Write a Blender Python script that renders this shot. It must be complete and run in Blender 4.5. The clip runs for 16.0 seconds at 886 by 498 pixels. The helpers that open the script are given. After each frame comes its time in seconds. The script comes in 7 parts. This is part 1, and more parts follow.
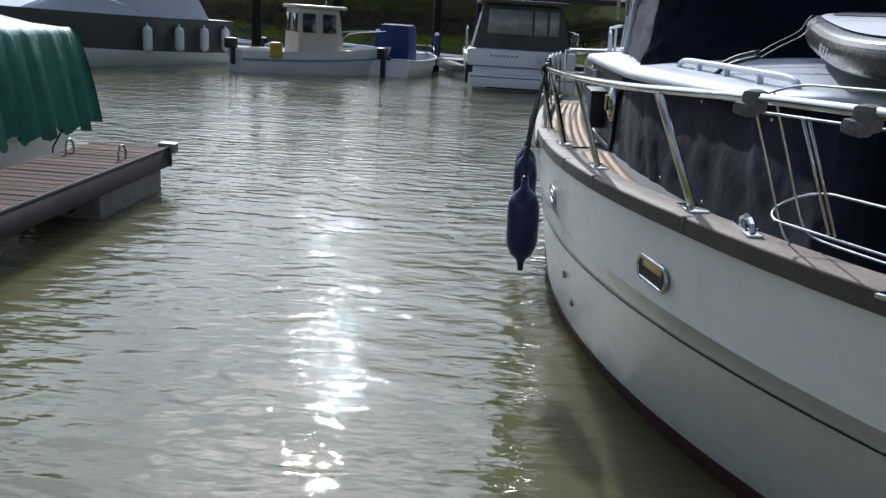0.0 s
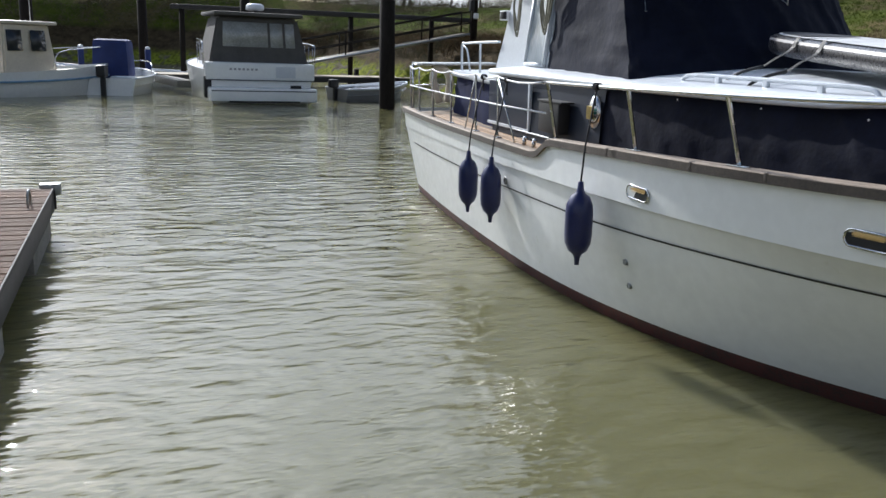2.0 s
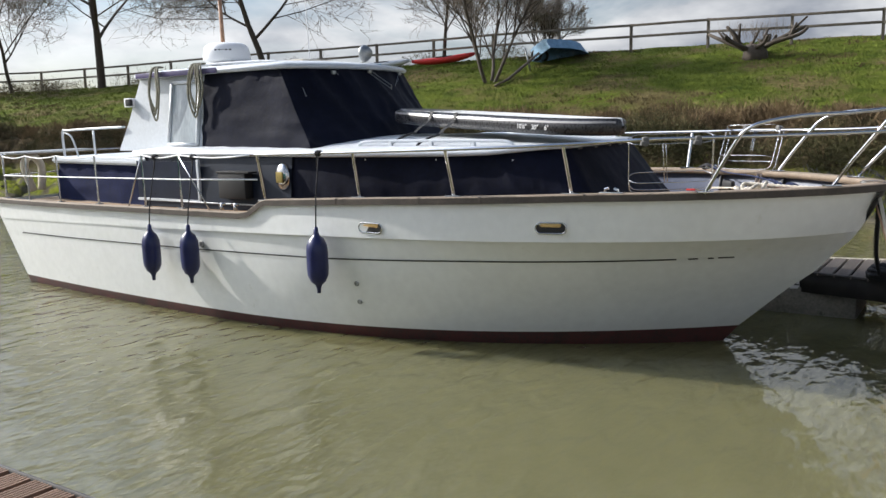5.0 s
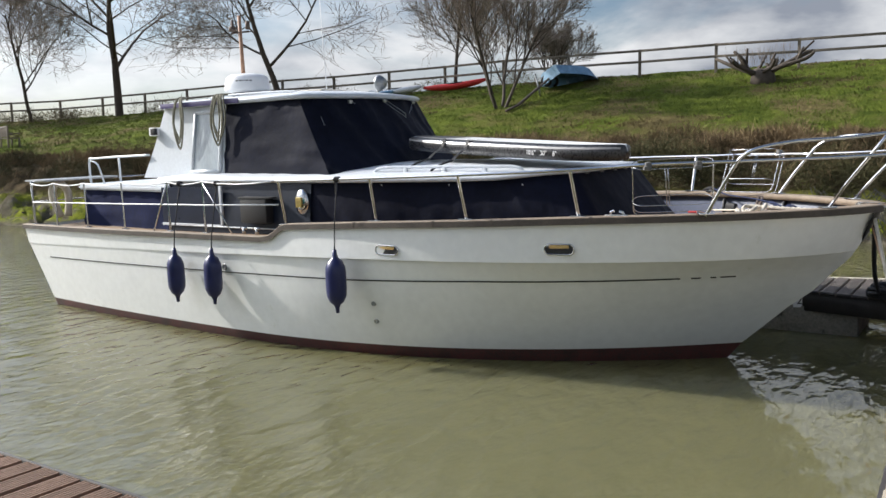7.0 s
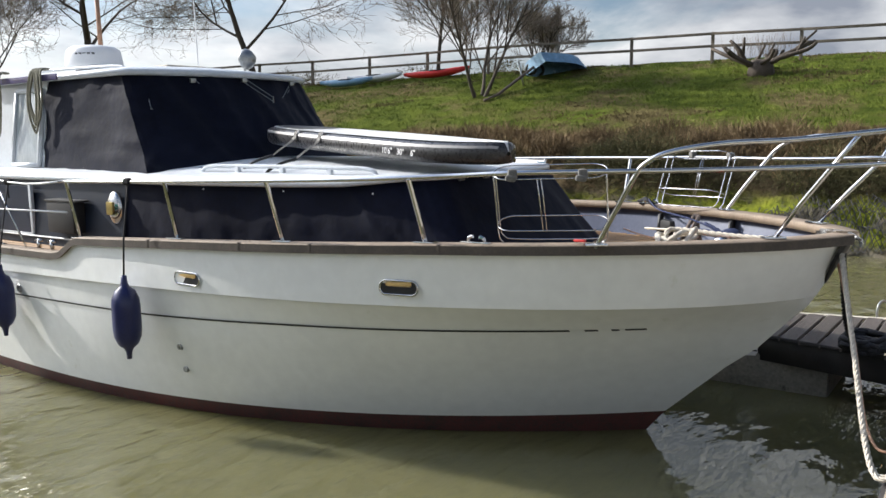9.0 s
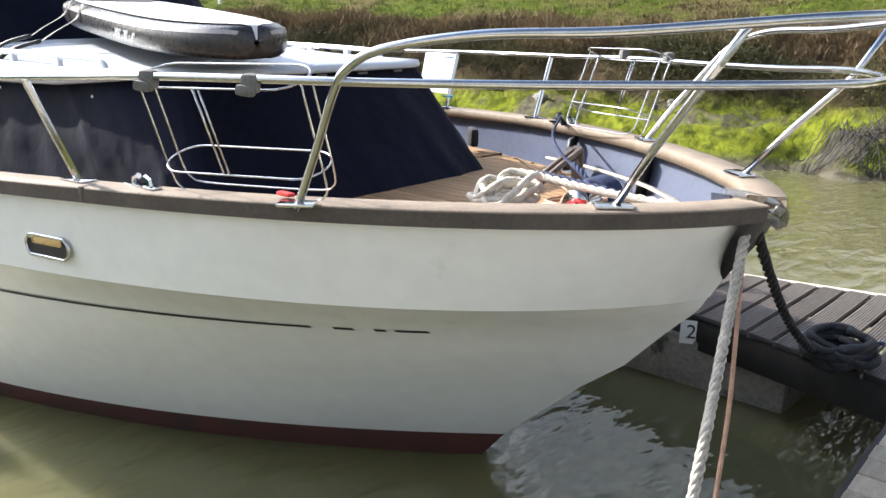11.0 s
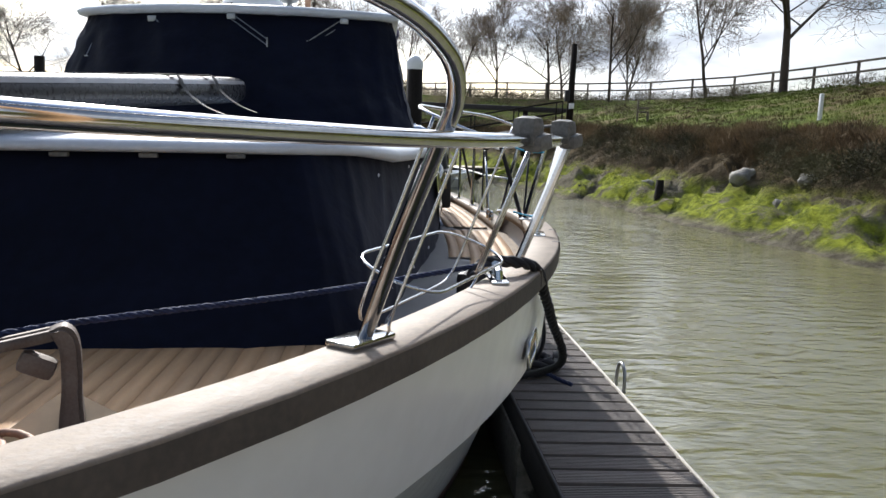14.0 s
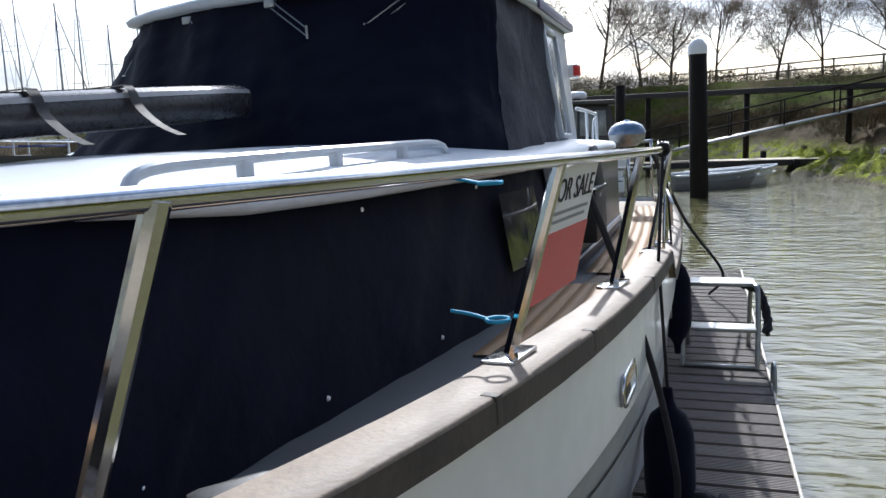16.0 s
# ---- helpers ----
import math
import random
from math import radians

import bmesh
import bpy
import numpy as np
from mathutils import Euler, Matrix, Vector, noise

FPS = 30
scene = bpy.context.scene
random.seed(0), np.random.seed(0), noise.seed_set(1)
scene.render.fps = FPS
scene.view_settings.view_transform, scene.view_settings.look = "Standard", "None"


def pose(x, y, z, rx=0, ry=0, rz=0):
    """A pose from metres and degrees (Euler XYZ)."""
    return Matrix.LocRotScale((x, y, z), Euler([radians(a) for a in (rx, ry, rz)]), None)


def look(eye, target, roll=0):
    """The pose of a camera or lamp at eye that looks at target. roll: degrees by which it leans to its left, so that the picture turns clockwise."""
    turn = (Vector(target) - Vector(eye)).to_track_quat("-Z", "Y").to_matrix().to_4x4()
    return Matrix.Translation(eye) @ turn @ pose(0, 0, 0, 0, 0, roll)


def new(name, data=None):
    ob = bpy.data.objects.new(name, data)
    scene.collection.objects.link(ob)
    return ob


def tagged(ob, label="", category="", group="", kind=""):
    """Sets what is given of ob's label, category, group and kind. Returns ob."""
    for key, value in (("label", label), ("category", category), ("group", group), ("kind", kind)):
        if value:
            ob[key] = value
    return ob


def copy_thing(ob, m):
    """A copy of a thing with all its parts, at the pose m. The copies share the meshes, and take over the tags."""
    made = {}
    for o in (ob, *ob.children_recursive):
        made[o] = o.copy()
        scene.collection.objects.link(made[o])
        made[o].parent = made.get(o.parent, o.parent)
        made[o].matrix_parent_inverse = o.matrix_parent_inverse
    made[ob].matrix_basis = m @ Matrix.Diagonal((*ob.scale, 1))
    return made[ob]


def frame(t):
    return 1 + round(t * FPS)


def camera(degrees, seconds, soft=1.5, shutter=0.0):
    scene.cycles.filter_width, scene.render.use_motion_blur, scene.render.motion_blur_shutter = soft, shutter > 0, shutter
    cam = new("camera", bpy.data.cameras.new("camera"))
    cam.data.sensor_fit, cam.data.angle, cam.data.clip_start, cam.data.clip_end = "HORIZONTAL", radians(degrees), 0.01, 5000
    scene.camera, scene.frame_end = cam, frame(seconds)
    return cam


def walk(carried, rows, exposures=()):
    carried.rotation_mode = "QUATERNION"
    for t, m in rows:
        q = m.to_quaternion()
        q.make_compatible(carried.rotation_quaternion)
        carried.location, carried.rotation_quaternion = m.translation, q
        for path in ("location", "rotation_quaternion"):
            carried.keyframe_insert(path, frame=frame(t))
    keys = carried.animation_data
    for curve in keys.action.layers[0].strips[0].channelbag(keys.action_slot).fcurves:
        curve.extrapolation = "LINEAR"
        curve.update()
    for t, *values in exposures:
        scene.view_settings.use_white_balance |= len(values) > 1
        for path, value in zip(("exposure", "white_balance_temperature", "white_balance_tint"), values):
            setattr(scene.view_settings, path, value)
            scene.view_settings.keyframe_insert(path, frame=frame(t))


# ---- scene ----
cam = camera(56.4, 16.0)
PATH = [
    (0, (-0.058, -0.106, 2.032), (-0.052, 1.821, 1.498), 3.7),
    (0.5, (-0.733, -0.022, 2.016), (-0.464, 1.903, 1.547), 3.1),
    (1, (-1.373, -0.065, 2.032), (-0.859, 1.812, 1.569), 2.9),
    (1.5, (-2.038, -0.068, 2.037), (-1.422, 1.769, 1.539), 2.9),
    (2, (-2.758, 0.009, 2.024), (-1.998, 1.796, 1.545), 2.4),
    (2.5, (-3.356, 0.112, 2.014), (-2.3, 1.758, 1.597), 3.0),
    (3, (-3.874, 0.273, 1.965), (-2.665, 1.825, 1.601), 1.0),
    (3.5, (-4.43, 0.349, 1.934), (-3.191, 1.87, 1.551), -0.2),
    (4, (-4.878, 0.505, 1.912), (-3.432, 1.837, 1.544), -1.0),
    (4.5, (-5.268, 0.42, 1.926), (-3.553, 1.406, 1.633), -0.5),
    (6.8, (-5.987, 0.152, 1.946), (-4.26, 1.137, 1.726), -1.2),
    (7, (-5.869, 0.16, 1.952), (-4.152, 1.163, 1.738), -1.0),
    (7.5, (-5.418, 0.133, 1.966), (-3.74, 1.198, 1.74), -0.3),
    (8, (-4.844, 0.188, 1.954), (-3.182, 1.269, 1.689), -1.0),
    (8.5, (-4.229, 0.147, 1.967), (-2.528, 1.17, 1.722), -0.6),
    (8.7, (-3.906, 0.108, 1.991), (-2.196, 1.12, 1.763), -0.2),
    (10.8, (-1.138, -0.317, 2.049), (0.423, 0.831, 1.555), 2.0),
    (11, (-0.86, -0.359, 2.043), (0.682, 0.814, 1.545), 1.9),
    (11.5, (-0.184, -0.422, 2.042), (1.388, 0.709, 1.542), 1.3),
    (12, (0.553, -0.471, 2.051), (2.191, 0.589, 1.61), -0.0),
    (12.5, (1.266, -0.528, 2.036), (2.789, 0.722, 1.696), 1.4),
    (13, (1.968, -0.452, 2.015), (3.169, 1.126, 1.753), 1.6),
    (13.5, (2.661, -0.367, 1.99), (3.315, 1.505, 1.728), 1.1),
    (14, (3.215, -0.115, 1.959), (3.493, 1.846, 1.68), 2.7),
    (14.5, (3.679, 0.154, 1.964), (3.473, 2.124, 1.682), 1.7),
    (15, (3.985, 0.537, 1.975), (3.497, 2.458, 1.708), 0.5),
    (15.5, (4.239, 1.084, 1.964), (3.715, 2.991, 1.665), -0.7),
    (16, (4.42, 1.786, 1.999), (3.938, 3.706, 1.717), -1.9),
]
# seconds, stops, kelvin, tint
LIGHT = [(0.0, -0.25, 5500, 10), (1.0, -0.48, 5550, 10), (1.5, -0.1, 5700, 10), (3.5, 0.4, 6150, 10), (7.0, 0.42, 6250, 10), (8.5, 0.42, 6250, 10), (11.0, 1.25, 6250, 10), (12.0, 0.95, 6500, 10), (13.0, 0.6, 6350, 10), (14.0, 0.52, 6050, 10), (15.0, 0.13, 5750, 10), (15.5, 0.13, 5750, 10), (16.0, 0.45, 5700, 10)]
walk(cam, [(t, look(eye, target, roll)) for t, eye, target, roll in PATH], LIGHT)

# ---- light ----
SUN_AZ, SUN_EL = -9.0, 31.0          # degrees right of +y, and above the horizon
sun = new("sun", bpy.data.lights.new("sun", "SUN"))
sun.data.energy, sun.data.angle, sun.data.color = 5.0, radians(0.6), (1.0, 0.94, 0.84)
sun.matrix_world = look((60 * math.sin(radians(SUN_AZ)), 60, 60 * math.tan(radians(SUN_EL))), (0, 0, 0))

world = bpy.data.worlds.new("sky")
scene.world = world
world.use_nodes = True


def build_world():
    nt = world.node_tree
    nt.nodes.clear()
    n, l = nt.nodes, nt.links
    out, bg = n.new("ShaderNodeOutputWorld"), n.new("ShaderNodeBackground")
    sky = n.new("ShaderNodeTexSky")
    sky.sky_type, sky.sun_disc = "NISHITA", False
    sky.sun_elevation, sky.sun_rotation = radians(SUN_EL), radians(SUN_AZ)
    sky.air_density, sky.dust_density = 1.0, 1.5
    co = n.new("ShaderNodeTexCoord")
    sep = n.new("ShaderNodeSeparateXYZ")
    l.new(co.outputs["Generated"], sep.inputs[0])
    # heaped clouds, flattened towards the horizon
    zz = n.new("ShaderNodeMath"); zz.operation = "MAXIMUM"; zz.inputs[1].default_value = 0.0
    l.new(sep.outputs["Z"], zz.inputs[0])
    cmb = n.new("ShaderNodeMapping"); cmb.inputs["Scale"].default_value = (1, 1, 2.6); cmb.inputs["Location"].default_value = (0.6, 0.15, 0.3)
    l.new(co.outputs["Generated"], cmb.inputs[0])
    big = n.new("ShaderNodeTexNoise"); big.inputs["Scale"].default_value = 2.3
    big.inputs["Detail"].default_value = 7; big.inputs["Roughness"].default_value = 0.56
    big.inputs["Distortion"].default_value = 0.35
    l.new(cmb.outputs[0], big.inputs["Vector"])
    cover = n.new("ShaderNodeValToRGB")
    cover.color_ramp.elements[0].position, cover.color_ramp.elements[1].position = 0.40, 0.55
    l.new(big.outputs[0], cover.inputs[0])
    shade = n.new("ShaderNodeTexNoise"); shade.inputs["Scale"].default_value = 5.0
    shade.inputs["Detail"].default_value = 6
    l.new(cmb.outputs[0], shade.inputs["Vector"])
    tone = n.new("ShaderNodeValToRGB")
    e = tone.color_ramp.elements
    e[0].position, e[0].color = 0.38, (4.8, 5.2, 6.0, 1)
    e[1].position, e[1].color = 0.60, (13.5, 13.4, 13.2, 1)
    l.new(shade.outputs[0], tone.inputs[0])
    mix = n.new("ShaderNodeMixRGB")
    # clouds overhead are thinner and brighter than those near the horizon
    thin = n.new("ShaderNodeMath"); thin.operation = "MULTIPLY_ADD"; thin.inputs[1].default_value = 0.55; thin.inputs[2].default_value = 0.58
    l.new(zz.outputs[0], thin.inputs[0])
    deck = n.new("ShaderNodeVectorMath"); deck.operation = "SCALE"
    l.new(tone.outputs[0], deck.inputs[0]); l.new(thin.outputs[0], deck.inputs["Scale"])
    l.new(sky.outputs[0], mix.inputs[1]); l.new(deck.outputs[0], mix.inputs[2])
    # thin cloud glows round the sun
    dot = n.new("ShaderNodeVectorMath"); dot.operation = "DOT_PRODUCT"
    nrm = n.new("ShaderNodeVectorMath"); nrm.operation = "NORMALIZE"
    l.new(co.outputs["Generated"], nrm.inputs[0]); l.new(nrm.outputs[0], dot.inputs[0])
    ce = math.cos(radians(SUN_EL))
    dot.inputs[1].default_value = (math.sin(radians(SUN_AZ)) * ce, math.cos(radians(SUN_AZ)) * ce, math.sin(radians(SUN_EL)))
    cl = n.new("ShaderNodeMath"); cl.operation = "MAXIMUM"; cl.inputs[1].default_value = 0.0
    l.new(dot.outputs["Value"], cl.inputs[0])
    pw = n.new("ShaderNodeMath"); pw.operation = "POWER"; pw.inputs[1].default_value = 4.0
    l.new(cl.outputs[0], pw.inputs[0])
    # the cloud breaks up overhead, away from the sun
    up = n.new("ShaderNodeMath"); up.operation = "MULTIPLY_ADD"; up.inputs[1].default_value = -1.7; up.inputs[2].default_value = 1.35
    near = n.new("ShaderNodeMath"); near.operation = "MULTIPLY_ADD"; near.inputs[1].default_value = 0.9; near.use_clamp = True
    frac = n.new("ShaderNodeMath"); frac.operation = "MULTIPLY"
    l.new(zz.outputs[0], up.inputs[0]); l.new(pw.outputs[0], near.inputs[0]); l.new(up.outputs[0], near.inputs[2])
    l.new(near.outputs[0], frac.inputs[0]); l.new(cover.outputs[0], frac.inputs[1]); l.new(frac.outputs[0], mix.inputs[0])
    gl = n.new("ShaderNodeMath"); gl.operation = "MULTIPLY_ADD"; gl.inputs[1].default_value = 3.4; gl.inputs[2].default_value = 1.0
    low = n.new("ShaderNodeMath"); low.operation = "MULTIPLY_ADD"; low.inputs[1].default_value = 1.8; low.inputs[2].default_value = 0.30
    hz = n.new("ShaderNodeMath"); hz.operation = "MULTIPLY"      # haze low down dims the glow
    l.new(zz.outputs[0], low.inputs[0]); l.new(low.outputs[0], hz.inputs[0]); l.new(pw.outputs[0], hz.inputs[1])
    l.new(hz.outputs[0], gl.inputs[0])
    vm = n.new("ShaderNodeVectorMath"); vm.operation = "SCALE"
    l.new(mix.outputs[0], vm.inputs[0]); l.new(gl.outputs[0], vm.inputs["Scale"])
    l.new(vm.outputs[0], bg.inputs[0])
    bg.inputs[1].default_value = 0.072
    l.new(bg.outputs[0], out.inputs[0])


build_world()

# ---- materials ----
MATS = {}


def mat(name, color, rough=0.6, metal=0.0, var=0.25, scale=6.0, bump=0.0, bscale=40.0, second=None, coat=0.0, stretch=(1, 1, 1), rand=0.0, spec=0.5, wear=None):
    """A painted, wooden, metal or cloth surface: colour varied at two scales, fine relief, optional second colour in stains."""
    if name in MATS:
        return MATS[name]
    m = bpy.data.materials.new(name)
    MATS[name] = m
    m.use_nodes = True
    nt = m.node_tree
    n, l = nt.nodes, nt.links
    p = n["Principled BSDF"]
    p.inputs["Metallic"].default_value = metal
    p.inputs["Coat Weight"].default_value = coat
    p.inputs["Coat Roughness"].default_value = 0.12
    p.inputs["Specular IOR Level"].default_value = spec
    co = n.new("ShaderNodeTexCoord")
    mp = n.new("ShaderNodeMapping")
    mp.inputs["Scale"].default_value = stretch
    l.new(co.outputs["Object"], mp.inputs[0])
    a = n.new("ShaderNodeTexNoise"); a.inputs["Scale"].default_value = scale; a.inputs["Detail"].default_value = 5
    b = n.new("ShaderNodeTexNoise"); b.inputs["Scale"].default_value = scale * 9; b.inputs["Detail"].default_value = 4
    l.new(mp.outputs[0], a.inputs["Vector"]); l.new(mp.outputs[0], b.inputs["Vector"])
    add = n.new("ShaderNodeMath"); add.operation = "ADD"
    l.new(a.outputs[0], add.inputs[0]); l.new(b.outputs[0], add.inputs[1])
    ramp = n.new("ShaderNodeValToRGB")
    c2 = second or [c * (1 - var) for c in color]
    c1 = [min(1, c * (1 + var * 0.5)) for c in color]
    ramp.color_ramp.elements[0].position, ramp.color_ramp.elements[1].position = 0.35, 0.65
    ramp.color_ramp.elements[0].color, ramp.color_ramp.elements[1].color = (*c2, 1), (*c1, 1)
    half = n.new("ShaderNodeMath"); half.operation = "MULTIPLY"; half.inputs[1].default_value = 0.5
    l.new(add.outputs[0], half.inputs[0]); l.new(half.outputs[0], ramp.inputs[0])
    col = ramp.outputs[0]
    if rand:
        oi = n.new("ShaderNodeObjectInfo")
        mr = n.new("ShaderNodeMapRange")
        mr.inputs["To Min"].default_value, mr.inputs["To Max"].default_value = 1 - rand, 1 + rand
        l.new(oi.outputs["Random"], mr.inputs[0])
        mul = n.new("ShaderNodeMixRGB"); mul.blend_type = "MULTIPLY"; mul.inputs[0].default_value = 1
        l.new(col, mul.inputs[1]); l.new(mr.outputs[0], mul.inputs[2])
        col = mul.outputs[0]
    if wear:
        w = n.new("ShaderNodeTexNoise"); w.inputs["Scale"].default_value = wear[1]; w.inputs["Detail"].default_value = 8; w.inputs["Roughness"].default_value = 0.7
        l.new(mp.outputs[0], w.inputs["Vector"])
        wr = n.new("ShaderNodeValToRGB")
        wr.color_ramp.elements[0].position, wr.color_ramp.elements[1].position = wear[2], wear[2] + 0.09
        l.new(w.outputs[0], wr.inputs[0])
        mx = n.new("ShaderNodeMixRGB"); mx.inputs[2].default_value = (*wear[0], 1)
        l.new(wr.outputs[0], mx.inputs[0]); l.new(col, mx.inputs[1])
        col = mx.outputs[0]
    l.new(col, p.inputs["Base Color"])
    rr = n.new("ShaderNodeMapRange")
    rr.inputs["To Min"].default_value, rr.inputs["To Max"].default_value = max(0.02, rough * 0.8), min(1, rough * 1.2)
    l.new(b.outputs[0], rr.inputs[0]); l.new(rr.outputs[0], p.inputs["Roughness"])
    if bump:
        t = n.new("ShaderNodeTexNoise"); t.inputs["Scale"].default_value = bscale; t.inputs["Detail"].default_value = 5
        l.new(mp.outputs[0], t.inputs["Vector"])
        bp = n.new("ShaderNodeBump"); bp.inputs["Strength"].default_value = 0.8; bp.inputs["Distance"].default_value = bump
        l.new(t.outputs[0], bp.inputs["Height"]); l.new(bp.outputs[0], p.inputs["Normal"])
    return m


WHITE = mat("white_gelcoat", (0.82, 0.83, 0.82), 0.22, var=0.06, scale=1.2, coat=0.3, wear=((0.66, 0.67, 0.60), 2.2, 0.64))
ROOFW = mat("white_roof_paint", (0.58, 0.61, 0.645), 0.35, var=0.10, scale=3, bump=0.0006, bscale=150)
BOOT = mat("antifouling_red", (0.095, 0.028, 0.026), 0.7, var=0.45, scale=5, second=(0.045, 0.03, 0.026), bump=0.002, bscale=60)
NAVY = mat("navy_canvas", (0.0045, 0.0059, 0.0150), 0.70, var=0.4, scale=2.5, bump=0.014, bscale=5, spec=0.06)
SLATE = mat("slate_blue_paint", (0.013, 0.019, 0.034), 0.45, var=0.25, scale=4, spec=0.3)
PURPLE = mat("purple_trim", (0.075, 0.062, 0.15), 0.35, var=0.25, scale=5, coat=0.2)
NAVYP = mat("navy_paint", (0.016, 0.022, 0.045), 0.3, var=0.25, scale=3, coat=0.2)
NAVY.node_tree.nodes["Principled BSDF"].inputs["Sheen Weight"].default_value = 0.07
NAVY.node_tree.nodes["Principled BSDF"].inputs["Sheen Tint"].default_value = (0.85, 0.88, 1.0, 1.0)
STEEL = mat("stainless_steel", (0.60, 0.60, 0.60), 0.09, 1.0, var=0.15, scale=14)
CLAMPG = mat("grey_cast_clamp", (0.17, 0.165, 0.155), 0.75, var=0.4, scale=14, bump=0.002, bscale=60, spec=0.3)
RUSTG = mat("rust_stained_casting", (0.115, 0.092, 0.076), 0.65, 0.2, var=0.4, scale=18, bump=0.002, bscale=70, second=(0.085, 0.055, 0.04))
GALV = mat("galvanised_steel", (0.36, 0.37, 0.37), 0.45, 1.0, var=0.3, scale=20)
PALEEDGE = mat("worn_pale_edge_strip", (0.42, 0.39, 0.34), 0.7, var=0.4, scale=9)
CAPW = mat("weathered_teak_rail", (0.232, 0.182, 0.134), 0.72, var=0.3, scale=6, stretch=(1.4, 1.4, 1), bump=0.002, bscale=60, second=(0.17, 0.13, 0.095), wear=((0.075, 0.06, 0.05), 3.0, 0.63))
CAPD = mat("dark_teak_edge", (0.085, 0.069, 0.056), 0.75, var=0.4, scale=7, bump=0.002, bscale=50, second=(0.055, 0.045, 0.038))
TEAK = mat("teak_deck", (0.33, 0.192, 0.083), 0.7, var=0.22, scale=5, stretch=(8, 1, 1), bump=0.0012, bscale=40, rand=0.14)
DECKBASE = mat("old_deck_timber", (0.20, 0.145, 0.095), 0.8, var=0.35, scale=9, stretch=(6, 1, 1))
DECKGREY = mat("grey_deck_paint", (0.075, 0.077, 0.082), 0.75, var=0.2, scale=6, bump=0.001, bscale=90, wear=((0.10, 0.10, 0.10), 3.0, 0.62))
BULW = mat("bulwark_blue_grey", (0.085, 0.10, 0.155), 0.35, var=0.2, scale=4, wear=((0.17, 0.18, 0.21), 3.5, 0.66))
GLASSY = mat("dark_window_glass", (0.03, 0.035, 0.042), 0.06, var=0.2, scale=1)
PALEGL = mat("curtained_window_glass", (0.33, 0.37, 0.40), 0.08, var=0.25, scale=2.5, stretch=(3, 3, 0.4), coat=0.5)
FENDER = mat("fender_blue_vinyl", (0.014, 0.019, 0.09), 0.32, var=0.2, scale=8)
BLACK = mat("black_rubber", (0.014, 0.014, 0.015), 0.55, var=0.3, scale=10)
BLACKROPE = mat("black_rope", (0.018, 0.018, 0.022), 0.9, var=0.5, scale=40, bump=0.004, bscale=120)
BLUEROPE = mat("blue_rope", (0.014, 0.024, 0.075), 0.85, var=0.5, scale=40, bump=0.004, bscale=120)
CREAMROPE = mat("cream_rope", (0.55, 0.50, 0.42), 0.9, var=0.4, scale=30, bump=0.004, bscale=120)
OLIVEROPE = mat("olive_rope", (0.20, 0.19, 0.14), 0.9, var=0.4, scale=40, bump=0.004, bscale=120)
BROWNROPE = mat("brown_hose", (0.40, 0.23, 0.145), 0.6, var=0.4, scale=20)
BOARDTOP = mat("board_pale_deck", (0.70, 0.70, 0.69), 0.45, var=0.1, scale=3)
BOARDSIDE = mat("board_dark_rail", (0.035, 0.034, 0.036), 0.28, var=0.2, scale=5)
BOARDGREY = mat("board_grey_rail", (0.36, 0.345, 0.34), 0.3, var=0.12, scale=5)
RED = mat("red_paint", (0.62, 0.035, 0.03), 0.45, var=0.25, scale=6)
REDSIGN = mat("red_sign_print", (0.62, 0.05, 0.06), 0.4, var=0.08)
WHITESIGN = mat("white_sign_print", (0.82, 0.82, 0.83), 0.4, var=0.04)
BLACKINK = mat("black_ink", (0.02, 0.02, 0.02), 0.6, var=0.1)
GREYINK = mat("grey_ink", (0.30, 0.30, 0.32), 0.6, var=0.1)
BRASS = mat("brass", (0.55, 0.42, 0.16), 0.3, 1.0, var=0.2)
YELLOWIN = mat("lit_opening_yellow", (0.62, 0.42, 0.16), 0.4, var=0.2)
PLANKG = mat("grooved_grey_decking", (0.145, 0.126, 0.112), 0.8, var=0.25, scale=6, stretch=(1, 6, 1), bump=0.0015, bscale=80, rand=0.2)
PLANKB = mat("brown_decking", (0.21, 0.13, 0.088), 0.8, var=0.35, scale=6, stretch=(1, 6, 1), bump=0.002, bscale=60, rand=0.25)
PLANKP = mat("pale_pontoon_boards", (0.44, 0.38, 0.29), 0.82, var=0.3, scale=5, stretch=(6, 1, 1), bump=0.002, bscale=60, rand=0.18)
BEAM = mat("dark_timber_fender_beam", (0.035, 0.032, 0.032), 0.75, var=0.4, scale=8, bump=0.002)
CONC = mat("stained_concrete_float", (0.25, 0.235, 0.205), 0.9, var=0.4, scale=4, bump=0.006, bscale=25, wear=((0.05, 0.05, 0.04), 4.0, 0.58))
PILE = mat("rusty_steel_pile", (0.46, 0.27, 0.11), 0.75, var=0.35, scale=3, second=(0.20, 0.10, 0.05), bump=0.003, stretch=(1, 1, 0.3), wear=((0.30, 0.29, 0.26), 2.5, 0.6))
DARKPILE = mat("dark_timber_pile", (0.022, 0.018, 0.015), 0.95, spec=0.1, var=0.4, scale=4, bump=0.01, bscale=12, stretch=(1, 1, 0.2))
BARK = mat("tree_bark", (0.078, 0.062, 0.048), 0.9, var=0.4, scale=5, bump=0.01, bscale=14)
TWIG = mat("twigs", (0.27, 0.22, 0.175), 0.9, var=0.3)
FENCEW = mat("weathered_fence_timber", (0.17, 0.145, 0.115), 0.9, var=0.35, scale=4, bump=0.004)
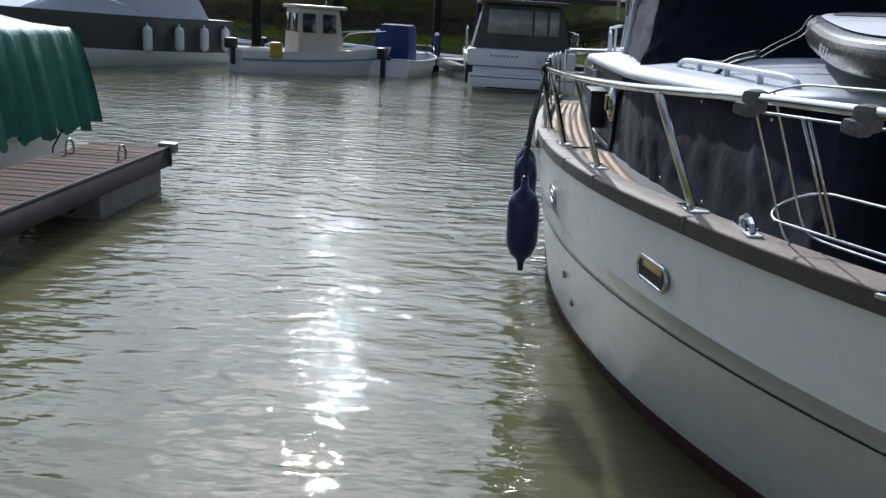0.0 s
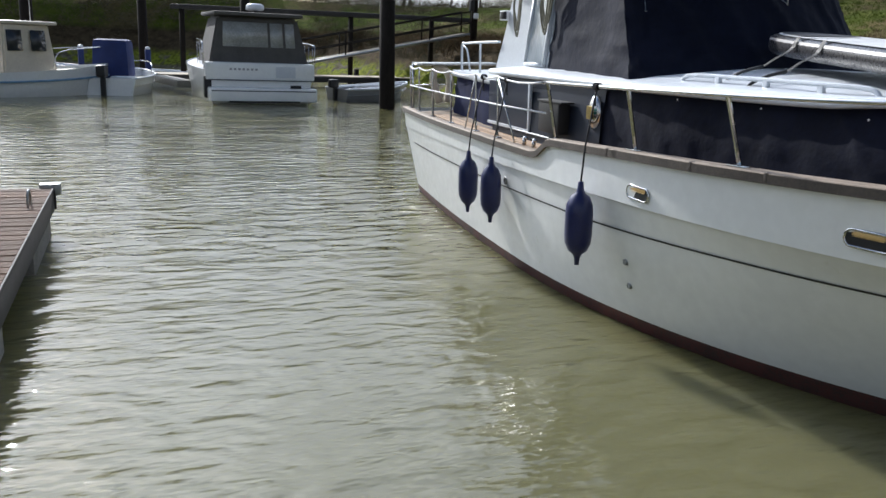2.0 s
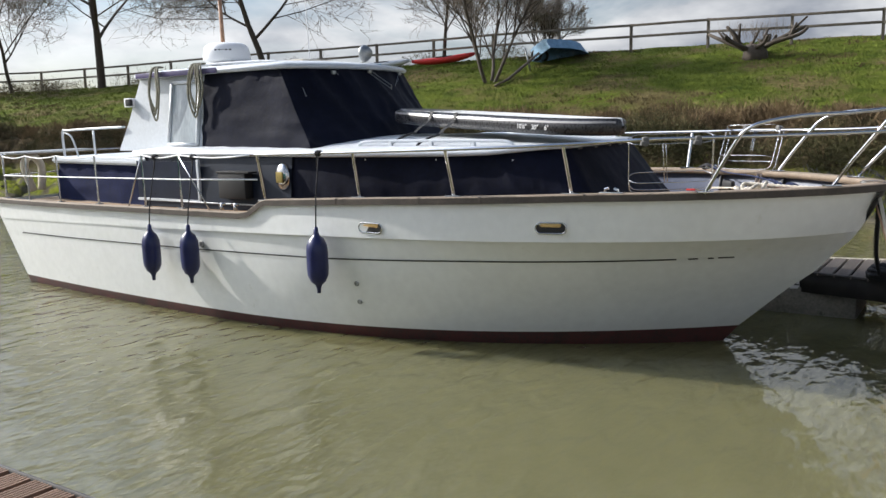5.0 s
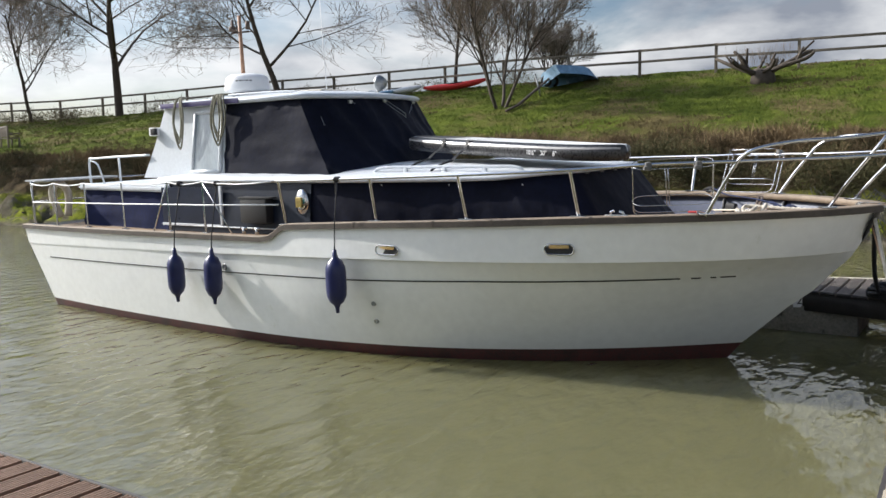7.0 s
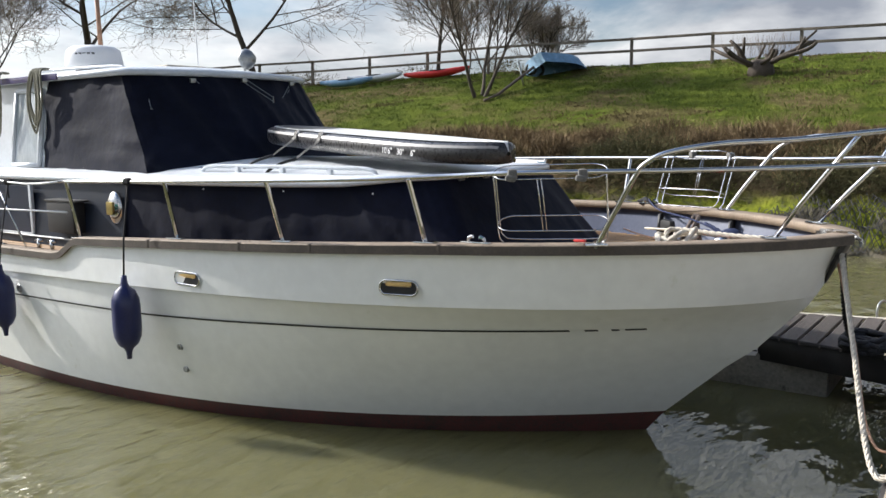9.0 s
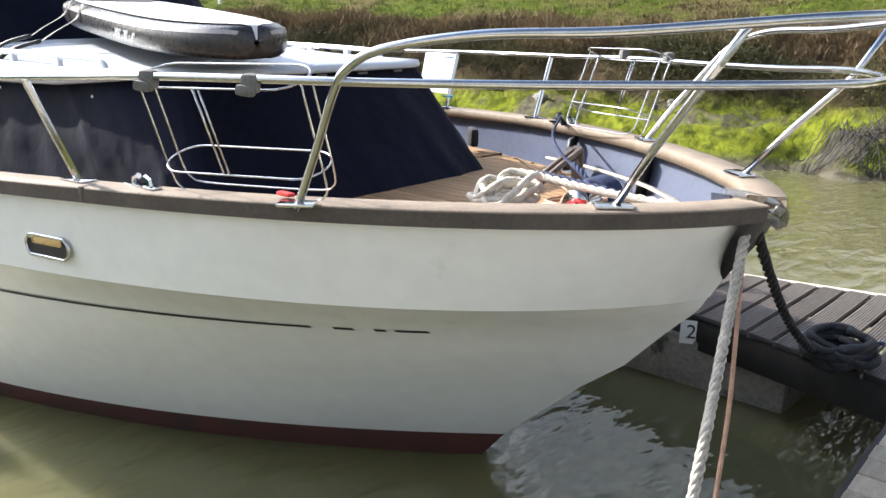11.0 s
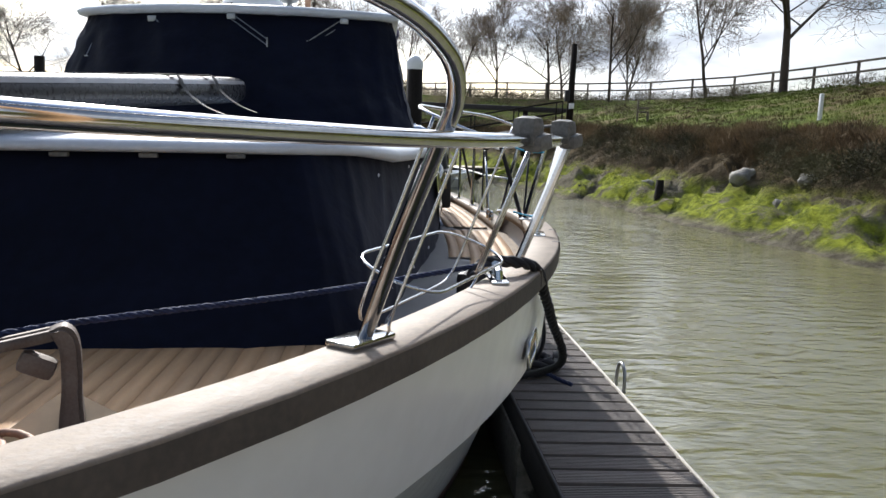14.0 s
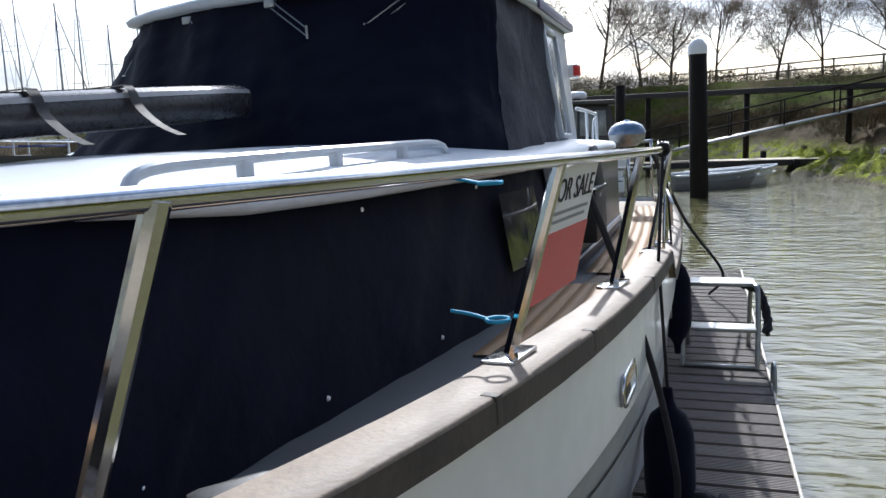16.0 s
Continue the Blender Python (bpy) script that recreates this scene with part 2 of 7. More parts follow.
GELDARK = mat("dark_grey_gelcoat", (0.085, 0.083, 0.085), 0.3, var=0.15, scale=2, coat=0.3)
GELGREY = mat("grey_gelcoat", (0.27, 0.27, 0.28), 0.3, var=0.15, scale=2, coat=0.3)
GREENC = mat("green_tarpaulin", (0.02, 0.16, 0.105), 0.55, var=0.35, scale=3, bump=0.012, bscale=5)
COCKPITC = mat("faded_navy_canvas", (0.011, 0.016, 0.055), 0.85, var=0.35, scale=3, bump=0.006, bscale=6, spec=0.1)
BLUEC = mat("blue_canvas", (0.02, 0.035, 0.14), 0.8, var=0.3, scale=3, bump=0.006, bscale=6)
BROWNC = mat("grey_brown_canvas", (0.085, 0.08, 0.075), 0.85, var=0.25, scale=3, bump=0.004, bscale=8)
CLEARPL = mat("clear_plastic_window", (0.34, 0.35, 0.34), 0.1, var=0.3, scale=2.5, coat=0.5)
CREAM = mat("cream_gelcoat", (0.62, 0.56, 0.46), 0.4, var=0.15, scale=3, coat=0.2)
YELLOW = mat("yellow_plastic", (0.55, 0.36, 0.04), 0.5, var=0.3, scale=5)
OLDBLUE = mat("faded_blue_paint", (0.20, 0.36, 0.54), 0.6, var=0.35, scale=4, wear=((0.55, 0.58, 0.58), 4.0, 0.6))
ROCKM = mat("grey_rock", (0.24, 0.225, 0.195), 0.9, var=0.45, scale=5, bump=0.02, bscale=10)
BLUELID = mat("blue_enamel", (0.10, 0.16, 0.27), 0.15, var=0.2, scale=4, coat=0.6)
CYANTIE = mat("cyan_cord", (0.02, 0.28, 0.48), 0.7, var=0.2)
LAMPG = mat("lamp_glass", (0.55, 0.56, 0.56), 0.1, var=0.1, coat=0.6)


def water_material():
    m = bpy.data.materials.new("murky_water")
    m.use_nodes = True
    n, l = m.node_tree.nodes, m.node_tree.links
    p = n["Principled BSDF"]
    p.inputs["Roughness"].default_value = 0.01
    p.subsurface_method = "BURLEY"
    p.inputs["Subsurface Weight"].default_value = 1.0
    p.inputs["Subsurface Radius"].default_value = (0.30, 0.29, 0.20)
    p.inputs["Subsurface Scale"].default_value = 1.0
    p.inputs["IOR"].default_value = 1.40
    p.inputs["Specular IOR Level"].default_value = 0.6
    co = n.new("ShaderNodeTexCoord")
    a = n.new("ShaderNodeTexNoise"); a.inputs["Scale"].default_value = 0.22; a.inputs["Detail"].default_value = 3
    l.new(co.outputs["Object"], a.inputs["Vector"])
    ramp = n.new("ShaderNodeValToRGB")
    ramp.color_ramp.elements[0].color, ramp.color_ramp.elements[1].color = (0.103, 0.098, 0.048, 1), (0.134, 0.128, 0.062, 1)
    l.new(a.outputs[0], ramp.inputs[0]); l.new(ramp.outputs[0], p.inputs["Base Color"])
    # patches of ripple and calmer water
    patch = n.new("ShaderNodeTexNoise"); patch.inputs["Scale"].default_value = 0.16; patch.inputs["Detail"].default_value = 2
    l.new(co.outputs["Object"], patch.inputs["Vector"])
    pr = n.new("ShaderNodeMapRange"); pr.inputs["From Min"].default_value, pr.inputs["From Max"].default_value = 0.35, 0.65
    pr.inputs["To Min"].default_value, pr.inputs["To Max"].default_value = 0.45, 1.0
    l.new(patch.outputs[0], pr.inputs[0])
    mp = n.new("ShaderNodeMapping"); mp.inputs["Scale"].default_value = (0.55, 1.25, 1); mp.inputs["Rotation"].default_value = (0, 0, radians(4))
    l.new(co.outputs["Object"], mp.inputs[0])
    w1 = n.new("ShaderNodeTexNoise"); w1.inputs["Scale"].default_value = 4.6; w1.inputs["Detail"].default_value = 1.0; w1.inputs["Roughness"].default_value = 0.4; w1.inputs["Distortion"].default_value = 0.5
    w2 = n.new("ShaderNodeTexNoise"); w2.inputs["Scale"].default_value = 17; w2.inputs["Detail"].default_value = 1
    w0 = n.new("ShaderNodeTexNoise"); w0.inputs["Scale"].default_value = 0.9; w0.inputs["Detail"].default_value = 2
    for w in (w0, w1, w2):
        l.new(mp.outputs[0], w.inputs["Vector"])
    s2 = n.new("ShaderNodeMath"); s2.operation = "MULTIPLY"; s2.inputs[1].default_value = 0.20
    l.new(w2.outputs[0], s2.inputs[0])
    s0 = n.new("ShaderNodeMath"); s0.operation = "MULTIPLY_ADD"; s0.inputs[1].default_value = 1.1
    l.new(w0.outputs[0], s0.inputs[0]); l.new(s2.outputs[0], s0.inputs[2])
    su = n.new("ShaderNodeMath"); su.operation = "ADD"
    l.new(w1.outputs[0], su.inputs[0]); l.new(s0.outputs[0], su.inputs[1])
    mu = n.new("ShaderNodeMath"); mu.operation = "MULTIPLY"
    l.new(su.outputs[0], mu.inputs[0]); l.new(pr.outputs[0], mu.inputs[1])
    bp = n.new("ShaderNodeBump"); bp.inputs["Strength"].default_value = 1.0; bp.inputs["Distance"].default_value = 0.043
    l.new(mu.outputs[0], bp.inputs["Height"]); l.new(bp.outputs[0], p.inputs["Normal"])
    return m


def ground_material():
    """Mud at the water, bright algae above it, a scrubby brown bank, then rough grass; chosen by height and noise."""
    m = bpy.data.materials.new("river_bank_soil_and_grass")
    m.use_nodes = True
    n, l = m.node_tree.nodes, m.node_tree.links
    p = n["Principled BSDF"]
    p.inputs["Roughness"].default_value = 0.9
    p.inputs["Specular IOR Level"].default_value = 0.03
    co = n.new("ShaderNodeTexCoord")
    sep = n.new("ShaderNodeSeparateXYZ"); l.new(co.outputs["Object"], sep.inputs[0])

    def noise_at(scale, detail=5, rough=0.55):
        t = n.new("ShaderNodeTexNoise"); t.inputs["Scale"].default_value = scale; t.inputs["Detail"].default_value = detail; t.inputs["Roughness"].default_value = rough
        l.new(co.outputs["Object"], t.inputs["Vector"])
        return t.outputs[0]

    def ramp(sock, a, b, ca=(0, 0, 0, 1), cb=(1, 1, 1, 1)):
        r = n.new("ShaderNodeValToRGB")
        r.color_ramp.elements[0].position, r.color_ramp.elements[1].position = a, b
        r.color_ramp.elements[0].color, r.color_ramp.elements[1].color = ca, cb
        l.new(sock, r.inputs[0])
        return r.outputs[0]

    def mixc(f, a, b):
        x = n.new("ShaderNodeMixRGB"); l.new(f, x.inputs[0]); l.new(a, x.inputs[1]); l.new(b, x.inputs[2])
        return x.outputs[0]

    def height(lo, hi, wob, sc):
        t = n.new("ShaderNodeMath"); t.operation = "MULTIPLY_ADD"; t.inputs[1].default_value = wob
        l.new(noise_at(sc, 4), t.inputs[0]); l.new(sep.outputs["Z"], t.inputs[2])
        r = n.new("ShaderNodeMapRange"); r.inputs["From Min"].default_value, r.inputs["From Max"].default_value = lo + wob * 0.5, hi + wob * 0.5
        l.new(t.outputs[0], r.inputs[0])
        return r.outputs[0]

    mud = ramp(noise_at(3, 6), 0.35, 0.65, (0.075, 0.066, 0.045, 1), (0.19, 0.17, 0.125, 1))
    algae = ramp(noise_at(5, 6), 0.3, 0.62, (0.055, 0.070, 0.014, 1), (0.25, 0.28, 0.030, 1))
    mudalg = mixc(ramp(noise_at(0.85, 6, 0.65), 0.40, 0.49), mud, algae)
    low = mixc(height(0.06, 0.22, 0.25, 1.5), mud, mudalg)
    scrub = ramp(noise_at(2.2, 7, 0.65), 0.3, 0.7, (0.035, 0.027, 0.016, 1), (0.12, 0.09, 0.05, 1))
    grass0 = ramp(noise_at(1.4, 7, 0.65), 0.3, 0.68, (0.048, 0.068, 0.011, 1), (0.125, 0.152, 0.024, 1))
    dry = ramp(noise_at(4, 5), 0.3, 0.7, (0.095, 0.078, 0.035, 1), (0.165, 0.135, 0.058, 1))
    grass = mixc(ramp(noise_at(0.33, 6, 0.6), 0.47, 0.60), grass0, dry)
    up = mixc(height(0.75, 1.15, 0.5, 0.8), low, scrub)
    col = mixc(height(2.15, 2.5, 0.35, 0.9), up, grass)
    l.new(col, p.inputs["Base Color"])
    bp = n.new("ShaderNodeBump"); bp.inputs["Strength"].default_value = 1.0; bp.inputs["Distance"].default_value = 0.14
    l.new(noise_at(7, 8, 0.72), bp.inputs["Height"]); l.new(bp.outputs[0], p.inputs["Normal"])
    return m


# ---- building helpers ----
def part(name, bm, material, parent=None, label="", smooth=38):
    """Links a bmesh as one mesh object under a thing or a part."""
    me = bpy.data.meshes.new(name)
    if smooth:
        lim = radians(smooth)
        for f in bm.faces:
            f.smooth = True
        for e in bm.edges:
            e.smooth = len(e.link_faces) == 2 and e.calc_face_angle(0.0) < lim
    bm.to_mesh(me)
    bm.free()
    me.materials.append(material)
    ob = new(name, me)
    if parent is not None:
        ob.parent = parent
    if label:
        ob["label"] = label
    return ob


def thing(name, m, label, category, group="", kind=""):
    e = new(name)
    e.matrix_world = m
    e.empty_display_size = 0.1
    return tagged(e, label, category, group, kind)


def box(bm, c, s, rot=(0, 0, 0), bevel=0.0, taper=1.0):
    mtx = pose(*c, *rot)
    r = bmesh.ops.create_cube(bm, size=1.0)
    for v in r["verts"]:
        k = taper if v.co.z > 0 else 1.0
        v.co = Vector((v.co.x * s[0] * k, v.co.y * s[1] * k, v.co.z * s[2]))
    if bevel:
        es = list({e for v in r["verts"] for e in v.link_edges})
        g = bmesh.ops.bevel(bm, geom=es, offset=bevel, segments=2, affect="EDGES", profile=0.6)
        vs = {v for f in g["faces"] for v in f.verts} | {v for v in r["verts"] if v.is_valid}
    else:
        vs = r["verts"]
    for v in vs:
        v.co = mtx @ v.co


def spline(pts, per=6):
    """A smooth line through the points."""
    P = [Vector(p) for p in pts]
    out = []
    for i in range(len(P) - 1):
        a, b, c, d = P[max(i - 1, 0)], P[i], P[i + 1], P[min(i + 2, len(P) - 1)]
        for k in range(per):
            t = k / per
            out.append(0.5 * ((2 * b) + (c - a) * t + (2 * a - 5 * b + 4 * c - d) * t * t + (3 * b - a - 3 * c + d) * t ** 3))
    out.append(P[-1])
    return out


def sweep(bm, pts, r, n=8, cap=True, closed=False):
    """A tube of radius r (a number, or one for each point) along the points."""
    P = [Vector(p) for p in pts]
    rad = r if hasattr(r, "__len__") else [r] * len(P)
    rings = []
    up = None
    for i, p in enumerate(P):
        if closed:
            d = P[(i + 1) % len(P)] - P[i - 1]
        else:
            d = P[min(i + 1, len(P) - 1)] - P[max(i - 1, 0)]
        d = d.normalized() if d.length > 1e-9 else Vector((0, 0, 1))
        if up is None:
            up = d.orthogonal().normalized()
        else:
            up = (up - d * up.dot(d))
            up = up.normalized() if up.length > 1e-6 else d.orthogonal().normalized()
        side = d.cross(up)
        rings.append([bm.verts.new(p + (up * math.cos(a) + side * math.sin(a)) * rad[i]) for a in (2 * math.pi * k / n for k in range(n))])
    m = len(rings)
    for i in range(m if closed else m - 1):
        A, B = rings[i], rings[(i + 1) % m]
        for k in range(n):
            bm.faces.new((A[k], A[(k + 1) % n], B[(k + 1) % n], B[k]))
    if cap and not closed:
        bm.faces.new(rings[0][::-1])
        bm.faces.new(rings[-1])


def tube(pts, r, n=8, closed=False):
    bm = bmesh.new()
    sweep(bm, pts, r, n, closed=closed)
    return bm


def lathe(bm, profile, at=(0, 0, 0), n=16, m=None):
    """Turns a profile of (radius, height) about z."""
    m = m or Matrix.Translation(at)
    rings = []
    for r, z in profile:
        if r < 1e-5:
            rings.append([bm.verts.new(m @ Vector((0, 0, z)))])
        else:
            rings.append([bm.verts.new(m @ Vector((r * math.cos(2 * math.pi * k / n), r * math.sin(2 * math.pi * k / n), z))) for k in range(n)])
    for A, B in zip(rings, rings[1:]):
        for k in range(n):
            a0, a1, b0, b1 = A[k % len(A)], A[(k + 1) % len(A)], B[k % len(B)], B[(k + 1) % len(B)]
            vs = []
            for v in (a0, a1, b1, b0):
                if v not in vs:
                    vs.append(v)
            if len(vs) > 2:
                bm.faces.new(vs)
    return bm


def strip(bm, rows, closed=False):
    """A sheet through rows of points."""
    V = [[bm.verts.new(p) for p in row] for row in rows]
    for A, B in zip(V, V[1:]):
        k = len(A)
        for i in range(k if closed else k - 1):
            q = (A[i], A[(i + 1) % k], B[(i + 1) % k], B[i])
            try:
                bm.faces.new(q)
            except ValueError:
                pass
    return V


def prism(bm, outline, z0, z1, inset=0.0):
    """A flat-topped solid on a plan outline."""
    lo = [bm.verts.new((x, y, z0)) for x, y in outline]
    hi = [bm.verts.new((x, y, z1)) for x, y in outline]
    k = len(lo)
    for i in range(k):
        bm.faces.new((lo[i], lo[(i + 1) % k], hi[(i + 1) % k], hi[i]))
    bm.faces.new(hi)
    bm.faces.new(lo[::-1])


def letters(body, size, at, material, parent, name="lettering", depth=0.002):
    """Raised lettering in the built-in font, as a mesh; at is its pose in the parent."""
    cu = bpy.data.curves.new("text", "FONT")
    cu.body, cu.size, cu.extrude, cu.align_x, cu.align_y = body, size, depth, "CENTER", "CENTER"
    tmp = bpy.data.objects.new("text", cu)
    scene.collection.objects.link(tmp)
    dg = bpy.context.evaluated_depsgraph_get()
    me = bpy.data.meshes.new_from_object(tmp.evaluated_get(dg))
    bpy.data.objects.remove(tmp)
    bpy.data.curves.remove(cu)
    me.materials.clear()
    me.materials.append(material)
    ob = new(name, me)
    ob.parent = parent
    ob.matrix_basis = at
    return ob


rnd = random.Random(7)

# ---- water and ground ----
EDGE_Y = [-80, -20, 0, 4, 10, 16, 22, 28, 34, 40, 46, 52, 58, 64]
EDGE_X = [22, 15.5, 14, 13.5, 12.9, 12.1, 11.8, 10.7, 9.8, 9.3, 8.2, 5.5, -2, -30]


def edge(y):
    return float(np.interp(y, EDGE_Y, EDGE_X))


def shore(x, y):
    """Metres inland from the water's edge (minus: out on the water)."""
    s1 = x - edge(y)
    far = 57 + 0.02 * (x + 10) ** 2 * (x < -10) * 0.05
    s2 = (y - far) * 0.9 if x < 6 else -99
    return max(s1, s2)


def ground_z(x, y):
    s = shore(x, y)
    z = float(np.interp(s, [-30, -3, 0, 2.2, 4, 6, 11, 16.5, 18, 22, 60], [-2.5, -1.3, -0.02, 0.85, 1.9, 2.4, 3.75, 5.1, 5.3, 5.3, 5.0]))
    if z > 2.4:
        z = 2.4 + (z - 2.4) * float(np.interp(y, [5, 15, 35, 55], [1.12, 1.08, 0.92, 0.75]))
    if -1 < s < 5:
        a = noise.fractal(Vector((x * 0.9, y * 0.9, 3.0)), 1.0, 2.0, 5)
        lump = 1 - abs(noise.noise(Vector((x * 1.1, y * 0.75, 8.0))))
        z += (0.24 * a + 0.46 * (lump ** 2 - 0.5)) * min(1, (s + 1) / 2) * (1 if s < 3 else (5 - s) / 2)
        if 0 < s < 3:
            clod = 1 - abs(noise.noise(Vector((x * 2.4, y * 2.0, 14.0))))
            z += 0.30 * (clod ** 2 - 0.55) * min(1.0, s / 0.5, 3 - s)
    elif s >= 5:
        z += 0.05 * noise.fractal(Vector((x * 0.5, y * 0.5, 1.0)), 1.0, 2.0, 3)
    return z


def build_ground():
    xs = [-1500, -400, -150, -80, -40, -20, -8, 0] + list(np.arange(4, 20, 0.2)) + list(np.arange(20, 34, 0.9)) + [36, 42, 55, 80, 150, 400, 1500]
    ys = [-1500, -400, -150, -60, -30, -16] + list(np.arange(-10, 40, 0.24)) + list(np.arange(40, 80, 1.3)) + [84, 95, 120, 200, 400, 1500]
    bm = bmesh.new()
    V = [[bm.verts.new((x, y, ground_z(x, y))) for x in xs] for y in ys]
    for A, B in zip(V, V[1:]):
        for i in range(len(xs) - 1):
            bm.faces.new((A[i], A[i + 1], B[i + 1], B[i]))
    tagged(part("ground", bm, ground_material(), smooth=80), "muddy river bank with bright algae below rough grass", "ground", kind="structure")
    bm = bmesh.new()
    k = 200
    strip(bm, [[(-k, -k, 0), (k, -k, 0)], [(-k, k, 0), (k, k, 0)]])
    tagged(part("water", bm, water_material()), "murky olive river water with small ripples", "water", kind="structure")


build_ground()

# ---- the motor cruiser ----
BOAT = pose(2.205, 0.45, 0, 0, 0, -4.28) @ pose(0, 0, 0, 0, -1.8, 0)
STEM_Z = [-0.5, 0.0, 0.14, 0.57, 0.72, 0.92, 1.04, 1.34, 1.52]
STEM_U = [1.75, 1.31, 1.20, 0.74, 0.55, 0.37, 0.25, 0.09, 0.0]


def sheer(u):
    return float(np.interp(u, [0, 1, 2.1, 4, 5.2, 5.28, 5.36, 5.46, 5.58, 7, 10.9], [1.49, 1.485, 1.475, 1.42, 1.37, 1.35, 1.30, 1.245, 1.225, 1.215, 1.165]))


def knuckle_z(u):
    return float(np.interp(u, [0, 2, 4.3, 8, 10.9], [1.105, 1.10, 1.075, 0.99, 0.91]))


def line_z(u):
    return float(np.interp(u, [0, 1, 3.2, 4.5, 7, 10.9], [0.925, 0.92, 0.89, 0.85, 0.81, 0.735]))


def breadth(u, us, B, ln, n, aft, ut, full=1.0):
    t = min(1.0, max(0.0, (u - us) / ln))
    b = B * (1 - (1 - t) ** n) ** full
    if u > 5.5:
        b -= (B - aft) * ((u - 5.5) / (ut - 5.5)) ** 2
    return b


def hull_row(kind, u):
    """Half breadth and height of one of the hull's lengthwise lines at u metres from the bow tip."""
    if kind == "keel":
        return breadth(u, 1.75, 1.45, 5, 2.2, 1.2, 10.1), -0.45
    if kind == "gunwale":
        t = min(1.0, max(0.0, u / 5.2))
        b = 1.95 * (1 - (1 - t) ** 2.56) ** 0.7
        if u > 5.5:
            b -= 0.35 * ((u - 5.5) / 5.35) ** 2
        return b, sheer(u)
    k = kind if not isinstance(kind, str) else 1.0
    z = knuckle_z(u) * k
    us = float(np.interp(z, STEM_Z, STEM_U))
    kk = max(0.0, k)
    return breadth(u, us, 1.78 + 0.145 * kk ** 0.8, 5.0 + 0.1 * kk, 2.4 + 0.2 * kk, 1.52 + 0.06 * kk, 10.3 + 0.5 * kk, 1 - 0.28 * min(1.0, kk) ** 6), z


US = sorted(set([0.0, 0.04, 0.1] + [round(11 * (i / 46) ** 1.5, 3) for i in range(1, 47)] + [5.2, 5.28, 5.36, 5.46, 5.58]))
UF = [min(1.0, u / 10.85) for u in US if u <= 10.85] + [1.0]
UF = sorted(set(UF))


def hull_line(kind):
    if kind == "keel":
        us, ut = 1.75, 10.1
    elif kind == "gunwale":
        us, ut = 0.0, 10.85
    else:
        us, ut = float(np.interp(1.105 * kind, STEM_Z, STEM_U)), 10.3 + 0.5 * kind
    out = []
    for f in UF:
        u = us + (ut - us) * f
        b, z = hull_row(kind, u)
        out.append((b, u, z))
    out[0] = (0.0, out[0][1], out[0][2])
    return out


def mirror(rows):
    return [[(-x, y, z) for x, y, z in r] for r in rows]


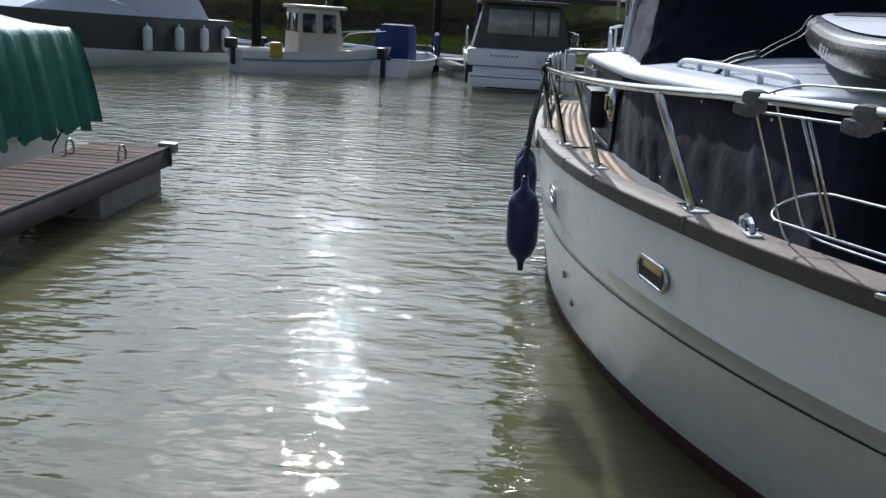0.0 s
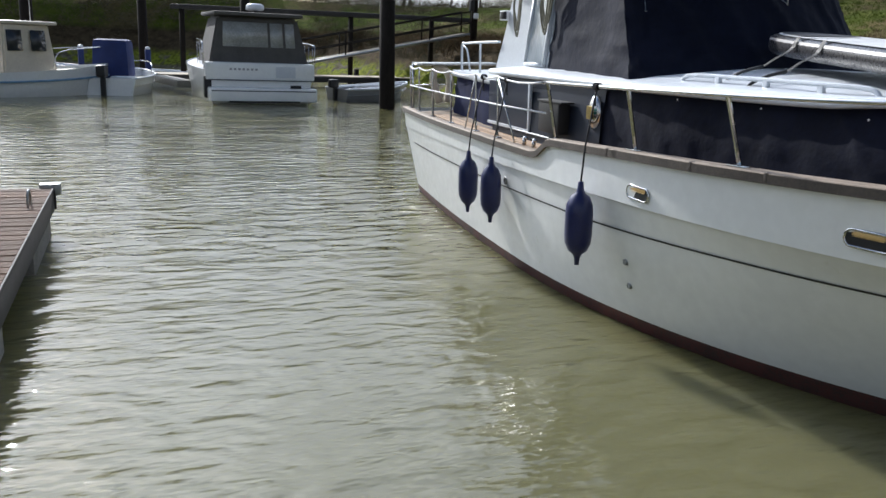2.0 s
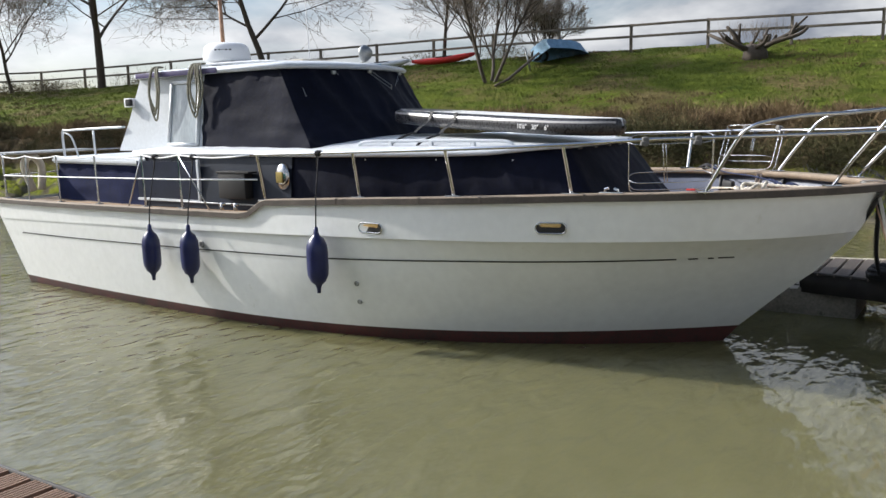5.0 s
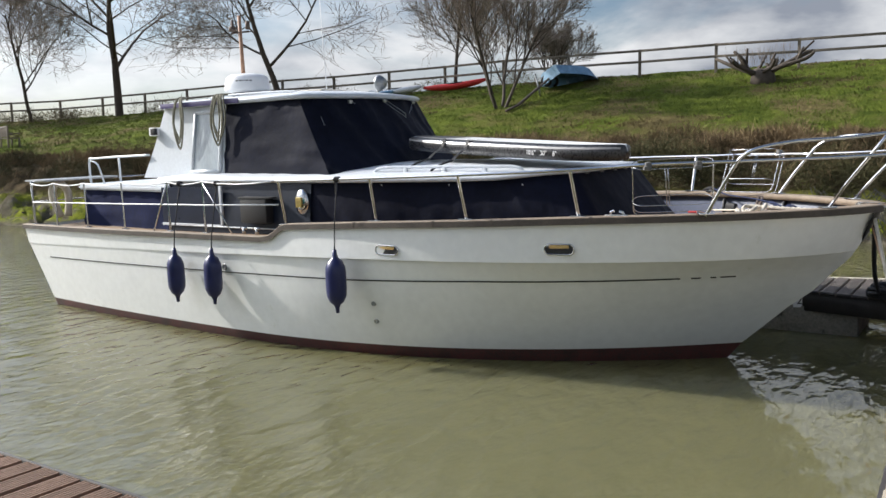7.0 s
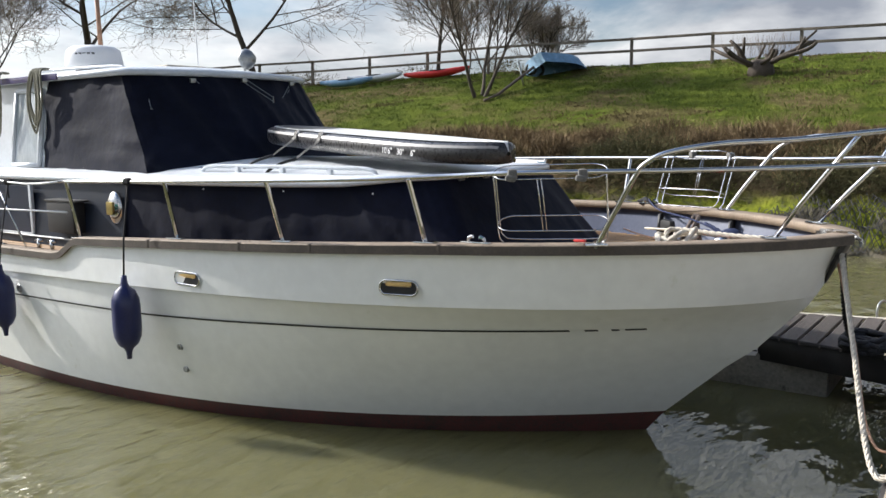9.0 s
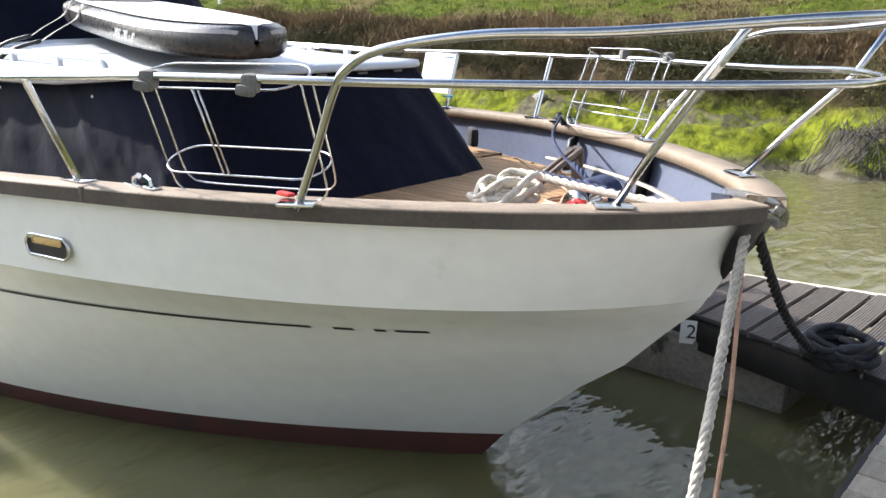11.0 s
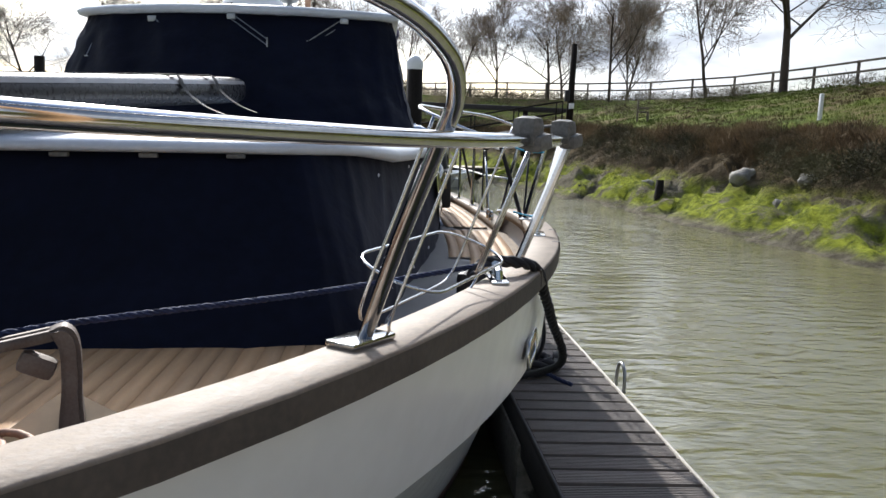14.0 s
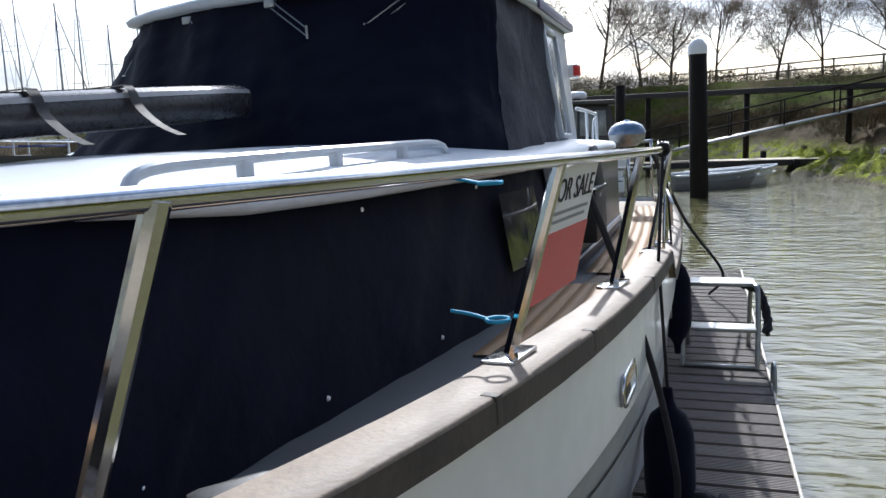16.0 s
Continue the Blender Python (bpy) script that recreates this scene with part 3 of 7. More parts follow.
def build_hull(boat):
    lines = [hull_line(k) for k in ("keel", 0.0, 0.15)]
    bm = bmesh.new()
    strip(bm, lines); strip(bm, mirror(lines))
    strip(bm, [[l[-1], (-l[-1][0], l[-1][1], l[-1][2])] for l in lines])
    part("boot_topping", bm, BOOT, boat, "dull dark red antifouling band")
    lines = [hull_line(k) for k in (0.15, 0.35, 0.5, 0.65, 0.75, 0.82, 0.87, 0.9, 0.93, 0.96, 0.98, 1.0)]
    lines2 = [[(b + 0.026 * float(np.interp(u, [0, 0.8, 5, 8], [0, 1, 1, 0.3])), u, z + 0.002) for b, u, z in hull_line(1.0)], hull_line("gunwale")]
    lines2[0][0] = (0.0, lines2[0][0][1] - 0.006, lines2[0][0][2])
    bm = bmesh.new()
    for L in (lines, lines2):
        strip(bm, L); strip(bm, mirror(L))
        strip(bm, [[l[-1], (-l[-1][0], l[-1][1], l[-1][2])] for l in L])
    hull = part("hull", bm, WHITE, boat, "glossy white painted hull with a low knuckle", smooth=25)
    # thin painted line, ending in dashes towards the bow
    for s, runs in ((-1, [(10.2, 1.46), (1.38, 1.31), (1.24, 1.20), (1.17, 1.06)]), (1, [(10.2, 1.46), (1.38, 1.31), (1.24, 1.20), (1.17, 1.06)])):
        for a, b in runs:
            bm = bmesh.new()
            k = max(2, int((a - b) / 0.2))
            rows = [[], []]
            for i in range(k + 1):
                u = b + (a - b) * i / k
                for j, dz in ((0, -0.007), (1, 0.007)):
                    z = line_z(u) + dz
                    h = hull_row(z / knuckle_z(u), u)[0]
                    rows[j].append((s * (h + 0.006), u, z))
            strip(bm, rows)
            part("pinstripe", bm, BLACKINK, boat)
    # the wooden cap on the gunwale
    for s in (-1, 1):
        bm, bd = bmesh.new(), bmesh.new()
        top, edge_rows = [], []
        for i, u in enumerate([0.02, 0.04, 0.07, 0.1, 0.15, 0.2, 0.28, 0.4, 0.6, 0.8] + [u for u in US if 0.9 < u < 10.84] + [10.86]):
            b, z = hull_row("gunwale", u)
            b2, _ = hull_row("gunwale", u + 0.02)
            tx, ty = b2 - b, 0.02
            q = math.hypot(tx, ty)
            nx, ny = ty / q, -tx / q
            w = float(np.interp(u, [0, 5.1, 5.6, 10.9], [0.115, 0.088, 0.092, 0.09]))
            sec = [(0.026, -0.024), (0.027, 0.021), (0.022, 0.026), (-w + 0.005, 0.026), (-w, 0.021), (-w, -0.03)]
            top.append([(s * max(0.0, b + nx * o), u + ny * o, z + h) for o, h in sec])
        V = strip(bm, top, closed=True)
        bm.faces.new(V[0]); bm.faces.new(V[-1])
        part("cap_rail", bm, CAPW, boat, "weathered grey-brown teak capping rail", smooth=20)
        # darker strip along the outer face of the cap
        dk = [[(x + s * 0.004, y, z - 0.01) for x, y, z in (r[0], r[1])] for r in top]
        dk = [[r[0], (r[0][0], r[0][1], r[1][2] + 0.008)] for r in dk]
        strip(bd, dk)
        part("rubbing_strake", bd, CAPD, boat, "darker outer edge of the capping rail")
        for u in (2.02, 2.86, 3.42, 4.3):
            b, z = hull_row("gunwale", u)
            bm = bmesh.new()
            box(bm, (s * (b + 0.0145), u, z + 0.001), (0.034, 0.022, 0.054), (0, 0, -s * 12), bevel=0.003)
            part("scarf_joint", bm, CAPD, boat)
    # deck and the inner face of the bulwark
    rows, inner = [], [[], [], [], []]
    for u in [0.3, 0.45, 0.6, 0.8] + [u for u in US if 0.9 < u < 10.8]:
        b, z = hull_row("gunwale", u)
        d = deck_z(u)
        kb, kz = hull_row(1.0, u)
        w = max(0.02, kb + (b - kb) * (d - kz) / (z - kz) - 0.03)
        rows.append([(w * v, u, d + 0.02 * (1 - v * v)) for v in (-1, -0.5, 0, 0.5, 1)])
        for s, j in ((-1, 0), (1, 2)):
            kb, kz = hull_row(1.0, u)
            f = (d - kz) / (z - kz)
            low = max(0.0, kb + (b - kb) * f - 0.04)
            inner[j].append((s * max(0.0, b - 0.045), u, z))
            inner[j + 1].append((s * low, u, d - 0.01))
    bm = bmesh.new()
    strip(bm, rows)
    part("deck", bm, DECKBASE, boat, "caulked timber deck")
    for j in (0, 2):
        bm = bmesh.new()
        strip(bm, [inner[j], inner[j + 1]])
        part("bulwark_lining", bm, BULW, boat, "blue-grey painted inner bulwark")
    return hull


def deck_z(u):
    return float(np.interp(u, [0, 2, 5.2, 5.5, 5.8, 10.9], [1.21, 1.215, 1.225, 1.20, 1.185, 1.13]))


def build_deck_planks(boat):
    """Teak strips on the foredeck and the side decks."""
    pitch = 0.062
    for i in range(-30, 31):
        v = i * pitch
        av = abs(v)
        us = next((u for u in np.arange(0.32, 5, 0.03) if 0.6 * hull_row("gunwale", u)[0] + 0.4 * hull_row(1.0, u)[0] - 0.125 > av + pitch / 2), None)
        if us is None:
            continue
        ends = [(us, 2.32 if av < 1.0 else 2.4)]
        for a, b in ends:
            if b - a < 0.1:
                continue
            bm = bmesh.new()
            k = max(1, int((b - a) / 0.7))
            rows = []
            for j in range(k + 1):
                u = a + (b - a) * j / k
                z = deck_z(u) + 0.02 * (1 - min(1, av / 1.7) ** 2) + 0.012
                h = pitch / 2 - 0.0013
                rows.append([(v - h, u, z - 0.02), (v - h, u, z), (v + h, u, z), (v + h, u, z - 0.02)])
            strip(bm, rows)
            part("deck_plank", bm, TEAK, boat)


def build_side_decks(boat):
    """Sprung planks that follow the gunwale, and a grey painted walkway inside them."""
    for s in (-1, 1):
        for u0, u1, count in ((2.42, 3.96, 4), (3.97, 5.2, 6), (5.7, 9.8, 5)):
            for k in range(count):
                rows = []
                for u in np.linspace(u0, u1, 24):
                    b = 0.6 * hull_row("gunwale", u)[0] + 0.4 * hull_row(1.0, u)[0] - 0.115 - 0.062 * k
                    z = deck_z(u) + 0.02 * (1 - min(1, b / 1.7) ** 2) + 0.0165
                    rows.append([(s * (b - o), u, z - d) for o, d in ((0.0, 0.02), (0.0, 0.0), (0.0598, 0.0), (0.0598, 0.02))])
                bm = bmesh.new()
                strip(bm, rows)
                part("deck_plank", bm, TEAK, boat)
        bm = bmesh.new()
        rows = []
        for u in np.linspace(2.2, 9.8, 24):
            b = 0.6 * hull_row("gunwale", u)[0] + 0.4 * hull_row(1.0, u)[0] - 0.37
            rows.append([(s * max(b, trunk_w(u, False) + 0.01), u, deck_z(u) + 0.012), (s * (trunk_w(u, False) - 0.06), u, deck_z(u) + 0.014)])
        strip(bm, rows)
        part("side_deck", bm, DECKGREY, boat, "pale grey painted walkway beside the cabin")


def drape(bm, cuts, amp, seed):
    """Stretched cloth: finer faces, pushed in and out along creases that fan downwards."""
    bmesh.ops.subdivide_edges(bm, edges=bm.edges[:], cuts=cuts, use_grid_fill=True)
    bm.normal_update()
    moved = []
    for v in bm.verts:
        c = v.co
        a = noise.noise(Vector((c.x * 1.1 + c.z * 1.5, c.y * 1.6 + c.z * 0.9, c.z * 0.8 + seed)))
        b = 1 - abs(noise.noise(Vector((c.y * 3.3 - c.z * 2.6, c.x * 3.1 + c.z * 1.2, seed * 1.7))))
        d = 1 - abs(noise.noise(Vector((c.y * 6 + c.z * 5, c.x * 6 + c.z, seed * 2.9))))
        moved.append((v, v.normal * amp * (a * 0.8 + b ** 5 * 0.9 + d ** 7 * 0.4 - 0.4)))
    for v, m in moved:
        v.co += m


def trunk_w(u, top):
    if top:
        return float(np.interp(u, [2.47, 2.55, 2.65, 2.8, 3.0, 4.8, 6.5, 9.6], [0.63, 0.76, 0.87, 0.965, 1.035, 1.36, 1.38, 1.36]))
    return float(np.interp(u, [1.95, 2.05, 2.2, 4.8, 6.5, 9.6], [0.88, 0.95, 1.05, 1.42, 1.45, 1.42]))


def outline(w, u0, u1, nose=0.08):
    """Half outlines joined into a ring: a slightly bowed front, sides, square back."""
    us = [u0 + nose + d for d in (0.0, 0.05, 0.1, 0.17, 0.27, 0.42, 0.6)] + list(np.linspace(u0 + 0.8, u1, 12))
    side = [(w(u), u) for u in us]
    front = [(side[0][0] * f, u0 + nose * f * f) for f in (0.0, 0.35, 0.7)]
    right = front + side
    return right + [(-x, y) for x, y in right[:0:-1]]


def build_cabin(boat):
    lo = outline(lambda u: trunk_w(u, False), 1.97, 7.8)
    hi = outline(lambda u: trunk_w(u, True), 2.47, 7.8)
    bm = bmesh.new()
    mid = [((a[0] + b[0]) / 2 + (0.012 if a[0] > 0 else -0.012), (a[1] + b[1]) / 2) for a, b in zip(lo, hi)]
    strip(bm, [[(x, y, 1.18) for x, y in lo], [(x, y, 1.49) for x, y in mid], [(x, y, 1.812 + 0.04 * min(1.0, max(0.0, (3.3 - y) / 0.6))) for x, y in hi]], closed=True)
    drape(bm, 5, 0.016, 3)
    part("cabin_side", bm, NAVY, boat, "navy canvas covers stretched over the cabin sides and front")
    # roof with a rounded edge and a low crown
    bm = bmesh.new()
    ring = outline(lambda u: trunk_w(u, True) + 0.07, 2.40, 7.95)
    def lift(x, y, h):
        w = trunk_w(max(y, 2.6), True) + 0.07
        k = max(0.0, 1 - (x / w) ** 2) * min(1.0, max(0.0, (y - 2.3) / 1.3))
        return h + 0.115 * k
    def lip(y):
        return min(1.0, max(0.0, (3.3 - y) / 0.6))     # the edge rises and thins over the front cover
    def crown(x, y):
        return lip(y) * 0.012 * (1 - (x / 1.1) ** 2)
    rows = [[(x * k, y + (d if y < 2.5 else 0), z + up * lip(y) + crown(x, y)) for x, y in ring] for k, d, z, up in ((0.97, 0.03, 1.775, 0.05), (1.0, 0.0, 1.785, 0.047), (1.0, 0.0, 1.815, 0.033), (0.985, 0.02, 1.838, 0.03))]
    for f in (0.9, 0.75, 0.5, 0.25, 0.08):
        rows.append([(x * f, 5.2 + (y - 5.2) * (0.3 + 0.7 * f if f < 0.95 else 1), 0) for x, y in ring])
    out = rows[:4] + [[(x, y, lift(x, y, 1.838 + 0.03 * lip(y))) for x, y, _ in r] for r in rows[4:]]
    V = strip(bm, out, closed=True)
    bm.faces.new(V[-1])
    part("cabin_roof", bm, ROOFW, boat, "white painted coachroof with a rounded edge")
    # aft cockpit coaming, lower, with canvas sides
    bm = bmesh.new()
    prism(bm, [(1.36, 7.7), (1.06, 10.15), (-1.06, 10.15), (-1.36, 7.7)], 1.13, 1.66)
    drape(bm, 12, 0.035, 5)
    part("cockpit_side", bm, COCKPITC, boat, "sagging navy canvas round the aft cockpit")
    bm = bmesh.new()
    prism(bm, [(1.42, 7.75), (1.12, 10.2), (-1.12, 10.2), (-1.42, 7.75)], 1.655, 1.735)
    bmesh.ops.bevel(bm, geom=list(bm.edges), offset=0.025, segments=2, affect="EDGES")
    part("cockpit_roof", bm, ROOFW, boat, "white aft deck top")
    # painted boarding aft of the canvas, with a thin moulding along its foot
    for s in (-1, 1):
        bm, bt = bmesh.new(), bmesh.new()
        rows, low = [], []
        for u in np.linspace(5.36, 7.7, 12):
            a, b = trunk_w(u, False), trunk_w(u, True)
            rows.append([(s * (a + 0.022), u, 1.19), (s * ((a + b) / 2 + 0.034), u, 1.49), (s * (b + 0.024), u, 1.79)])
            low.append(Vector((s * (a + 0.028), u, 1.262)))
        strip(bm, rows)
        part("cabin_panel", bm, SLATE, boat, "slate blue painted cabin boarding")
        sweep(bt, low, 0.009, 6)
        part("moulding", bt, ROOFW, boat)
    # uncovered side window at the end of the canvas on the port side
    bm = bmesh.new()
    rows = []
    for u in (4.62, 4.85, 5.1):
        a, b = trunk_w(u, False), trunk_w(u, True)
        rows.append([(a + (b - a) * (z - 1.18) / 0.62 + 0.034, u - 0.12 * (z - 1.4), z) for z in (1.40, 1.56, 1.71)])
    strip(bm, rows)
    part("side_window", bm, GLASSY, boat, "dark glazed cabin window beside the canvas")
    # a side door panel in dark paint with a white frame, low down
    for s in (-1, 1):
        bm = bmesh.new()
        for (u0, u1, z0, z1) in ((6.73, 6.77, 1.27, 1.74), (6.73, 7.85, 1.255, 1.285)):
            box(bm, (s * 1.462, (u0 + u1) / 2, (z0 + z1) / 2), (0.03, u1 - u0, z1 - z0), bevel=0.004)
        part("door_frame", bm, ROOFW, boat)
        bm = bmesh.new()
        box(bm, (s * 1.452, 7.3, 1.5), (0.02, 1.1, 0.44))
        part("side_door", bm, NAVYP, boat, "dark blue painted side door")
        bm = bmesh.new()
        box(bm, (s * 1.50, 6.12, 1.47), (0.12, 0.42, 0.28), bevel=0.02)
        box(bm, (s * 1.50, 6.1, 1.615), (0.13, 0.5, 0.018), bevel=0.004)
        part("side_locker", bm, BLACK, boat, "black box on the cabin side")
        # chromed oval ventilator with a brass centre
        bm = bmesh.new()
        lathe(bm, [(0.0, 0.05), (0.05, 0.055), (0.1, 0.03), (0.115, 0.01), (0.11, 0.0)], n=20, m=Matrix.Translation((s * 1.425, 5.47, 1.57)) @ pose(0, 0, 0, 0, 90 * s, 0) @ Matrix.Diagonal((1.3, 0.92, 1, 1)))
        vent = part("ventilator", bm, STEEL, boat, "chromed oval ventilator")
        bm = bmesh.new()
        box(bm, (s * 1.487, 5.47, 1.57), (0.012, 0.09, 0.11), bevel=0.004)
        part("ventilator_flap", bm, BRASS, vent)
        # coachroof grab rail
        bm = bmesh.new()
        sweep(bm, spline([(s * 0.94, 3.0, 1.86), (s * 0.95, 3.07, 1.905), (s * 1.0, 3.4, 1.915), (s * 1.08, 4.2, 1.92), (s * 1.13, 4.6, 1.915), (s * 1.14, 4.68, 1.865)], 4), 0.016, 8)
        for u in (3.4, 3.85, 4.3):
            box(bm, (s * np.interp(u, [2.95, 4.72], [0.95, 1.14]), u, 1.882), (0.03, 0.05, 0.07), bevel=0.008)
        part("grab_rail", bm, ROOFW, boat, "white grab rail")
    # press studs on the canvas
    for s in (-1, 1):
        for u, z in ((2.95, 1.74), (3.7, 1.745), (4.45, 1.75), (2.75, 1.30), (3.35, 1.29), (4.0, 1.29)):
            a, b = trunk_w(u, False), trunk_w(u, True)
            bm = bmesh.new()
            lathe(bm, [(0, 0.006), (0.006, 0.005), (0.008, 0.0)], n=8, m=Matrix.Translation((s * (a + (b - a) * (z - 1.18) / 0.63 + 0.016), u, z)) @ pose(0, 0, 0, 0, 90 * s, 0))
            part("press_stud", bm, WHITESIGN, boat)
    # small studs along the top of the front cover
    for v in (-0.63, -0.335, -0.035, 0.265, 0.56):
        bm = bmesh.new()
        box(bm, (v, 2.440 + 0.085 * v * v, 1.826), (0.065, 0.02, 0.016), bevel=0.005)
        part("cover_clip", bm, CLAMPG, boat)


def build_wheelhouse(boat):
    # rings of the house: base, sill, roof; front bowed and raked, back raked forward
    def ring(w, uf, uc, ub, z, wa):
        right = [(0, uc), (w * 0.4, uc + (uf - uc) * 0.12), (w * 0.75, uc + (uf - uc) * 0.5), (w * 0.95, uf - 0.05), (w, uf), ((w * 0.6 + wa * 0.4), 7.0), (wa, ub), (0, ub)]
        return [(x, y, z) for x, y in right] + [(-x, y, z) for x, y in right[-2:0:-1]]
    base, top = ring(1.29, 5.16, 4.84, 8.78, 1.82, 1.02), ring(1.08, 5.78, 5.45, 8.2, 2.71, 1.04)
    mid = [((a[0] + b[0]) / 2, (a[1] + b[1]) / 2, 2.23) for a, b in zip(base, top)]
    n = len(base)
    # dark canvas on front and forward sides; the aft part is white board
    bm, bw = bmesh.new(), bmesh.new()
    for i in range(n):
        j = (i + 1) % n
        quad = lambda A, B, b: b.faces.new([b.verts.new(p) for p in (A[i], A[j], B[j], B[i])])
        front = max(base[i][1], base[j][1]) < 7.1
        for A, B in ((base, mid), (mid, top)):
            quad(A, B, bm if front else bw)
    bmesh.ops.remove_doubles(bm, verts=bm.verts, dist=0.001)
    bmesh.ops.remove_doubles(bw, verts=bw.verts, dist=0.001)
    drape(bm, 9, 0.036, 8)
    part("wheelhouse_cover", bm, NAVY, boat, "navy canvas cover over the wheelhouse windows", smooth=30)
    part("wheelhouse_side", bw, ROOFW, boat, "white wheelhouse side", smooth=20)
    # roof with overhang
    bm = bmesh.new()
    r = [ring(1.08 + o, 5.78 - o, 5.45 - o * 1.2, 8.2 + o * 0.6, z, 1.04 + o) for o, z in ((0.02, 2.70), (0.055, 2.705), (0.065, 2.735), (0.04, 2.76), (-0.25, 2.81), (-0.7, 2.84))]
    V = strip(bm, r, closed=True)
    bm.faces.new(V[-1])
    part("wheelhouse_roof", bm, ROOFW, boat, "white wheelhouse roof with a dark trim")
    for s in (-1, 1):
        bm = bmesh.new()
        box(bm, (s * 1.125, 7.45, 2.733), (0.016, 1.5, 0.06), (0, 0, s * 1.4), bevel=0.004)
        part("roof_trim", bm, PURPLE, boat, "purple-blue roof edging")
        # door window
        bm = bmesh.new()
        pts = [(1.175, 7.06, 1.90), (1.135, 7.62, 1.90), (1.062, 7.56, 2.62), (1.075, 7.06, 2.62)]
        P = [Vector((s * x, y, z)) for x, y, z in pts]
        out = Vector((s * 0.97, 0, 0.22)) * 0.012
        fr = [P[0] + out, P[1] + out, P[2] + out, P[3] + out]
        for a, b in ((0, 1), (1, 2), (2, 3), (3, 0)):
            sweep(bm, [fr[a], fr[b]], 0.026, 4)
        win = part("door_window", bm, ROOFW, boat, "white-framed wheelhouse door window")
        bm = bmesh.new()
        bm.faces.new([bm.verts.new(p + out * 0.9) for p in P])
        part("pane", bm, PALEGL, win)
        # navigation light on the aft corner
        bm = bmesh.new()
        box(bm, (s * 1.06, 8.42, 2.42), (0.10, 0.12, 0.11), bevel=0.012)
        nav = part("navigation_light", bm, WHITESIGN, boat)
        bm = bmesh.new()
        box(bm, (s * 1.10, 8.39, 2.42), (0.05, 0.09, 0.085), bevel=0.01)
        part("lens", bm, BLACK if s < 0 else RED, nav)
    # wipers in pale tape outlines on the cover
    for (v, u, z, dv, dz) in ((0.0, 5.44, 2.68, 0.256, -0.18), (0.76, 5.575, 2.68, -0.25, -0.18), (-0.55, 5.51, 2.66, 0.18, -0.17), (-0.93, 5.68, 2.65, -0.06, -0.25)):
        bm = bmesh.new()
        k = 0.66 * dz
        a = Vector((v, u - 0.035, z)); b = Vector((v + dv, u + k - 0.035 + abs(v) * 0.0, z + dz))
        sideways = Vector((0.018 if abs(dv) < 0.1 else 0.0, 0, 0.02 if abs(dv) >= 0.1 else 0))
        sweep(bm, [a + sideways, b + sideways], 0.004, 5)
        sweep(bm, [a - sideways, b - sideways], 0.004, 5)
        sweep(bm, [b + sideways * 1.6, b - sideways * 1.6], 0.006, 5)
        box(bm, a, (0.06, 0.03, 0.04), bevel=0.006)
        part("wiper", bm, GALV, boat, "parked windscreen wiper")
    # radar dome
    bm = bmesh.new()
    lathe(bm, [(0, 0), (0.19, 0), (0.29, 0.02), (0.30, 0.05), (0.285, 0.15), (0.27, 0.2), (0.22, 0.235), (0.12, 0.25), (0, 0.252)], (-0.2, 7.55, 2.89), 28)
    dome = part("radar_dome", bm, WHITESIGN, boat, "white radar dome with a grey band")
    bm = bmesh.new()
    lathe(bm, [(0.19, 0), (0.2, 0.03), (0.19, 0.07)], (-0.2, 7.55, 2.82), 20)
    part("dome_foot", bm, BLACK, dome)
    for i in range(5):
        bm = bmesh.new()
        a = radians(200 + i * 9)
        box(bm, (-0.2 + 0.279 * math.cos(a), 7.55 + 0.279 * math.sin(a), 3.03), (0.012, 0.03, 0.03), (0, 0, 200 + i * 9))
        part("lettering_bar", bm, BLACKINK, dome)
    # mast pole with instruments
    bm = bmesh.new()
    sweep(bm, [(0.25, 8.1, 2.75), (0.25, 8.12, 4.0)], [0.03, 0.024], 8)
    mast = part("mast", bm, BROWNROPE, boat, "short brown mast")
    bm = bmesh.new()
    sweep(bm, [(0.1, 8.12, 3.75), (0.42, 8.12, 3.8)], 0.014, 6)
    lathe(bm, [(0, 0), (0.05, 0), (0.055, 0.06), (0.02, 0.08), (0.02, 0.16), (0, 0.16)], (0.12, 8.12, 3.77), 10)
    lathe(bm, [(0, 0), (0.035, 0.01), (0.03, 0.12), (0, 0.13)], (0.40, 8.12, 3.82), 10)
    part("instruments", bm, RUSTG, mast)
    bm = bmesh.new()
    sweep(bm, [(0.75, 7.0, 2.76), (0.80, 7.1, 4.3)], [0.008, 0.004], 5)
    part("aerial", bm, WHITESIGN, boat)
    # round searchlight and a low hatch on the roof
    bm = bmesh.new()
    lathe(bm, [(0, 0.09), (0.06, 0.08), (0.1, 0.02), (0.105, 0), (0.1, -0.01)], n=18, m=Matrix.Translation((0.35, 5.75, 2.92)) @ pose(0, 0, 0, 90, 0, 0))
    sweep(bm, [(0.35, 5.78, 2.78), (0.35, 5.78, 2.86)], 0.015, 6)
    lamp = part("searchlight", bm, GALV, boat, "round chromed searchlight")
    bm = bmesh.new()
    lathe(bm, [(0, 0.0), (0.093, -0.002)], n=18, m=Matrix.Translation((0.35, 5.735, 2.92)) @ pose(0, 0, 0, 90, 0, 0))
    part("lamp_lens", bm, LAMPG, lamp)
    bm = bmesh.new()
    box(bm, (-0.1, 6.35, 2.82), (0.5, 0.5, 0.07), bevel=0.02)
    part("roof_hatch", bm, CREAM, boat, "cream roof hatch")
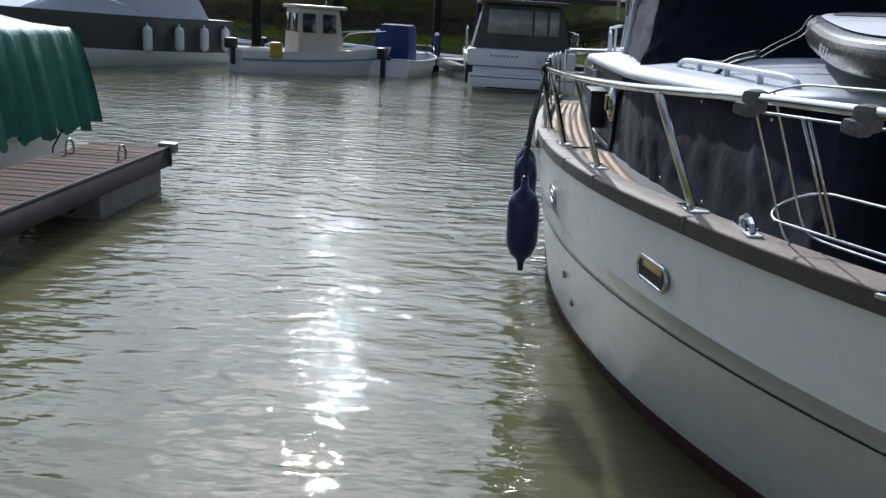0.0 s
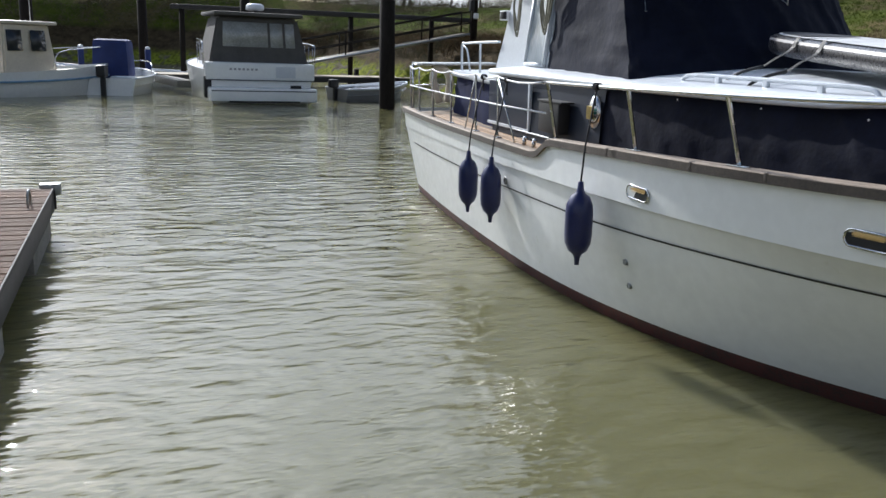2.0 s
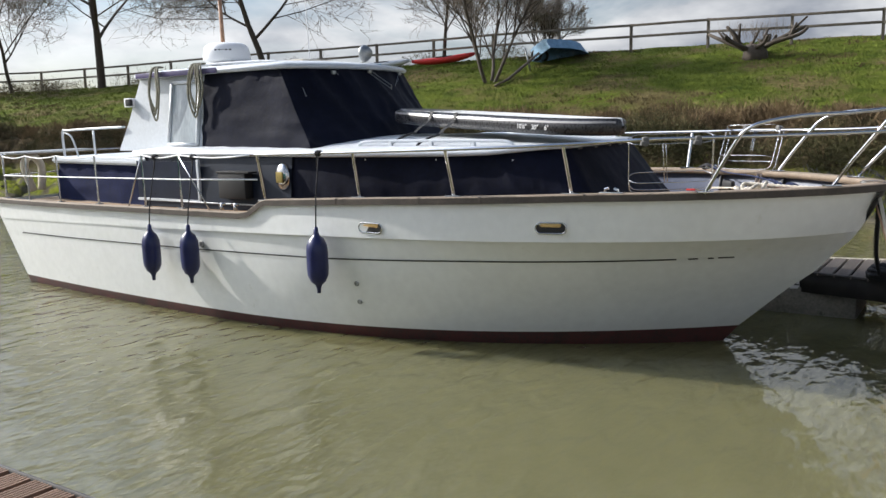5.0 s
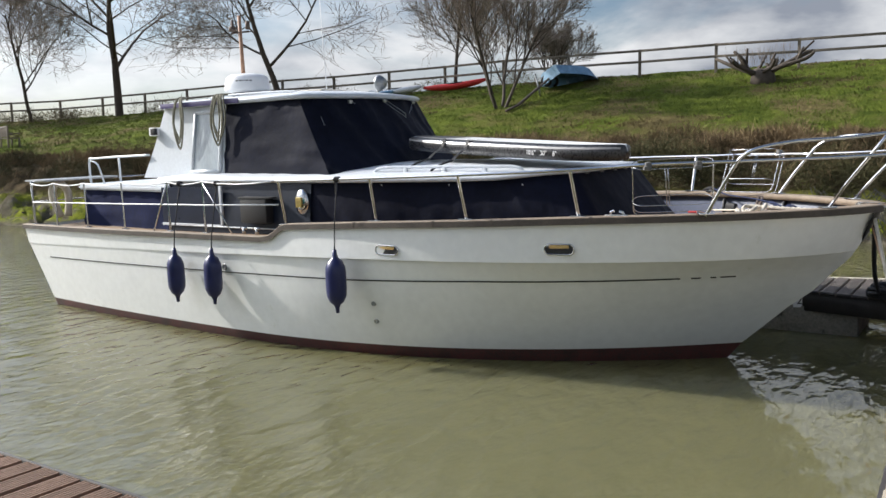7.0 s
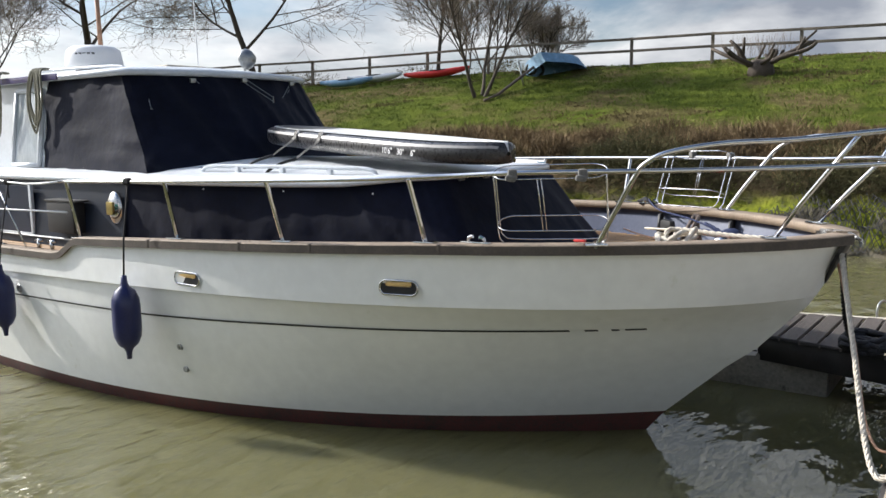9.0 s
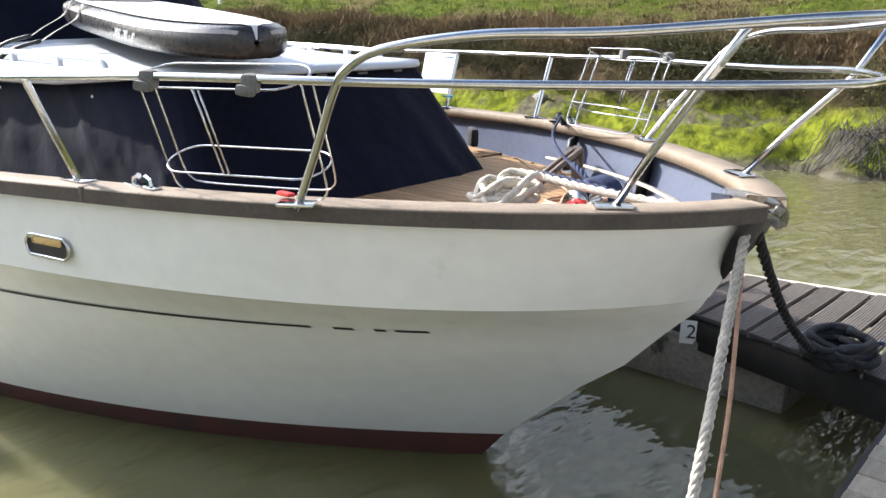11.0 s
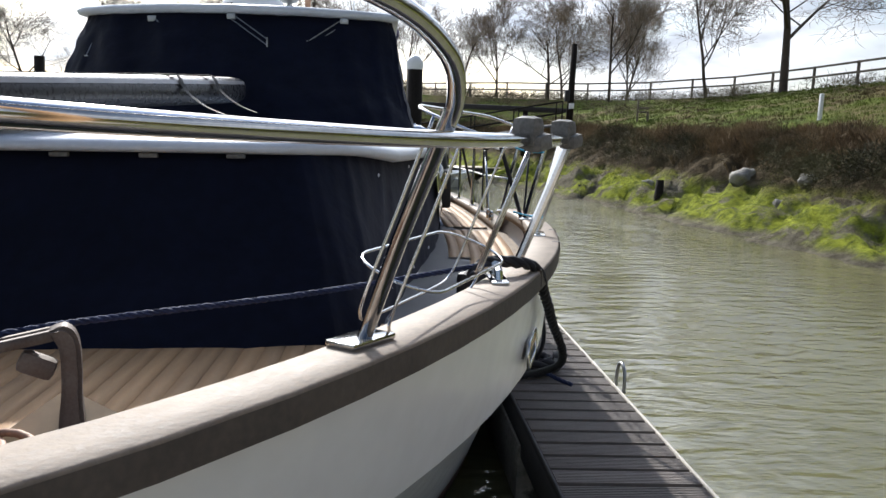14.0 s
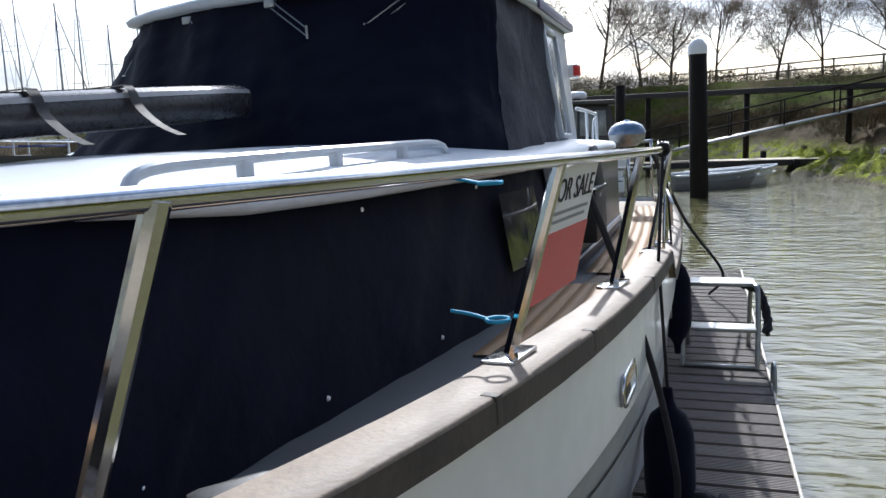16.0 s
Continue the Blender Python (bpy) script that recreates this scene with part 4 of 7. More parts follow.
    for s in (-1, 1):
        bm = bmesh.new()
        sweep(bm, spline([(s * 0.92, 5.95, 2.745), (s * 0.93, 6.0, 2.80), (s * 0.96, 6.6, 2.815), (s * 0.98, 7.3, 2.81), (s * 0.98, 7.35, 2.75)], 4), 0.014, 6)
        part("roof_rail", bm, ROOFW, boat)


def rail_point(u, s):
    """Top rail over the gunwale."""
    b = hull_row("gunwale", max(u, 0.0))[0]
    z = float(np.interp(u, [0, 1.5, 3, 5.3, 10], [1.91, 1.905, 1.88, 1.83, 1.79]))
    return Vector((s * max(0.0, b + float(np.interp(u, [2, 3, 4], [0.09, 0.06, 0.03]))), u, z))


def build_rails(boat):
    half, high = [], []
    for s in (-1, 1):
        # tube from the cockpit forward, meeting its twin round the bow
        pts = [rail_point(u, s) for u in (5.35, 4.6, 3.8, 3.0, 2.4, 1.9)]
        pts += [Vector((s * 1.525, 1.53, 1.908)), Vector((s * 1.375, 1.16, 1.91)), Vector((s * 1.20, 0.80, 1.912)), Vector((s * 0.90, 0.37, 1.915)), Vector((s * 0.55, -0.01, 1.92)), Vector((s * 0.21, -0.23, 1.92)), Vector((0, -0.27, 1.92))]
        if s < 0:
            pts = [p + Vector((0, 0, 0.03 * min(1.0, max(0.0, (2.6 - p.y) / 1.2)))) for p in pts]
        else:
            pts = [p + Vector((0, 0, 0.03 * min(1.0, max(0.0, (0.6 - p.y) / 0.6)))) for p in pts]
        half.append(pts)
        if s > 0:
            bm = tube(spline(half[0] + half[1][-2::-1], 5), 0.0138, 12)
            part("guard_rail", bm, STEEL, boat, "polished stainless steel guard rail round the bow")
        # raised pulpit rail
        side = ((1.05, 1.10), (1.115, 0.97), (1.185, 0.83), (1.205, 0.775), (1.18, 0.68)) if s > 0 else ((1.225, 1.16), (1.235, 1.04), (1.255, 0.92), (1.25, 0.865), (1.215, 0.75))
        pts = [Vector((s * v, u, z)) for (v, u), z in zip(side, (1.50, 1.71, 1.91, 1.98, 2.04))]
        fore = ((1.08, 0.49), (0.85, 0.155), (0.52, -0.24)) if s > 0 else ((1.075, 0.50), (0.845, 0.18), (0.51, -0.215))
        pts += [Vector((s * v, u, z)) for (v, u), z in zip(fore, (2.085, 2.10, 2.14))] + [Vector((s * 0.255, -0.40, 2.155)), Vector((0, -0.45, 2.16))]
        high.append(pts)
        if s > 0:
            bm = tube(spline(high[0] + high[1][-2::-1], 6), 0.0148, 12)
            part("pulpit_rail", bm, STEEL, boat, "raised pulpit rail")
        leg = ((0.40, 0.31), (0.475, 0.14), (0.545, -0.035), (0.605, -0.135)) if s > 0 else ((0.505, 0.365), (0.54, 0.215), (0.573, 0.06), (0.60, -0.09))
        bm = tube([Vector((s * v, u, z)) for (v, u), z in zip(leg, (1.50, 1.72, 1.925, 2.128) if s > 0 else (1.51, 1.73, 1.935, 2.135))], 0.014, 12)
        part("pulpit_leg", bm, STEEL, boat)
        for v, u in ((1.05, 1.10), (0.40, 0.31)) if s > 0 else ((1.225, 1.16), (0.505, 0.365)):
            bm = bmesh.new()
            box(bm, (s * v, u, sheer(u) + 0.034), (0.075, 0.13, 0.014), (0, 0, -s * 38), bevel=0.006)
            part("rail_foot", bm, STEEL, boat)
        # stanchions
        for u, lean in ((2.15, 0.0), (3.14, 0.0), (4.1, 0.02), (5.28, 0.02)):
            b, z = hull_row("gunwale", u)
            top = rail_point(u - lean, s)
            bm = bmesh.new()
            foot = Vector((s * (b - 0.07), u, z + 0.03))
            sweep(bm, [foot, top], 0.0145, 8)
            box(bm, foot, (0.075, 0.14, 0.012), (0, 0, -s * 8), bevel=0.005)
            part("stanchion", bm, STEEL, boat)
        # aft of the break: thinner posts and two wires
        tops = [rail_point(5.35, s)]
        for u in (6.55, 7.2, 8.15, 9.05, 9.9, 10.6):
            b, z = hull_row("gunwale", u)
            foot, top = Vector((s * (b - 0.06), u, z + 0.03)), Vector((s * (b - 0.05), u, z + 0.60))
            tops.append(top)
            bm = bmesh.new()
            sweep(bm, [foot, top], 0.012, 8)
            box(bm, foot, (0.06, 0.09, 0.012), bevel=0.004)
            part("stanchion", bm, STEEL, boat)
        bm = tube([t.lerp(q, f) - Vector((0, 0, 0.03 * math.sin(math.pi * f))) for t, q in zip(tops, tops[1:]) for f in (0, 0.25, 0.5, 0.75)] + [tops[-1]], 0.008, 6)
        part("guard_wire", bm, WHITESIGN, boat, "white plastic-covered guard wire")
        bm = tube([t - Vector((0, 0, 0.26)) for t in [rail_point(5.28, s) + Vector((0, 0, 0.02))] + tops[1:]], 0.008, 6)
        part("guard_wire", bm, WHITESIGN, boat)
        for q, d in ((tops[1], -0.45), (tops[2], 0.3)):
            part("rail_brace", tube([q, q + Vector((0, d, -0.58))], 0.009, 6), STEEL, boat)
        # handrail on the aft deck
        bm = bmesh.new()
        sweep(bm, spline([(s * 1.02, 10.02, 1.72), (s * 1.02, 10.02, 2.06), (s * 1.02, 9.88, 2.09), (s * 1.04, 9.2, 2.11), (s * 1.05, 8.6, 2.12)], 5), 0.016, 8)
        sweep(bm, [(s * 1.03, 9.3, 1.72), (s * 1.03, 9.3, 2.10)], 0.014, 8)
        sweep(bm, spline([(s * 1.02, 9.98, 2.06), (s * 1.02, 9.82, 2.0), (s * 1.02, 9.7, 1.74)], 4), 0.012, 6)
        part("aft_handrail", bm, ROOFW, boat, "white painted aft handrail")
        # clamps on the guard rail
        for u, v in ((1.17, 1.38), (1.53, 1.525)):
            bm = bmesh.new()
            box(bm, (s * v, u, 1.925), (0.055, 0.055, 0.064), (0, 0, -s * 35), bevel=0.018)
            box(bm, (s * (v + 0.02), u, 1.905), (0.045, 0.06, 0.035), (8, 0, -s * 35), bevel=0.013)
            part("rail_clamp", bm, CLAMPG, boat, "grey rail clamp")
        # wire fender basket hung from the rail, leaning inboard
        mid = Vector((1.338, 1.395, 1.935))
        al, ac, dn = Vector((0.375, 0.927, -0.019)), Vector((-0.862, 0.349, 0.368)), Vector((-0.348, 0.121, -0.930))
        def at(x, y, h):
            p = mid + al * x + ac * y + dn * h
            return Vector((s * p.x, p.y, p.z))
        r, straight, wire = 0.096, 0.229, 0.0038
        bm = bmesh.new()
        ring = [(straight + r * math.sin(a), -r * math.cos(a)) for a in np.linspace(0, math.pi, 12)]
        ring += [(-x, -y) for x, y in ring]
        for h in (0.0, 0.33):
            sweep(bm, [at(x, y, h) for x, y in ring], wire, 6, closed=True)
        for k in (0.36, -0.36):
            end, y = straight + r * math.sqrt(1 - k * k), k * r
            prof = ((-end, 0.0), (-end, 0.2), (-end, 0.385), (-end + 0.02, 0.435), (-end + 0.075, 0.455), (0, 0.458), (end - 0.075, 0.455), (end - 0.02, 0.435), (end, 0.385), (end, 0.2), (end, 0.0))
            sweep(bm, spline([at(x, y, h) for x, h in prof], 3), wire, 6)
        for x in (0.04, 0.062):
            sweep(bm, [at(x, -r * 0.9, 0.0), at(x - 0.015, -r * 0.9, 0.33)], wire, 6)
        part("fender_basket", bm, STEEL, boat, "stainless wire fender basket")
        # oval hull openings with a bright rim
        for u, z in ((2.30 if s < 0 else 2.245, 1.22 if s < 0 else 1.195), (3.95, 1.175)):
            b = 0.5 * (hull_row("gunwale", u)[0] + hull_row(1.0, u)[0]) + 0.004
            b2 = 0.5 * (hull_row("gunwale", u + 0.1)[0] + hull_row(1.0, u + 0.1)[0])
            yaw = math.degrees(math.atan2((b2 - b), 0.1))
            mtx = Matrix.Translation((s * b, u, z)) @ pose(0, 0, 0, 0, 0, -s * yaw)
            rim = []
            for k in range(20):
                a = 2 * math.pi * k / 20
                cx, cz = 0.085 * (1 if math.cos(a) > 0 else -1), 0
                rim.append(mtx @ Vector((s * 0.008, cx + 0.042 * math.cos(a), 0.045 * math.sin(a))))
            bm = tube(rim, 0.008, 6, closed=True)
            port = part("hull_opening", bm, STEEL, boat, "oval opening with a stainless rim")
            # the hull isn't cut here: a black face paints the shade inside
            bm = bmesh.new()
            bm.faces.new([bm.verts.new(p) for p in rim])
            part("opening_shade", bm, BLACK, port)
            # yellow bar painted for the lit wedge seen through the opening
            bm = bmesh.new()
            box(bm, mtx @ Vector((s * 0.006, 0.0, 0.023)), (0.010, 0.175, 0.030), (0, 0, -s * yaw), bevel=0.012)
            part("opening_liner", bm, YELLOWIN, port)
        for u, z, r in ((4.24, 0.615, 0.022), (4.26, 0.425, 0.022), (6.25, 0.88, 0.033)):
            b = hull_row(z / knuckle_z(u), u)[0]
            bm = bmesh.new()
            lathe(bm, [(0, 0.006), (r * 0.6, 0.006), (r, 0.012), (r * 1.15, 0.004), (r * 1.2, -0.01)], n=14, m=Matrix.Translation((s * b, u, z)) @ pose(0, 0, 0, 0, 90 * s, 0))
            part("hull_outlet", bm, GALV, boat)
        # cleats
        for v, u, z in ((1.86, 5.75, sheer(5.75) + 0.03), (1.86, 5.95, sheer(5.95) + 0.03)):
            bm = bmesh.new()
            sweep(bm, [(s * v, u, z), (s * v, u, z + 0.06)], [0.02, 0.016], 8)
            sweep(bm, [(s * v, u - 0.045, z + 0.062), (s * v, u + 0.045, z + 0.062)], 0.014, 8)
            part("bollard", bm, STEEL, boat)
        bm = bmesh.new()
        z = sheer(1.9) + 0.03
        for d in (-0.06, 0.06):
            sweep(bm, [(s * 1.41, 1.85 + d, z), (s * 1.41, 1.85 + d * 0.9, z + 0.026), (s * 1.41, 1.85 + d * 0.4, z + 0.036)], 0.012, 6)
        box(bm, (s * 1.41, 1.85, z), (0.05, 0.2, 0.014), bevel=0.005)
        part("fairlead", bm, STEEL, boat)
    # horseshoe lifebuoy frame at the stern
    bm = bmesh.new()
    sweep(bm, spline([(-1.1, 10.75, 1.25), (-1.2, 10.75, 1.6), (-1.1, 10.75, 1.75), (-0.95, 10.75, 1.6), (-0.98, 10.75, 1.25)], 5), 0.055, 8)
    part("horseshoe_buoy", bm, CREAM, boat, "white horseshoe lifebuoy")
    bm = bmesh.new()
    box(bm, (-0.85, 10.75, 1.80), (1.2, 0.5, 0.025), bevel=0.006)
    part("stern_shelf", bm, GALV, boat)
    bm = bmesh.new()
    for s in (-1, 1):
        sweep(bm, [(s * 1.5, 10.75, 1.18), (s * 1.5, 10.75, 1.80)], 0.014, 8)
    sweep(bm, [(-1.5, 10.75, 1.78), (1.5, 10.75, 1.78)], 0.014, 8)
    sweep(bm, [(-1.5, 10.75, 1.5), (1.5, 10.75, 1.5)], 0.010, 8)
    part("stern_rail", bm, STEEL, boat)
    # steel stemhead plate, a tray between the ends of the caps
    bm = bmesh.new()
    rows = []
    for u, z, w in ((0.22, 1.475, 0.06), (0.12, 1.475, 0.062), (0.03, 1.46, 0.062), (-0.03, 1.42, 0.055)):
        rows.append([(-w, u, z + 0.05), (-w + 0.01, u, z), (w - 0.01, u, z), (w, u, z + 0.05)])
    strip(bm, rows)
    bmesh.ops.solidify(bm, geom=bm.faces[:], thickness=0.008)
    part("stemhead", bm, STEEL, boat, "stainless stemhead tray")
    for s in (-1, 1):
        bm = bmesh.new()
        rows = []
        for f in (0.0, 0.25, 0.5, 0.75, 1.0):
            z = 1.46 - 0.27 * f
            us = float(np.interp(z, STEM_Z, STEM_U))
            row = [(0, us - 0.012, z)]
            for d in (0.0, 0.008, 0.008 + 0.02 * (1 - f * f)):
                b = hull_row("gunwale", us + d)[0] * (1 - f) + hull_row(1.0, us + d)[0] * f
                row.append((s * (b + 0.006), us + d - 0.006, z))
            rows.append(row)
        strip(bm, rows)
        part("stem_band", bm, BLACK, boat, "black painted stem band")


def build_boat():
    boat = thing("motor_cruiser", BOAT, "white classic motor cruiser with navy canvas covers, moored", "boat")
    build_hull(boat)
    build_cabin(boat)
    build_wheelhouse(boat)
    build_rails(boat)
    return boat


cruiser = build_boat()

# ---- pontoons ----
MAIN = pose(0, 0.22, 0, 0, 0, -2.2)      # the walkway: its front edge runs along local x at y = 0
DECK = 0.46


def plank_mesh(name, length, width, material, grooves=0, thick=0.028):
    """One deck board along x, with lengthwise grooves."""
    sec = []
    h = width / 2
    if grooves:
        step = width / grooves
        for i in range(grooves):
            a = -h + i * step
            sec += [(a + step * 0.1, 0.0), (a + step * 0.62, 0.0), (a + step * 0.72, -0.006), (a + step * 0.98, -0.006)]
        sec = [(-h, -thick)] + sec + [(h, -thick)]
    else:
        sec = [(-h, -thick), (-h, -0.004), (-h + 0.004, 0), (h - 0.004, 0), (h, -0.004), (h, -thick)]
    bm = bmesh.new()
    V = strip(bm, [[(-length / 2, y, z) for y, z in sec], [(length / 2, y, z) for y, z in sec]])
    bm.faces.new(V[0]); bm.faces.new(V[1][::-1])
    me = bpy.data.meshes.new(name)
    bm.to_mesh(me); bm.free()
    me.materials.append(material)
    return me


def lay(parent, mesh, m, name="plank"):
    ob = new(name, mesh)
    ob.parent = parent
    ob.matrix_basis = m
    return ob


def float_block(parent, c, s, rot=0):
    bm = bmesh.new()
    box(bm, c, s, (0, 0, rot), bevel=0.03)
    part("concrete_float", bm, CONC, parent, "stained concrete float")


def hoop(m, label="bent steel mooring hoop", r=0.075):
    t = thing("mooring_hoop", m, label, "mooring ring", "mooring hoops on the pontoons")
    bm = tube(spline([(-r, 0, -0.02), (-r, 0, 0.06), (-r * 0.7, 0, 0.12), (0, 0, 0.145), (r * 0.7, 0, 0.12), (r, 0, 0.06), (r, 0, -0.02)], 4), 0.011, 8)
    part("hoop", bm, GALV, t)


def build_main():
    t = thing("main_pontoon", MAIN, "floating walkway with pale weathered boards", "pontoon", kind="structure")
    bm = bmesh.new()
    box(bm, (-2.5, -0.04, DECK - 0.12), (23, 0.08, 0.2), bevel=0.01)
    box(bm, (-2.5, -1.86, DECK - 0.12), (23, 0.08, 0.2), bevel=0.01)
    part("edge_beam", bm, BEAM, t)
    for x in np.arange(-12, 9, 2.6):
        float_block(t, (x, -0.95, 0.1), (1.7, 1.6, 0.46))
    pale = plank_mesh("pale_plank", 1.84, 0.148, PLANKP)
    for i in range(140):
        x = -13.6 + i * 0.158
        lay(t, pale, pose(x, -0.95 + rnd.uniform(-.006, .006), DECK + rnd.uniform(-.002, .002), 0, 0, 90 + rnd.uniform(-.3, .3)))
    return t


def build_finger(m, left, right, n, pitch, mesh_mat, grooves, name, label, left0=None, right0=None, flare=2.0):
    """A finger pontoon along local y. left and right are its edges; near its root it widens to left0 and right0."""
    t = thing(name, m, label, "pontoon", kind="structure")
    length = n * pitch
    def edges(y):
        f = max(0.0, 1 - y / flare)
        return left + (left0 - left if left0 is not None else 0) * f, right + (right0 - right if right0 is not None else 0) * f
    shared = None
    for i in range(n):
        y = (i + 0.5) * pitch
        a, b = edges(y)
        if y > flare and shared is not None:
            me = shared
        else:
            me = plank_mesh("deck_plank", b - a, pitch - 0.028, mesh_mat, grooves)
            if y > flare:
                shared = me
        lay(t, me, pose((a + b) / 2 + rnd.uniform(-.004, .004), y, DECK + rnd.uniform(-.002, .002), 0, 0, rnd.uniform(-.25, .25)))
    for k in (0, 1):
        bm = bmesh.new()
        s = -1 if k == 0 else 1
        pts = [edges(y)[k] for y in (0.0, flare, length)]
        rows = []
        for y, x in zip((0.0, flare, length), pts):
            rows.append([(x + s * o, y, DECK + z) for o, z in ((-0.03, -0.03), (0.006, -0.03), (0.012, -0.04), (0.012, -0.22), (-0.05, -0.22))])
        V = strip(bm, rows, closed=True)
        bm.faces.new(V[0]); bm.faces.new(V[-1])
        part("edge_beam", bm, BEAM, t)
        bm = bmesh.new()
        rows = []
        for y, x in zip((0.0, flare, length), pts):
            rows.append([(x + s * o, y, DECK + z) for o, z in ((0.004, -0.028), (0.016, -0.028), (0.016, 0.004), (0.004, 0.004))])
        V = strip(bm, rows, closed=True)
        bm.faces.new(V[0]); bm.faces.new(V[-1])
        part("edge_strip", bm, PALEEDGE if k and grooves == 8 else BEAM, t)
    bm = bmesh.new()
    box(bm, ((left + right) / 2, length + 0.02, DECK - 0.12), (right - left + 0.06, 0.05, 0.2), bevel=0.01)
    part("end_beam", bm, BEAM, t)
    return t


build_main()
F2 = pose(4.22, 0.12, 0, 0, 0, -3.4)
finger = build_finger(F2, -0.16, 0.50, 66, 0.163, PLANKG, 8, "finger_pontoon", "narrow finger pontoon with dark grooved boards", -0.70, 1.02, 2.1)
for y in (1.25, 4.6, 8.2):
    float_block(finger, (0.17 - (0.12 if y < 2 else 0), y, 0.10), (0.72 if y > 2 else 0.95, 1.35, 0.42))
F1 = pose(-3.75, 0.35, 0, 0, 0, -2.6)
finger_w = build_finger(F1, -0.68, 0.15, 54, 0.163, PLANKB, 6, "finger_pontoon", "finger pontoon with brown weathered boards", -1.1, 0.62, 1.6)
for y in (1.4, 4.6, 7.9):
    float_block(finger_w, (-0.27, y, 0.10), (0.8, 1.5, 0.44))
bm = bmesh.new()
box(bm, (0.13, 8.86, DECK - 0.02), (0.2, 0.12, 0.12), bevel=0.02)
part("corner_bracket", bm, GALV, finger_w)
# the white number plate on the finger's side
plate = thing("berth_plate", pose(3.86, 1.31, 0.345, 90, 0, -68), "white berth number plate on the pontoon edge", "sign")
bm = bmesh.new(); box(bm, (0, 0, 0), (0.13, 0.15, 0.006), bevel=0.002)
part("plate", bm, WHITESIGN, plate)
letters("2", 0.125, pose(0, 0, 0.004), BLACKINK, plate, "digit")
hoop(pose(5.29, 0.42, DECK, 0, 0, -35))
hoop(pose(5.03, 4.62, DECK, 0, 0, 88))
hoop(pose(5.13, 6.75, DECK, 0, 0, 88))
hoop(pose(-3.35, 8.2, DECK, 0, 0, 85))
hoop(pose(-3.95, 8.35, DECK, 0, 0, 85))


def pile(name, x, y, top, r, material, label, cone=False, lean=(0, 0)):
    t = thing(name, pose(x, y, 0, lean[0], lean[1], 0), label, "mooring pile")
    bm = bmesh.new()
    lathe(bm, [(0, -1.5), (r * 1.04, -1.5), (r * 1.03, 0), (r, top), (0, top)], n=20)
    part("shaft", bm, material, t)
    if cone:
        bm = bmesh.new()
        lathe(bm, [(r * 1.06, top - 0.22), (r * 1.08, top), (r * 0.6, top + 0.16), (0, top + 0.22)], n=18)
        part("cap", bm, WHITESIGN, t, "white conical cap")
    return t


p0 = pile("steel_pile", 5.62, -0.10, 6.0, 0.135, PILE, "tall rust-stained steel pile beside the walkway")
bm = bmesh.new()
sweep(bm, [(0.215 * math.cos(a), 0.215 * math.sin(a), DECK + 0.05) for a in np.linspace(0, 2 * math.pi, 20, endpoint=False)], 0.035, 6, closed=True)
box(bm, (-0.05, -0.3, DECK + 0.03), (0.6, 0.2, 0.05), bevel=0.01)
part("pile_collar", bm, PILE, p0, "rusty pile guide collar")
for a in (120, 200, 30):
    bm = bmesh.new()
    sweep(bm, [(0.215 * math.cos(radians(a)), 0.215 * math.sin(radians(a)), DECK + 0.05), (0.215 * math.cos(radians(a)), 0.215 * math.sin(radians(a)), DECK + 0.16)], 0.018, 6)
    part("guide_bolt", bm, GALV, p0)
pile("mooring_pile", 5.75, 25.0, 4.0, 0.235, DARKPILE, "dark mooring pile with a white cap standing in the river", True, (0, -1.2))
# pale steel hinge straps between the walkway and the finger
for x in (4.3, 4.75):
    st = thing("hinge_strap", pose(x, 0.02, DECK + 0.008, 0, 0, 72), "galvanised hinge strap across the pontoon joint", "bracket", "hinge straps")
    bm = bmesh.new(); box(bm, (0, 0, 0), (0.30, 0.055, 0.012), bevel=0.004)
    for d in (-0.1, 0.1):
        lathe(bm, [(0.016, 0), (0.016, 0.016), (0, 0.018)], (d, 0, 0), 8)
    part("strap", bm, GALV, st)

# ---- gear on and about the cruiser ----
def on_boat(v, u, z, rx=0, ry=0, rz=0):
    return BOAT @ pose(v, u, z, rx, ry, rz)


def bw(v, u, z):
    return BOAT @ Vector((v, u, z))


